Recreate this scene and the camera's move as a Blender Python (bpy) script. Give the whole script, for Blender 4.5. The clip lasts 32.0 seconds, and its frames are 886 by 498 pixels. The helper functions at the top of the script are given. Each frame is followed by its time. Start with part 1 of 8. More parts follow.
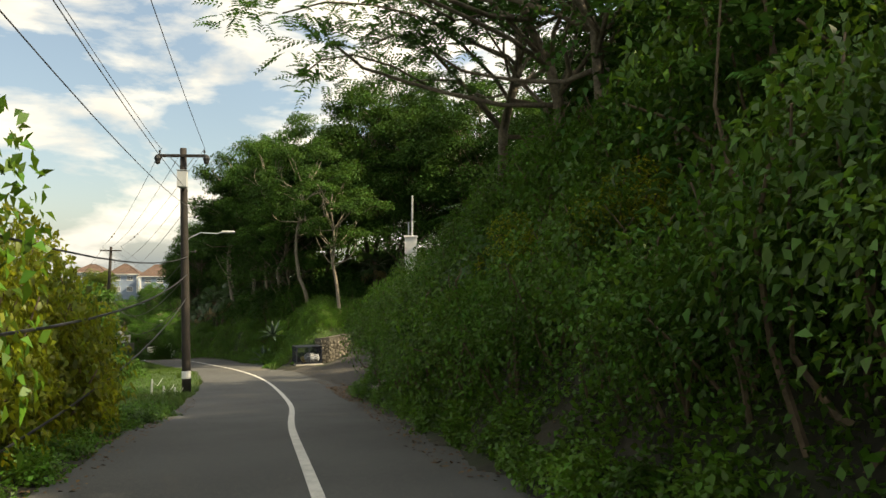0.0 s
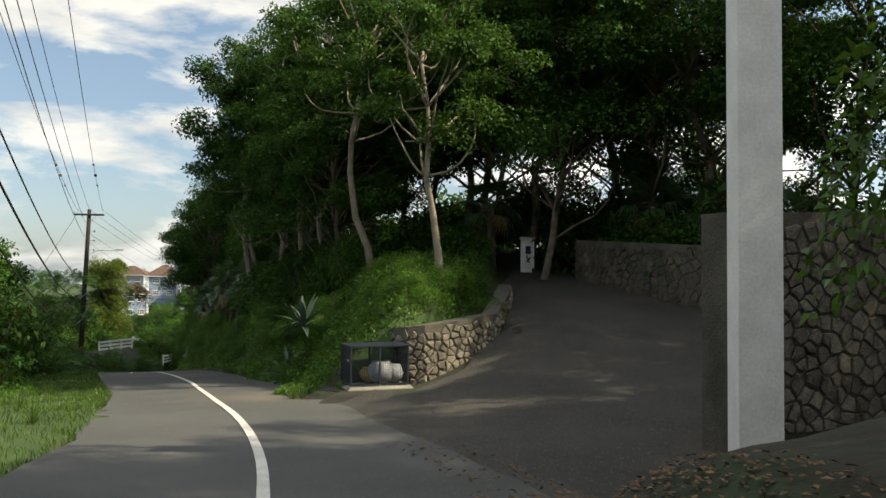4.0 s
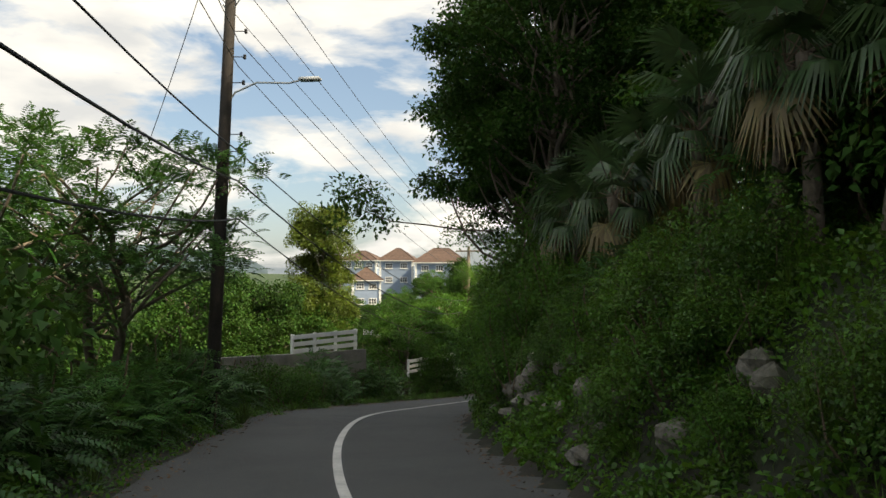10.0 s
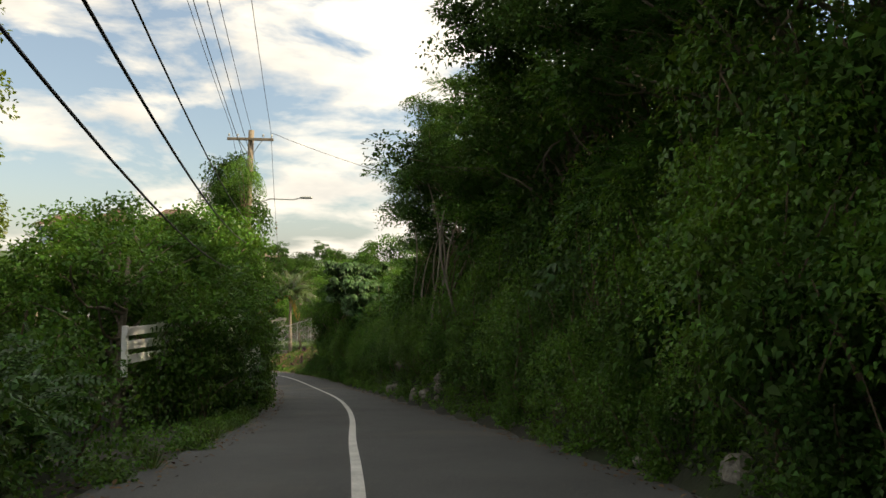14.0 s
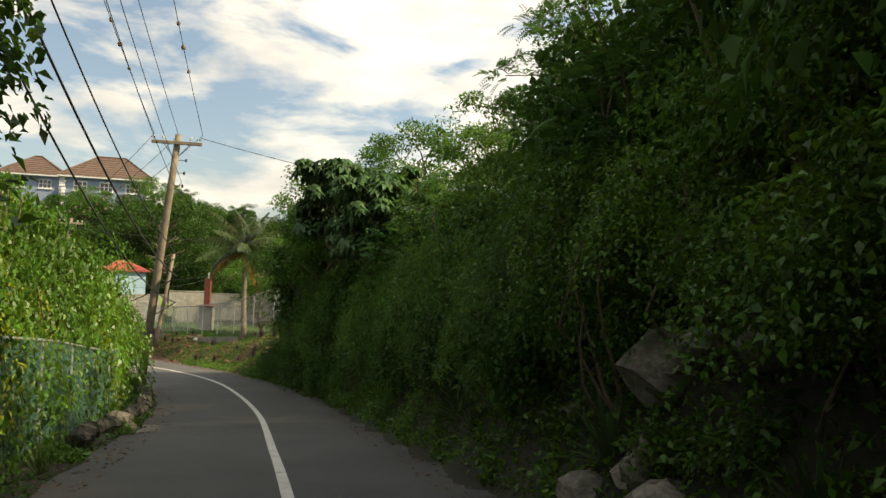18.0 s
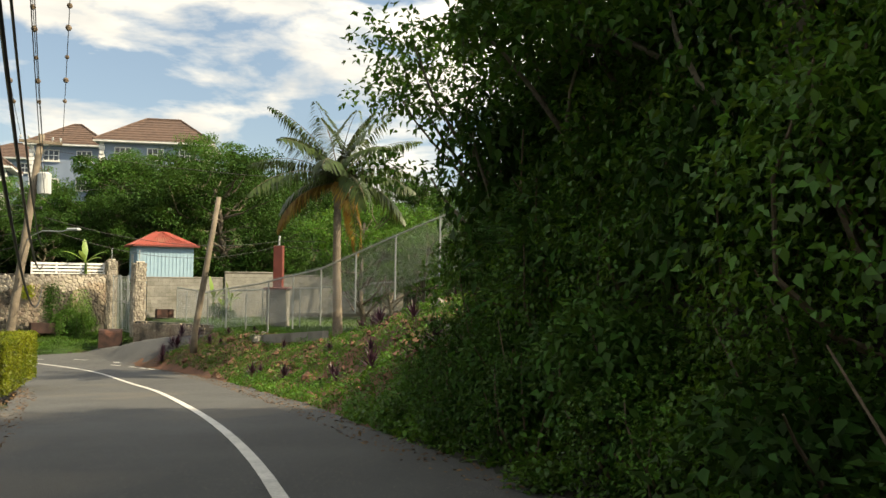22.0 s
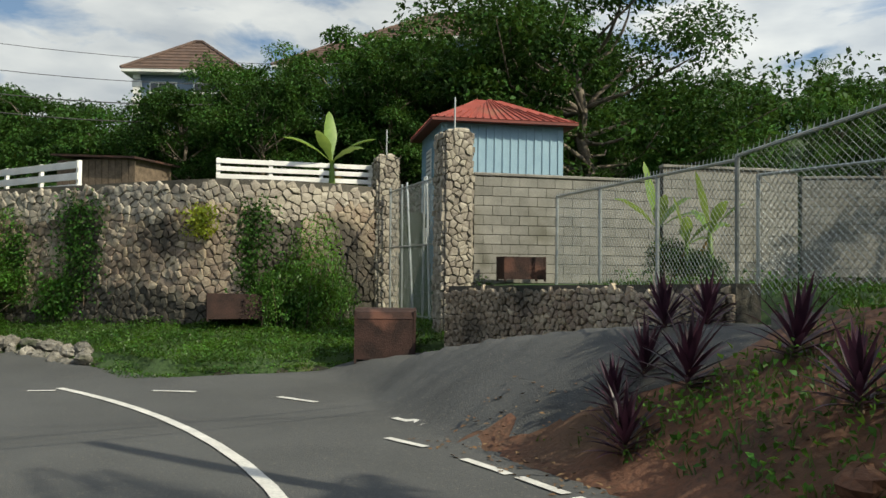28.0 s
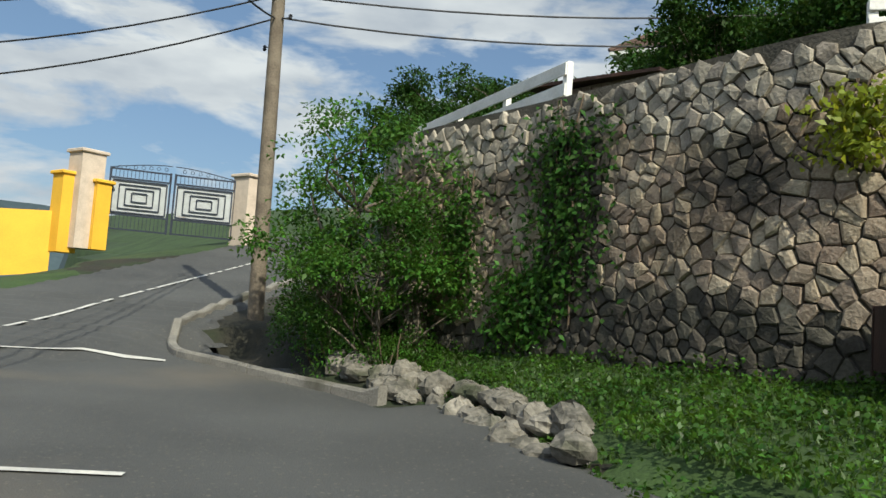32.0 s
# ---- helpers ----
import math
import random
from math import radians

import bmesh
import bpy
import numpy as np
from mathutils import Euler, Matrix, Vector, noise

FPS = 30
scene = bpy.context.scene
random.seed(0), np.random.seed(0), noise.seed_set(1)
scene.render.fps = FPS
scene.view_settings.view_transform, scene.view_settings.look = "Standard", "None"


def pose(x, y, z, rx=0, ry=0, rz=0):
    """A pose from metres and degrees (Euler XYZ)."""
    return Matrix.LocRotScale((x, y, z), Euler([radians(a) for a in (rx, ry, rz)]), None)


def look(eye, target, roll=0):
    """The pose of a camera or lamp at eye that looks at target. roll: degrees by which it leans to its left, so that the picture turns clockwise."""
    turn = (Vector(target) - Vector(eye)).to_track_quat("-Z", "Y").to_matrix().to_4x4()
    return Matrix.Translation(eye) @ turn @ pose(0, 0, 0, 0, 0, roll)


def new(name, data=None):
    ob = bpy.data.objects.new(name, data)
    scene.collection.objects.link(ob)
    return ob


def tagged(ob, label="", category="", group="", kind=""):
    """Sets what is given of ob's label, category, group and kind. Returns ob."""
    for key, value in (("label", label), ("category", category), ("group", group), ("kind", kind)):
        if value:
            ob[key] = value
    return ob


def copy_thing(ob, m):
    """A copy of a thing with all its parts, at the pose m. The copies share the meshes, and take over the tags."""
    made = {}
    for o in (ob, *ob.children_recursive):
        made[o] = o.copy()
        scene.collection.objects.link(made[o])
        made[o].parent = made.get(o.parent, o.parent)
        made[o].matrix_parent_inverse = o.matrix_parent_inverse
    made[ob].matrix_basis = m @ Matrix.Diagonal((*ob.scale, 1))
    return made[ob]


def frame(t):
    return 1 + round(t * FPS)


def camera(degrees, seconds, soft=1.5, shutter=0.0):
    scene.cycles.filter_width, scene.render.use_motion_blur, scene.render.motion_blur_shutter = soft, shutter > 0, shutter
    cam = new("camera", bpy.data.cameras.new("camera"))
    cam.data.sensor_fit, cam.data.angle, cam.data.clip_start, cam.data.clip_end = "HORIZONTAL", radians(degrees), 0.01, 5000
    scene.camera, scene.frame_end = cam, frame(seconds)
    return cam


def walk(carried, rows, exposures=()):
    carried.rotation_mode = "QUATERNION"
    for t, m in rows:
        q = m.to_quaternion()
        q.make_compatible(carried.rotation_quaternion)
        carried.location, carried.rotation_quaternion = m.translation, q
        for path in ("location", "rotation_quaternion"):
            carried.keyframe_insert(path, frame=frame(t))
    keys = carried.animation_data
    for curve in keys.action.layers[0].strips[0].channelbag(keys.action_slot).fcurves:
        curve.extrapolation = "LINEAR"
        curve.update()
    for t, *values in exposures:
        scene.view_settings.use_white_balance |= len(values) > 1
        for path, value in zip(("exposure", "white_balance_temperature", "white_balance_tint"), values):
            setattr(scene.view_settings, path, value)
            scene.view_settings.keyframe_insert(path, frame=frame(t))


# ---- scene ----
cam = camera(57.0, 32.0)
PATH = [
    (0, (0.65, 2.056, 3.339), (0.676, 4.056, 3.37), 0.2),
    (0.5, (0.078, 5.238, 2.999), (0.088, 7.238, 3.018), -0.0),
    (1, (-0.542, 8.357, 2.636), (-0.536, 10.357, 2.661), -0.2),
    (1.5, (-1.254, 11.652, 2.272), (-1.25, 13.652, 2.315), -0.2),
    (2, (-1.825, 14.863, 1.93), (-1.825, 16.862, 1.988), -0.3),
    (2.5, (-2.394, 18.023, 1.575), (-2.401, 20.022, 1.632), -0.1),
    (4.5, (-4.024, 29.272, 0.131), (-4.149, 31.267, 0.203), 0.4),
    (5, (-5.02, 32.246, -0.175), (-5.152, 34.24, -0.087), 0.4),
    (5.5, (-6.129, 35.448, -0.372), (-6.387, 37.428, -0.258), -0.1),
    (6, (-7.304, 38.592, -0.548), (-7.701, 40.548, -0.42), -0.5),
    (6.5, (-8.171, 41.597, -0.571), (-8.656, 43.537, -0.51), -0.2),
    (7, (-9.411, 44.45, -0.698), (-9.95, 46.375, -0.632), 0.2),
    (7.5, (-10.891, 47.235, -1.026), (-11.434, 49.159, -0.992), -0.0),
    (8, (-12.314, 50.17, -1.39), (-12.858, 52.095, -1.385), -0.4),
    (8.5, (-13.749, 53.061, -1.739), (-14.299, 54.984, -1.714), -0.6),
    (9, (-15.252, 55.86, -2.016), (-15.826, 57.776, -1.979), -0.5),
    (9.5, (-16.722, 58.701, -2.23), (-17.329, 60.606, -2.183), -0.2),
    (10, (-18.455, 61.839, -2.51), (-19.086, 63.736, -2.455), 0.1),
    (10.5, (-20.242, 65.064, -2.878), (-20.863, 66.965, -2.847), 0.3),
    (11, (-21.957, 68.323, -3.411), (-22.567, 70.227, -3.357), 0.7),
    (11.5, (-23.529, 71.515, -3.846), (-24.132, 73.421, -3.788), 0.3),
    (12, (-24.805, 74.766, -4.142), (-25.334, 76.694, -4.082), 0.2),
    (12.5, (-26.101, 78.402, -4.519), (-26.465, 80.367, -4.461), 0.0),
    (13, (-27.213, 82.13, -4.912), (-27.424, 84.118, -4.878), -0.2),
    (13.5, (-28.239, 85.642, -5.676), (-28.318, 87.639, -5.623), 0.3),
    (15.5, (-29.686, 101.484, -7.64), (-29.607, 103.483, -7.629), 2.1),
    (16, (-30.217, 104.926, -8.093), (-30.139, 106.924, -8.086), 2.2),
    (16.5, (-30.724, 108.303, -8.517), (-30.651, 110.302, -8.504), 2.2),
    (17, (-31.292, 111.47, -8.962), (-31.221, 113.469, -8.928), 2.4),
    (17.5, (-31.829, 114.462, -9.332), (-31.765, 116.461, -9.284), 2.4),
    (18, (-32.383, 117.568, -9.689), (-32.332, 119.567, -9.642), 2.6),
    (18.5, (-32.942, 120.626, -10.051), (-32.906, 122.625, -10.011), 2.7),
    (19, (-33.524, 123.679, -10.447), (-33.5, 125.678, -10.419), 2.3),
    (19.5, (-34.143, 126.676, -10.789), (-34.135, 128.675, -10.746), 2.2),
    (20, (-34.847, 129.575, -11.167), (-34.842, 131.574, -11.129), 2.7),
    (20.5, (-35.499, 132.634, -11.597), (-35.505, 134.634, -11.583), 2.8),
    (21, (-36.187, 135.918, -12.052), (-36.219, 137.918, -12.045), 1.6),
    (21.5, (-36.975, 139.024, -12.415), (-37.04, 141.023, -12.383), 1.2),
    (22, (-37.895, 141.976, -12.622), (-38.039, 143.97, -12.562), 0.9),
    (22.5, (-38.899, 144.893, -12.693), (-39.19, 146.869, -12.588), 1.0),
    (23, (-39.884, 147.118, -12.934), (-40.238, 149.086, -12.931), 1.8),
    (23.5, (-40.996, 149.779, -13.195), (-41.397, 151.738, -13.163), 0.9),
    (24, (-42.179, 152.37, -13.425), (-42.632, 154.317, -13.353), 0.5),
    (24.5, (-43.235, 154.749, -13.617), (-43.74, 156.682, -13.527), 0.9),
    (26.5, (-47.849, 164.073, -14.62), (-48.526, 165.954, -14.579), 0.4),
    (27, (-49.17, 166.323, -14.865), (-49.881, 168.191, -14.801), 0.6),
    (27.5, (-50.471, 168.36, -15.05), (-51.21, 170.217, -14.991), 0.8),
    (28, (-51.732, 170.217, -15.231), (-52.491, 172.066, -15.168), 0.6),
    (28.5, (-52.931, 171.936, -15.393), (-53.728, 173.769, -15.305), 0.6),
    (29, (-54.076, 173.449, -15.512), (-54.94, 175.25, -15.412), 1.3),
    (29.5, (-55.238, 174.77, -15.628), (-56.185, 176.528, -15.508), 2.9),
    (30, (-56.346, 175.92, -15.718), (-57.374, 177.631, -15.604), 3.4),
    (30.5, (-57.436, 176.877, -15.784), (-58.573, 178.518, -15.679), 4.0),
    (31, (-58.399, 177.65, -15.885), (-59.683, 179.179, -15.761), 4.0),
    (31.5, (-59.463, 178.085, -15.995), (-60.905, 179.463, -15.849), 4.2),
    (32, (-60.534, 178.422, -16.07), (-62.146, 179.596, -15.912), 4.1),
]
walk(cam, [(t, look(eye, target, roll)) for t, eye, target, roll in PATH], [(0, 1.0, 8000, 6), (1, 0.85, 8000, 6), (2, 0.9, 7700, 6), (5, 0.75, 6900, 7), (6, 0.85, 6900, 7), (10, 0.85, 7200, 8), (13, 0.6, 7400, 9), (15.5, 1.45, 8500, 6), (17, 1.4, 8300, 6), (18, 0.8, 7800, 7), (19, 0.8, 7800, 7), (20, 1.1, 7900, 7), (21, 1.3, 7900, 7), (22, 0.9, 7600, 7), (24, 0.0, 6900, 7), (27, 0.15, 6400, 5), (29, 0.25, 6200, 4), (32, 0.2, 6000, 4)])

import collections

# ---- world, sun ----
SUN_AZ, SUN_EL = -100.0, 40.0          # degrees left of +y, and above the horizon
world = bpy.data.worlds.new("sky")
scene.world = world
world.use_nodes = True
wn, wl = world.node_tree.nodes, world.node_tree.links
wn.clear()
w_out, w_bg = wn.new("ShaderNodeOutputWorld"), wn.new("ShaderNodeBackground")
w_sky = wn.new("ShaderNodeTexSky")
w_sky.sky_type, w_sky.sun_disc = "NISHITA", False
w_sky.sun_elevation, w_sky.sun_rotation = radians(SUN_EL), radians(-SUN_AZ)
w_sky.air_density, w_sky.dust_density, w_sky.ozone_density = 1.0, 1.2, 1.5
w_co, w_map = wn.new("ShaderNodeTexCoord"), wn.new("ShaderNodeMapping")
w_map.inputs["Scale"].default_value = (1.0, 1.0, 3.0)
w_n1, w_n2 = wn.new("ShaderNodeTexNoise"), wn.new("ShaderNodeTexNoise")
w_n1.inputs["Scale"].default_value, w_n1.inputs["Detail"].default_value = 5.0, 9.0
w_n1.inputs["Roughness"].default_value, w_n1.inputs["Distortion"].default_value = 0.56, 0.25
w_n2.inputs["Scale"].default_value, w_n2.inputs["Detail"].default_value = 6.0, 6.0
w_cov, w_shade = wn.new("ShaderNodeValToRGB"), wn.new("ShaderNodeValToRGB")
w_cov.color_ramp.elements[0].position, w_cov.color_ramp.elements[1].position = 0.43, 0.55
w_shade.color_ramp.elements[0].position, w_shade.color_ramp.elements[1].position = 0.36, 0.66
w_shade.color_ramp.elements[0].color, w_shade.color_ramp.elements[1].color = (7.4, 7.7, 8.2, 1), (12.0, 11.8, 11.4, 1)
w_mix = wn.new("ShaderNodeMixRGB")
wl.new(w_co.outputs["Generated"], w_map.inputs["Vector"])
wl.new(w_map.outputs["Vector"], w_n1.inputs["Vector"])
wl.new(w_map.outputs["Vector"], w_n2.inputs["Vector"])
wl.new(w_n1.outputs["Fac"], w_cov.inputs["Fac"])
wl.new(w_n2.outputs["Fac"], w_shade.inputs["Fac"])
wl.new(w_cov.outputs["Color"], w_mix.inputs["Fac"])
w_add = wn.new("ShaderNodeMixRGB")
w_add.blend_type, w_add.inputs["Fac"].default_value, w_add.inputs["Color2"].default_value = "ADD", 1.0, (1.3, 1.8, 2.6, 1)
wl.new(w_sky.outputs["Color"], w_add.inputs["Color1"])
wl.new(w_add.outputs["Color"], w_mix.inputs["Color1"])
wl.new(w_shade.outputs["Color"], w_mix.inputs["Color2"])
# clouds and haze are brighter towards the sun
w_dot, w_glow, w_gain = wn.new("ShaderNodeVectorMath"), wn.new("ShaderNodeMapRange"), wn.new("ShaderNodeVectorMath")
w_dot.operation, w_gain.operation = "DOT_PRODUCT", "SCALE"
w_dot.inputs[1].default_value = (-math.sin(radians(SUN_AZ)) * math.cos(radians(SUN_EL)), math.cos(radians(SUN_AZ)) * math.cos(radians(SUN_EL)), math.sin(radians(SUN_EL)))
w_glow.inputs["From Min"].default_value, w_glow.inputs["From Max"].default_value = -0.2, 1.0
w_glow.inputs["To Min"].default_value, w_glow.inputs["To Max"].default_value = 1.0, 1.9
wl.new(w_co.outputs["Generated"], w_dot.inputs[0])
wl.new(w_dot.outputs["Value"], w_glow.inputs["Value"])
wl.new(w_mix.outputs["Color"], w_gain.inputs[0])
wl.new(w_glow.outputs["Result"], w_gain.inputs["Scale"])
wl.new(w_gain.outputs["Vector"], w_bg.inputs["Color"])
w_bg.inputs["Strength"].default_value = 0.057
wl.new(w_bg.outputs["Background"], w_out.inputs["Surface"])

sun = new("sun", bpy.data.lights.new("sun", "SUN"))
sun.data.energy, sun.data.angle, sun.data.color = 5.0, radians(0.6), (1.0, 0.89, 0.70)
sx = (-math.sin(radians(SUN_AZ)) * math.cos(radians(SUN_EL)), math.cos(radians(SUN_AZ)) * math.cos(radians(SUN_EL)), math.sin(radians(SUN_EL)))
sun.matrix_world = look((sx[0] * 200, sx[1] * 200, sx[2] * 200), (0, 0, 0))


# ---- materials ----
def mat(name, c1, c2=None, rough=0.8, metal=0.0, scale=6.0, fine=40.0, bump=0.3, vary=0.0, island=0.0, trans=0.0, c3=None, spots=0.0, spec=0.4, grit=None):
    """A procedural surface: two colours mixed by noise at two scales, stains (c3), piece-to-piece variation and relief."""
    m = bpy.data.materials.new(name)
    m.use_nodes = True
    n, l = m.node_tree.nodes, m.node_tree.links
    n.clear()
    out, b = n.new("ShaderNodeOutputMaterial"), n.new("ShaderNodeBsdfPrincipled")
    c2 = c2 or tuple(v * 0.7 for v in c1)
    co, geo, info = n.new("ShaderNodeTexCoord"), n.new("ShaderNodeNewGeometry"), n.new("ShaderNodeObjectInfo")
    big, small = n.new("ShaderNodeTexNoise"), n.new("ShaderNodeTexNoise")
    big.inputs["Scale"].default_value, big.inputs["Detail"].default_value = scale, 6
    small.inputs["Scale"].default_value, small.inputs["Detail"].default_value = fine, 5
    for t in (big, small):
        l.new(geo.outputs["Position"], t.inputs["Vector"])
    ramp = n.new("ShaderNodeValToRGB")
    ramp.color_ramp.elements[0].position, ramp.color_ramp.elements[1].position = 0.38, 0.62
    ramp.color_ramp.elements[0].color, ramp.color_ramp.elements[1].color = (*c2, 1), (*c1, 1)
    add = n.new("ShaderNodeMath")
    add.operation, add.inputs[1].default_value, add.inputs[2].default_value = "MULTIPLY_ADD", 0.45, 0.0
    l.new(small.outputs["Fac"], add.inputs[0])
    half = n.new("ShaderNodeMath")
    half.operation, half.inputs[1].default_value = "MULTIPLY_ADD", 0.55
    l.new(big.outputs["Fac"], half.inputs[0])
    l.new(add.outputs[0], half.inputs[2])
    l.new(half.outputs[0], ramp.inputs["Fac"])
    col = ramp.outputs["Color"]
    if c3:
        st, sr, mx = n.new("ShaderNodeTexNoise"), n.new("ShaderNodeValToRGB"), n.new("ShaderNodeMixRGB")
        st.inputs["Scale"].default_value, st.inputs["Detail"].default_value = scale * 0.35, 8
        l.new(geo.outputs["Position"], st.inputs["Vector"])
        sr.color_ramp.elements[0].position, sr.color_ramp.elements[1].position = 0.62 - spots * 0.3, 0.72 - spots * 0.2
        l.new(st.outputs["Fac"], sr.inputs["Fac"])
        l.new(sr.outputs["Color"], mx.inputs["Fac"])
        l.new(col, mx.inputs["Color1"])
        mx.inputs["Color2"].default_value = (*c3, 1)
        col = mx.outputs["Color"]
    if grit:
        # loose chips and leaf bits lying on the surface
        for size_, keep_, tone in ((13.0, 0.17, 1.0), (31.0, 0.20, 0.7)):
            vo, near_, mg = n.new("ShaderNodeTexVoronoi"), n.new("ShaderNodeMath"), n.new("ShaderNodeMixRGB")
            vo.inputs["Scale"].default_value = size_
            l.new(geo.outputs["Position"], vo.inputs["Vector"])
            near_.operation, near_.inputs[1].default_value = "LESS_THAN", keep_
            l.new(vo.outputs["Distance"], near_.inputs[0])
            l.new(near_.outputs[0], mg.inputs["Fac"])
            l.new(col, mg.inputs["Color1"])
            mg.inputs["Color2"].default_value = (*(v * tone for v in grit), 1)
            col = mg.outputs["Color"]
    if vary or island:
        hs, src = n.new("ShaderNodeHueSaturation"), n.new("ShaderNodeMath")
        src.operation = "ADD"
        mul = n.new("ShaderNodeMath"), n.new("ShaderNodeMath")
        for k, (o, amount) in enumerate(((info.outputs["Random"], vary), (geo.outputs["Random Per Island"], island))):
            mul[k].operation = "MULTIPLY_ADD"
            mul[k].inputs[1].default_value, mul[k].inputs[2].default_value = 2 * amount, 0.5 - amount
            l.new(o, mul[k].inputs[0])
            l.new(mul[k].outputs[0], src.inputs[k])
        l.new(src.outputs[0], hs.inputs["Value"])
        hue = n.new("ShaderNodeMath")
        hue.operation, hue.inputs[1].default_value, hue.inputs[2].default_value = "MULTIPLY_ADD", 0.05 * min(1, vary + island), 0.5 - 0.025 * min(1, vary + island)
        l.new(geo.outputs["Random Per Island"], hue.inputs[0])
        l.new(hue.outputs[0], hs.inputs["Hue"])
        l.new(col, hs.inputs["Color"])
        col = hs.outputs["Color"]
    l.new(col, b.inputs["Base Color"])
    b.inputs["Roughness"].default_value, b.inputs["Metallic"].default_value = rough, metal
    b.inputs["Specular IOR Level"].default_value = spec
    if bump:
        bp = n.new("ShaderNodeBump")
        bp.inputs["Strength"].default_value, bp.inputs["Distance"].default_value = bump, 0.02
        l.new(small.outputs["Fac"], bp.inputs["Height"])
        l.new(bp.outputs["Normal"], b.inputs["Normal"])
    if trans:
        tr, ms = n.new("ShaderNodeBsdfTranslucent"), n.new("ShaderNodeMixShader")
        ms.inputs["Fac"].default_value = trans
        hs2 = n.new("ShaderNodeHueSaturation")
        hs2.inputs["Hue"].default_value, hs2.inputs["Value"].default_value = 0.475, 1.5
        l.new(col, hs2.inputs["Color"])
        l.new(hs2.outputs["Color"], tr.inputs["Color"])
        l.new(b.outputs[0], ms.inputs[1])
        l.new(tr.outputs[0], ms.inputs[2])
        l.new(ms.outputs[0], out.inputs["Surface"])
    else:
        l.new(b.outputs[0], out.inputs["Surface"])
    return m


def leafmat(name, c1, c2, trans=0.35, rough=0.45, spec=0.35):
    return mat(name, c1, c2, rough=rough, scale=0.9, fine=5, bump=0, vary=0.22, island=0.30, trans=trans, spec=spec)


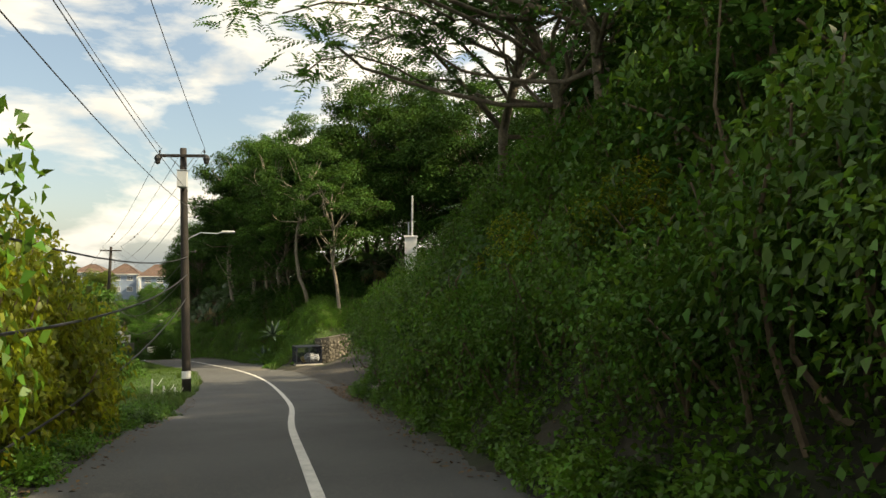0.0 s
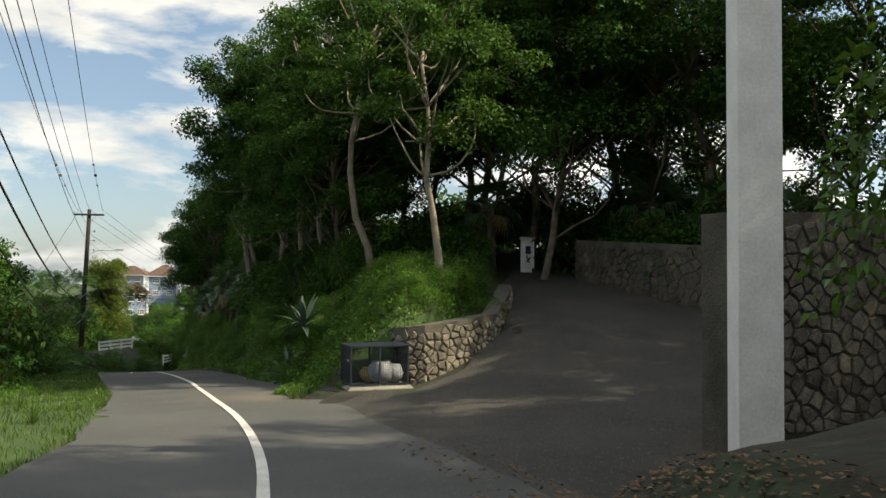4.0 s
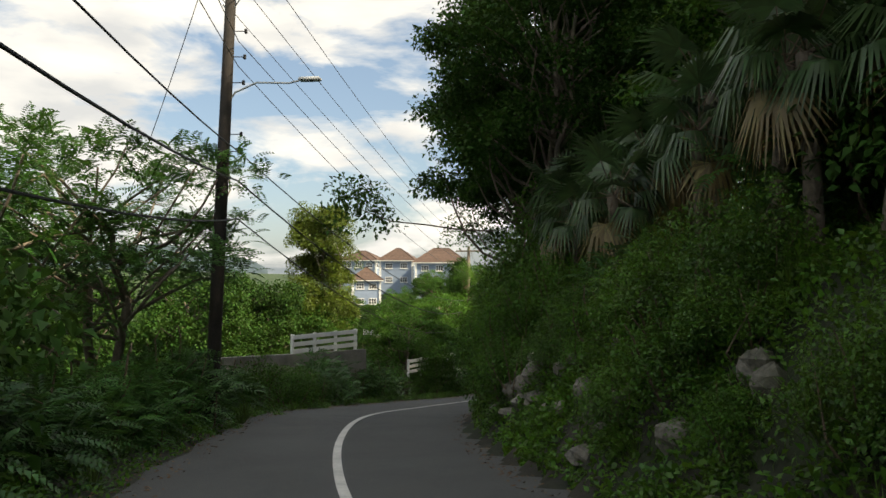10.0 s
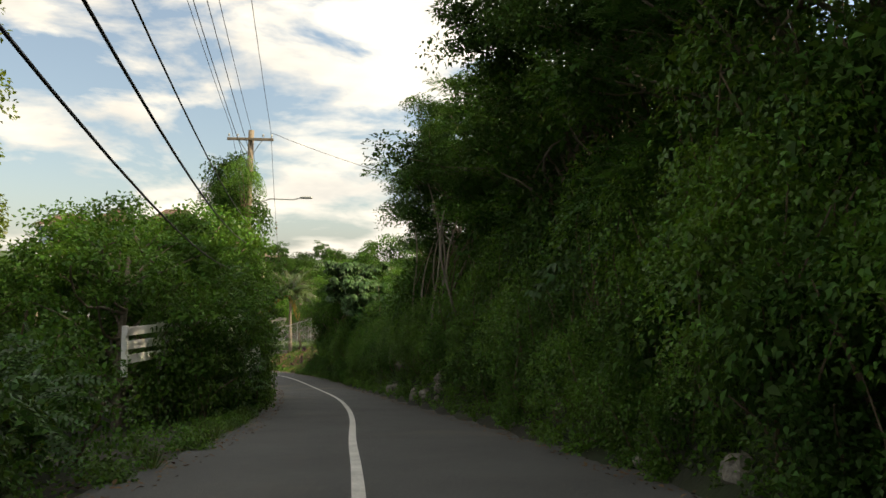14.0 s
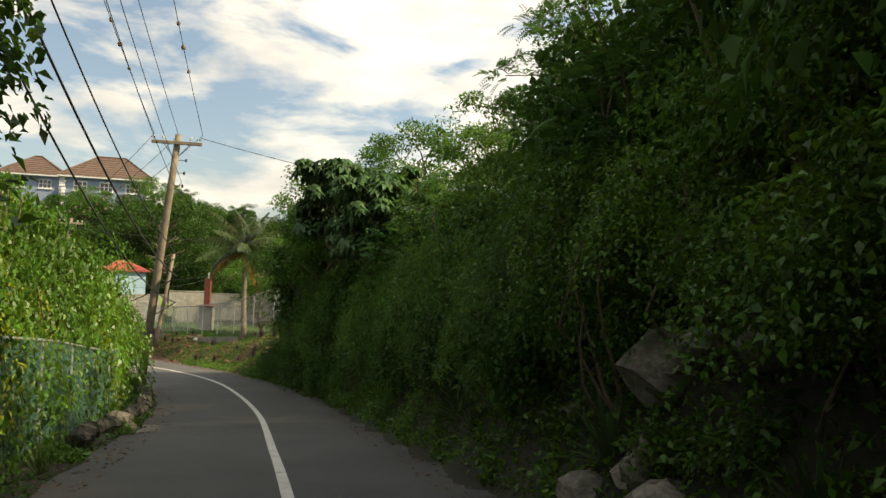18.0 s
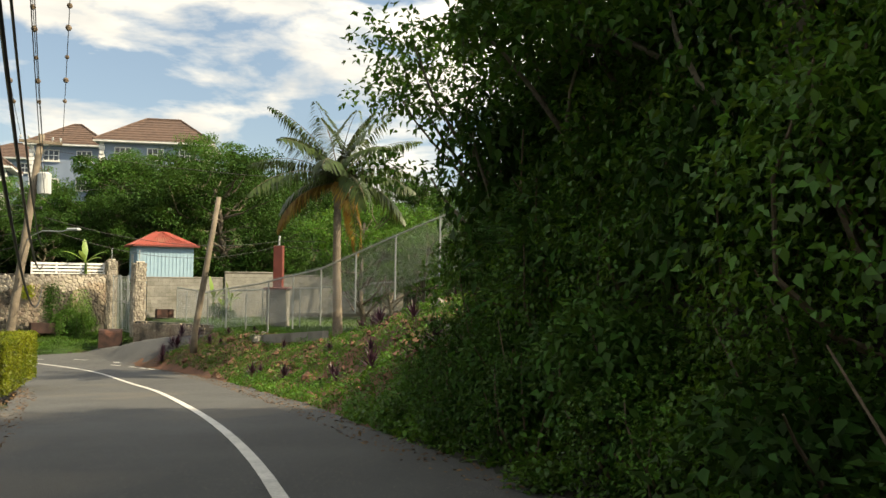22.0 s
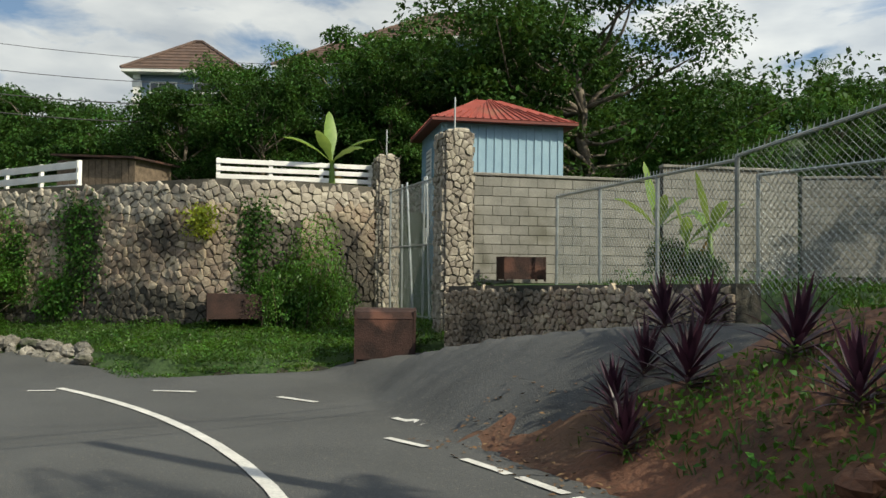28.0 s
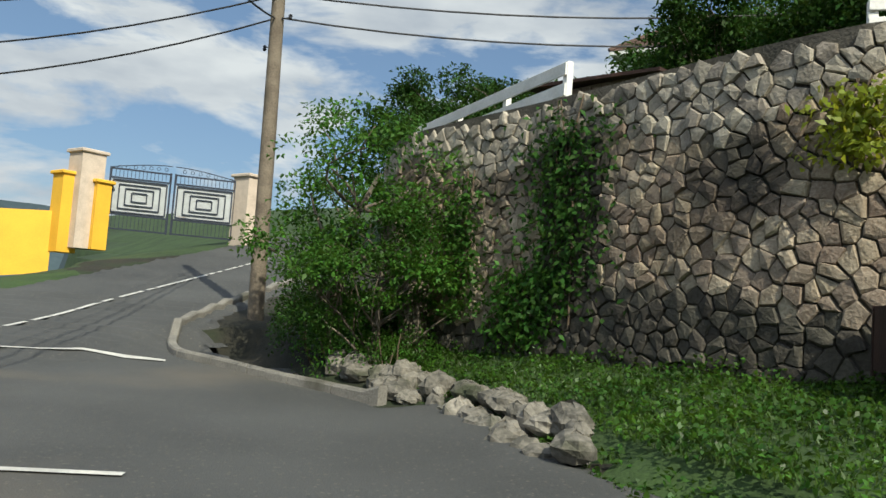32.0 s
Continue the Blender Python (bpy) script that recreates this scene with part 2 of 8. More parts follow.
M = dict(
    asphalt=mat("asphalt", (0.080, 0.081, 0.079), (0.052, 0.053, 0.052), 0.86, scale=0.5, fine=60, bump=0.8, c3=(0.115, 0.102, 0.084), spots=0.15, grit=(0.13, 0.12, 0.10)),
    oldasphalt=mat("old_dark_asphalt", (0.050, 0.047, 0.042), (0.026, 0.025, 0.023), 0.9, scale=0.7, fine=50, bump=1.0, c3=(0.066, 0.055, 0.042), spots=0.2, grit=(0.16, 0.13, 0.085)),
    # soil darkened past its own brown to carry the shade beneath the plants
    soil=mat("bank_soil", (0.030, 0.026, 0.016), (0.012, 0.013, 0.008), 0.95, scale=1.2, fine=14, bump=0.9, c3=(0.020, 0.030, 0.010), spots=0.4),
    red=mat("red_soil", (0.150, 0.066, 0.036), (0.070, 0.038, 0.024), 0.95, scale=1.4, fine=16, bump=1.0, c3=(0.085, 0.048, 0.026), spots=0.2),
    clod=mat("red_clods", (0.20, 0.100, 0.060), (0.085, 0.046, 0.030), 0.95, scale=3.0, fine=24, bump=0.8, island=0.4, c3=(0.24, 0.20, 0.16), spots=0.1),
    scrub=mat("scrub_ground", (0.040, 0.070, 0.020), (0.018, 0.034, 0.010), 0.95, scale=0.5, fine=6, bump=0.9),
    grass=mat("turf", (0.045, 0.082, 0.018), (0.026, 0.050, 0.012), 0.9, scale=1.0, fine=18, bump=0.9, c3=(0.09, 0.075, 0.035), spots=0.05),
    line=mat("line_paint", (0.62, 0.60, 0.55), (0.42, 0.41, 0.38), 0.7, scale=3, fine=30, bump=0.2, c3=(0.22, 0.21, 0.20), spots=-0.15),
    litter=mat("leaf_litter", (0.17, 0.095, 0.045), (0.07, 0.045, 0.022), 0.9, island=0.35, scale=2, bump=0),
    greystone=mat("mortared_stone", (0.21, 0.185, 0.145), (0.10, 0.088, 0.068), 0.92, scale=6, fine=30, bump=0.8, vary=0.25, island=0.25, c3=(0.07, 0.06, 0.04), spots=0.15),
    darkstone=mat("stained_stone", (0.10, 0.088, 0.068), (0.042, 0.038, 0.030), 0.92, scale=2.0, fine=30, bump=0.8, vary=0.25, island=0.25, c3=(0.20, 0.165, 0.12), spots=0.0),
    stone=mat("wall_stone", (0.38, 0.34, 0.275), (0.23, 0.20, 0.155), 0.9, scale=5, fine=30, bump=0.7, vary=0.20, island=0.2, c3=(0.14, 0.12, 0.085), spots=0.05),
    rubble=mat("rubble_stone", (0.36, 0.30, 0.225), (0.19, 0.14, 0.095), 0.9, scale=1.3, fine=30, bump=0.8, vary=0.24, island=0.24, c3=(0.06, 0.052, 0.040), spots=0.25),
    rock=mat("grey_rock", (0.23, 0.21, 0.175), (0.085, 0.08, 0.066), 0.92, scale=4, fine=22, bump=0.9, vary=0.2, island=0.2, c3=(0.05, 0.055, 0.03), spots=0.2),
    mortar=mat("mortar", (0.105, 0.095, 0.075), (0.05, 0.046, 0.038), 0.95, scale=1.3, fine=30, bump=0.8, c3=(0.028, 0.030, 0.022), spots=0.25),
    block=mat("concrete_block", (0.24, 0.23, 0.20), (0.155, 0.15, 0.13), 0.92, scale=2.5, fine=45, bump=0.5, vary=0.12, c3=(0.12, 0.115, 0.09), spots=0.05),
    concrete=mat("concrete", (0.24, 0.225, 0.195), (0.14, 0.132, 0.115), 0.9, scale=2, fine=35, bump=0.6, c3=(0.09, 0.085, 0.065), spots=0.2),
    pole=mat("creosote_pole", (0.030, 0.024, 0.020), (0.014, 0.012, 0.010), 0.85, scale=3, fine=30, bump=0.6),
    palepole=mat("weathered_pole", (0.20, 0.165, 0.12), (0.11, 0.088, 0.064), 0.85, scale=3, fine=30, bump=0.6, c3=(0.09, 0.075, 0.055), spots=0.1),
    white=mat("white_paint", (0.78, 0.77, 0.73), (0.62, 0.61, 0.57), 0.6, scale=2, fine=30, bump=0.15, c3=(0.33, 0.32, 0.27), spots=-0.05),
    steel=mat("galvanised_steel", (0.44, 0.46, 0.45), (0.30, 0.32, 0.31), 0.45, 0.7, scale=5, fine=30, bump=0.1),
    black=mat("black_rubber", (0.020, 0.020, 0.021), (0.012, 0.012, 0.013), 0.6, bump=0.1),
    grey=mat("grey_enamel", (0.42, 0.44, 0.44), (0.33, 0.34, 0.34), 0.45, scale=4, bump=0.05, c3=(0.20, 0.15, 0.11), spots=-0.1),
    rust=mat("rusted_sheet", (0.055, 0.028, 0.022), (0.022, 0.013, 0.011), 0.85, 0.2, scale=4, fine=35, bump=0.5, c3=(0.12, 0.055, 0.038), spots=0.1),
    redroof=mat("red_corrugated_roof", (0.29, 0.058, 0.038), (0.18, 0.040, 0.028), 0.55, scale=2, fine=20, bump=0.2, c3=(0.22, 0.10, 0.06), spots=0.1),
    blue=mat("pale_blue_boards", (0.27, 0.39, 0.46), (0.22, 0.33, 0.40), 0.65, scale=2, fine=30, bump=0.15, c3=(0.22, 0.30, 0.33), spots=-0.05),
    render=mat("blue_grey_render", (0.22, 0.275, 0.36), (0.18, 0.23, 0.30), 0.85, scale=0.8, fine=20, bump=0.15),
    tile=mat("brown_roof_tile", (0.120, 0.075, 0.055), (0.066, 0.043, 0.034), 0.8, scale=2, fine=20, bump=0.3, vary=0.12, island=0.18),
    glass=mat("dark_window_glass", (0.05, 0.06, 0.07), (0.03, 0.035, 0.045), 0.08, scale=1, bump=0, spec=0.6),
    yellow=mat("yellow_wall_paint", (0.80, 0.46, 0.035), (0.68, 0.38, 0.03), 0.7, scale=1, fine=25, bump=0.1),
    cream=mat("cream_stone_cladding", (0.60, 0.50, 0.40), (0.46, 0.38, 0.30), 0.8, scale=3, fine=25, bump=0.3),
    iron=mat("black_iron", (0.022, 0.030, 0.050), (0.015, 0.018, 0.028), 0.5, 0.3, bump=0.05),
    teal=mat("green_mesh", (0.012, 0.085, 0.065), (0.010, 0.060, 0.045), 0.6, bump=0.1),
    bark=mat("grey_bark", (0.20, 0.165, 0.125), (0.085, 0.068, 0.052), 0.92, scale=3, fine=22, bump=0.9, c3=(0.05, 0.055, 0.035), spots=0.1),
    palebark=mat("pale_bark", (0.25, 0.215, 0.165), (0.13, 0.11, 0.085), 0.9, scale=3, fine=22, bump=0.7),
    twig=mat("dry_twig", (0.17, 0.125, 0.085), (0.085, 0.062, 0.042), 0.9, scale=6, fine=30, bump=0.5),
    maroon=mat("maroon_paint", (0.18, 0.045, 0.032), (0.12, 0.032, 0.025), 0.7, scale=2, bump=0.2),
    water=mat("far_sea", (0.22, 0.30, 0.38), (0.18, 0.26, 0.34), 0.3, scale=0.002, fine=0.02, bump=0),
    # blue-grey of distance haze mixed into the hill colour
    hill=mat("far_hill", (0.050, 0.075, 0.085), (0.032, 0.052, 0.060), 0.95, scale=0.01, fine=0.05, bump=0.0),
    bag=mat("white_plastic_bag", (0.42, 0.44, 0.47), (0.24, 0.26, 0.30), 0.35, scale=5, fine=25, bump=0.8),
    bagyellow=mat("yellow_plastic_bag", (0.42, 0.33, 0.12), (0.30, 0.24, 0.09), 0.35, scale=5, fine=25, bump=0.6),
)
L = dict(
    broad=leafmat("broad_leaf", (0.079, 0.180, 0.017), (0.034, 0.091, 0.011)),
    small=leafmat("small_leaf", (0.065, 0.156, 0.018), (0.027, 0.077, 0.010), 0.35, 0.5, 0.22),
    feather=leafmat("feathery_leaf", (0.053, 0.147, 0.025), (0.022, 0.075, 0.013), 0.30),
    golden=leafmat("column_tree_leaf", (0.110, 0.155, 0.020), (0.055, 0.090, 0.013), 0.40),
    # yellow-green brightened so the leaf colour itself holds the sun's glow
    lime=leafmat("lime_leaf", (0.230, 0.262, 0.020), (0.105, 0.155, 0.014), 0.48),
    big=leafmat("large_palmate_leaf", (0.060, 0.124, 0.039), (0.034, 0.075, 0.023), 0.25),
    dark=leafmat("dark_tree_leaf", (0.046, 0.108, 0.016), (0.020, 0.054, 0.009), 0.26, 0.6, 0.15),
    fan=leafmat("fan_palm_leaf", (0.062, 0.112, 0.037), (0.030, 0.062, 0.022), 0.25, 0.35),
    coco=leafmat("coconut_frond", (0.070, 0.105, 0.026), (0.032, 0.056, 0.016), 0.30, 0.35),
    dry=leafmat("dry_yellow_frond", (0.34, 0.24, 0.05), (0.20, 0.12, 0.03), 0.40, 0.6),
    agave=leafmat("agave_blade", (0.055, 0.090, 0.060), (0.034, 0.058, 0.040), 0.05, 0.45),
    purple=leafmat("purple_blade", (0.055, 0.020, 0.034), (0.024, 0.011, 0.019), 0.2, 0.35),
    banana=leafmat("banana_blade", (0.17, 0.26, 0.045), (0.095, 0.165, 0.03), 0.40, 0.4),
    blade=leafmat("grass_blade", (0.068, 0.125, 0.020), (0.036, 0.070, 0.013), 0.40),
    straw=leafmat("dry_grass_blade", (0.26, 0.20, 0.085), (0.14, 0.11, 0.045), 0.3),
)


# ---- mesh tools ----
rng = np.random.default_rng(7)


def link(name, verts, faces, material, parent=None, label="", smooth=False):
    """One mesh object out of arrays."""
    me = bpy.data.meshes.new(name)
    v = np.asarray(verts, dtype=np.float32).reshape(-1, 3)
    if isinstance(faces, np.ndarray):
        k = faces.shape[1]
        me.vertices.add(len(v))
        me.vertices.foreach_set("co", v.ravel())
        me.loops.add(faces.size)
        me.loops.foreach_set("vertex_index", faces.astype(np.int32).ravel())
        me.polygons.add(len(faces))
        me.polygons.foreach_set("loop_start", np.arange(0, faces.size, k, dtype=np.int32))
        me.polygons.foreach_set("loop_total", np.full(len(faces), k, dtype=np.int32))
        me.update(calc_edges=True)
    else:
        me.from_pydata(v.tolist(), [], [tuple(f) for f in faces])
    if smooth:
        me.polygons.foreach_set("use_smooth", np.ones(len(me.polygons), dtype=bool))
    me.materials.append(material)
    ob = new(name, me)
    if parent is not None:
        ob.parent = parent
    if label:
        ob["label"] = label
    return ob


def thing(name, at, label, category, group="", turn=0.0, scale=1.0):
    ob = new(name)
    ob.empty_display_size = 0.2
    ob.matrix_world = Matrix.LocRotScale(at, Euler((0, 0, radians(turn))), (scale,) * 3)
    return tagged(ob, label, category, group)


class Geo:
    """Collects boxes, tubes and sheets into one mesh."""

    def __init__(self):
        self.v, self.f = [], []

    def add(self, v, f):
        k = len(self.v)
        self.v += [tuple(p) for p in v]
        self.f += [tuple(i + k for i in q) for q in f]
        return self

    def box(self, c, s, m=None, chamfer=0.0):
        x, y, z = (h / 2 for h in s)
        if chamfer:
            ch = min(chamfer, x * 0.9, y * 0.9, z * 0.9)
            v = []
            for zz, g in ((-z, ch), (-z + ch, 0), (z - ch, 0), (z, ch)):
                X, Y = x - g, y - g
                v += [(-X, -Y, zz), (X, -Y, zz), (X, Y, zz), (-X, Y, zz)]
            f = [(3, 2, 1, 0), (12, 13, 14, 15)]
            for r in range(3):
                f += [(4 * r + i, 4 * r + (i + 1) % 4, 4 * r + 4 + (i + 1) % 4, 4 * r + 4 + i) for i in range(4)]
        else:
            v = [(i, j, k) for i in (-x, x) for j in (-y, y) for k in (-z, z)]
            f = [(0, 1, 3, 2), (4, 6, 7, 5), (0, 4, 5, 1), (2, 3, 7, 6), (0, 2, 6, 4), (1, 5, 7, 3)]
        v = [Vector(p) for p in v]
        if m is not None:
            v = [m @ p for p in v]
        return self.add([p + Vector(c) for p in v], f)

    def tube(self, pts, radii, n=8, cap=True):
        pts = [Vector(p) for p in pts]
        radii = [radii] * len(pts) if isinstance(radii, (int, float)) else radii
        v, f = [], []
        side = None
        for i, p in enumerate(pts):
            d = (pts[min(i + 1, len(pts) - 1)] - pts[max(i - 1, 0)]).normalized()
            if side is None or abs(side.dot(d)) > 0.95:
                side = d.orthogonal().normalized()
            side = (side - d * side.dot(d)).normalized()
            up = d.cross(side)
            for k in range(n):
                a = 2 * math.pi * k / n
                v.append(p + (side * math.cos(a) + up * math.sin(a)) * radii[i])
        for i in range(len(pts) - 1):
            f += [(i * n + k, i * n + (k + 1) % n, (i + 1) * n + (k + 1) % n, (i + 1) * n + k) for k in range(n)]
        if cap:
            f += [tuple(range(n - 1, -1, -1)), tuple(range((len(pts) - 1) * n, len(pts) * n))]
        return self.add(v, f)

    def quad(self, a, b, c, d):
        return self.add([a, b, c, d], [(0, 1, 2, 3)])

    def link(self, name, material, parent=None, label="", smooth=False):
        return link(name, self.v, self.f, material, parent, label, smooth)


def unit(v):
    return v / np.maximum(np.linalg.norm(v, axis=-1, keepdims=True), 1e-9)


def leaves(base, way, face, length, width, droop=0.25):
    """Pointed leaves as folded quads. base, way, face: (n, 3) arrays."""
    n = len(base)
    length, width = np.broadcast_to(length, n)[:, None], np.broadcast_to(width, n)[:, None]
    way = unit(way)
    side = unit(np.cross(way, face))
    up = np.cross(side, way)
    mid = base + way * length * 0.45
    tip = base + way * length - up * length * droop
    lift = up * width * 0.16
    v = np.stack([base, mid - side * width / 2 + lift, tip, mid + side * width / 2 + lift], 1).reshape(-1, 3)
    return v, np.arange(4 * n).reshape(-1, 4)


def spread(n, g):
    return unit(g.normal(size=(n, 3)))


def merge(parts):
    vs, fs, k = [], [], 0
    for v, f in parts:
        vs.append(v)
        fs.append(f + k)
        k += len(v)
    return np.concatenate(vs), np.concatenate(fs)


def lumpy(n, g, size, lumps=9, inner=0.55, flat=0.15):
    """Points over an uneven mass of overlapping lumps that stands on z = 0, with the outward way of each."""
    size = np.array(size, float)
    c = spread(lumps, g) * g.uniform(0.25, 0.62, (lumps, 1))
    c[:, 2] = np.abs(c[:, 2]) * 0.9 + 0.12
    r = g.uniform(0.30, 0.52, lumps)
    k = g.choice(lumps, n, p=r**2 / (r**2).sum())
    d = spread(n, g)
    d[:, 2] = np.where(d[:, 2] < -0.35, -d[:, 2], d[:, 2])
    depth = 1 - (1 - inner) * g.random(n) ** 2.2
    p = c[k] + d * (r[k] * depth)[:, None]
    keep = p[:, 2] > -flat
    return p[keep] * size, unit(d[keep] / size), depth[keep]


def foliage(kind, n, g, size, leaf=0.10, lumps=9, inner=0.55):
    """The leaves of a shrub or a crown: kind sets how they are set on their twigs."""
    p, d, depth = lumpy(n if kind in ("leaf", "big") else max(8, n // 10), g, size, lumps, inner)
    m = len(p)
    if kind == "leaf":
        way = unit(d * 0.8 + spread(m, g) * 0.9 + np.array((0, 0, -0.25)))
        face = unit(d * 0.5 + spread(m, g) * 0.45 + np.array((0, 0, 0.8)))
        s = leaf * g.uniform(0.6, 1.3, m)
        return leaves(p, way, face, s, s * 0.62)
    if kind == "big":
        out = []
        n7 = 7
        for j in range(n7):
            a = (j / n7) * 2 * math.pi
            axis = unit(d * 0.5 + spread(m, np.random.default_rng(5)) * 0.4 + np.array((0, 0, 0.9)))
            u = unit(np.cross(axis, d + 0.01))
            w = np.cross(axis, u)
            way = u * math.cos(a) + w * math.sin(a) - axis * 0.28
            s = leaf * np.random.default_rng(9).uniform(0.7, 1.2, m)
            out.append(leaves(p, way, axis, s, s * 0.46, 0.3))
        return merge(out)
    # feathery: a stalk with pairs of leaflets
    stalk = unit(d * 0.9 + spread(m, g) * 0.6 + np.array((0, 0, 0.1)))
    face = unit(np.array((0, 0, 1.0)) + spread(m, g) * 0.3)
    side = unit(np.cross(stalk, face))
    run = leaf * 5.5 * g.uniform(0.7, 1.25, m)
    out = []
    for j in range(7):
        u = (j + 1) / 7
        at = p + stalk * (run * u)[:, None] - np.array((0, 0, 1.0)) * (run * 0.35 * u * u)[:, None]
        for sgn in (-1, 1):
            s = leaf * (1.25 - 0.7 * abs(u - 0.45)) * 1.25
            out.append(leaves(at, side * sgn + stalk * 0.45, face, np.full(m, s), np.full(m, s * 0.42), 0.2))
    return merge(out)


def limb(geo, g, a, b, r0, r1, n=6, bend=0.12, k=6):
    """A bent tapering limb from a to b."""
    a, b = np.array(a, float), np.array(b, float)
    h = np.linalg.norm(b - a)
    off = g.normal(size=3) * h * bend
    pts = [a + (b - a) * t + off * math.sin(math.pi * t) + g.normal(size=3) * h * 0.012 for t in np.linspace(0, 1, n)]
    geo.tube(pts, [r0 + (r1 - r0) * t for t in np.linspace(0, 1, n)], k)
    return pts

# ---- plan: the road's line, 10 m apart, and what lies beside it ----
ROAD = [(3.5, -13.6, 3.6), (1.7, -3.8, 2.59), (-0.1, 6.0, 1.53), (-2.0, 15.8, 0.44), (-3.6, 25.7, -0.79), (-6.1, 35.3, -1.74), (-9.7, 44.7, -2.34),
        (-14.0, 53.6, -3.22), (-18.8, 62.4, -4.0), (-23.4, 71.3, -5.15), (-26.8, 80.7, -6.2), (-28.7, 90.4, -7.55), (-29.7, 100.4, -8.87), (-31.1, 110.3, -10.18),
        (-32.9, 120.1, -11.37), (-34.9, 129.9, -12.59), (-37.2, 139.7, -13.75), (-40.7, 149.0, -14.5), (-44.9, 158.1, -15.36), (-49.5, 166.9, -16.30),
        (-55.4, 174.8, -17.0), (-63.4, 179.4, -17.22), (-70.5, 180.6, -17.25), (-74.0, 181.3, -17.1)]
S0 = -16.0


def spline(pts, step):
    """A smooth line through points."""
    p = np.array(pts, float)
    p = np.concatenate([2 * p[:1] - p[1:2], p, 2 * p[-1:] - p[-2:-1]])
    out = []
    for i in range(1, len(p) - 2):
        a, b, c, d = p[i - 1:i + 3]
        for t in np.linspace(0, 1, max(2, int(np.linalg.norm(c - b) / step)), endpoint=False):
            out.append(0.5 * (2 * b + (c - a) * t + (2 * a - 5 * b + 4 * c - d) * t * t + (3 * b - a - 3 * c + d) * t**3))
    return np.array(out + [p[-2]])


LINE = spline(ROAD, 1.0)
LS = np.r_[0, np.cumsum(np.linalg.norm(np.diff(LINE[:, :2], axis=0), axis=1))] + S0
TAN = unit(np.gradient(LINE[:, :2], axis=0))
RIGHT = np.stack([TAN[:, 1], -TAN[:, 0]], 1)


def nearest(x, y):
    """For places: how far along the road, how far right of its line, and the road's height there."""
    x, y = np.atleast_1d(np.asarray(x, float)), np.atleast_1d(np.asarray(y, float))
    s, d, z = np.empty(len(x)), np.empty(len(x)), np.empty(len(x))
    for k in range(0, len(x), 4000):
        px, py = x[k:k + 4000, None], y[k:k + 4000, None]
        i = np.argmin((px - LINE[:, 0])**2 + (py - LINE[:, 1])**2, 1)
        ox, oy = px[:, 0] - LINE[i, 0], py[:, 0] - LINE[i, 1]
        along = ox * TAN[i, 0] + oy * TAN[i, 1]
        s[k:k + 4000] = LS[i] + np.clip(along, -0.6, 0.6)
        d[k:k + 4000] = np.where(np.abs(along) < 0.8, ox * RIGHT[i, 0] + oy * RIGHT[i, 1], np.sign(ox * RIGHT[i, 0] + oy * RIGHT[i, 1]) * np.hypot(ox, oy))
        z[k:k + 4000] = np.interp(s[k:k + 4000], LS, LINE[:, 2])
    return s, d, z


def place(s, d):
    """The place s metres along the road, d metres to the right of its line."""
    i = [np.interp(s, LS, c) for c in (LINE[:, 0], LINE[:, 1], RIGHT[:, 0], RIGHT[:, 1])]
    return i[0] + d * i[2], i[1] + d * i[3]


# along the road: left edge, white line, right edge
EDGE = np.array([(-16, -2.2, 0.4, 2.3), (10, -2.2, 0.42, 2.35), (20, -2.7, 0.18, 2.4), (28, -2.9, 0.12, 2.4), (33, -2.5, 0.25, 2.7), (38, -2.1, 0.47, 2.4), (41, -2.0, 0.27, 2.3), (46, -1.9, -0.05, 2.3), (51, -1.95, 0.55, 2.8), (56, -1.95, 0.78, 2.9),
                 (63, -1.7, 0.80, 2.9), (70, -1.75, 0.62, 2.9), (74, -2.0, 0.36, 2.8), (80, -2.3, 0.0, 2.6), (86, -2.9, -0.15, 2.7), (97, -2.5, -0.12, 3.0), (105, -2.5, -0.35, 2.9), (113, -2.3, 0.0, 2.7),
                 (120, -2.2, 0.28, 2.5), (127, -2.0, 0.42, 2.5), (142, -1.9, 0.45, 2.6), (147, -1.85, 0.58, 3.1), (150, -1.85, 0.76, 3.0), (156, -2.1, 0.80, 2.55), (164, -2.6, 0.55, 2.6), (171, -2.9, 0.3, 2.7), (179, -3.4, 0.15, 3.1), (183, -3.5, 0.5, 3.2),
                 (187, -3.5, 1.2, 3.4), (190, -3.6, 1.35, 3.4), (194, -3.6, 1.2, 3.4), (260, -3.6, 0.6, 3.4)])
# right bank: height and width of its steep foot, slope behind it
BANK = np.array([(-16, 2.6, 2.0, 0.45), (20, 2.6, 1.8, 0.45), (26, 2.0, 1.0, 0.40), (28.5, 0.7, 1.4, 0.12), (32, 0.4, 1.2, 0.08), (34, 0.0, 1.0, 0.06), (41, 0.0, 1.0, 0.06), (43.5, 0.9, 1.2, 0.40), (50, 1.5, 1.6, 0.42), (57, 2.0, 2.0, 0.42), (75, 1.8, 1.4, 0.45),
                 (80, 1.6, 1.1, 0.5), (100, 2.2, 1.3, 0.55), (130, 2.6, 1.6, 0.55), (150, 2.4, 1.8, 0.5), (155, 1.7, 2.6, 0.36), (160, 1.5, 3.0, 0.33), (172, 0.9, 3.0, 0.25), (179, 0.7, 2.4, 0.15), (184, 0.2, 2.0, 0.05), (190, 0.0, 2.0, 0.0), (260, 0.0, 3.0, 0.0)])
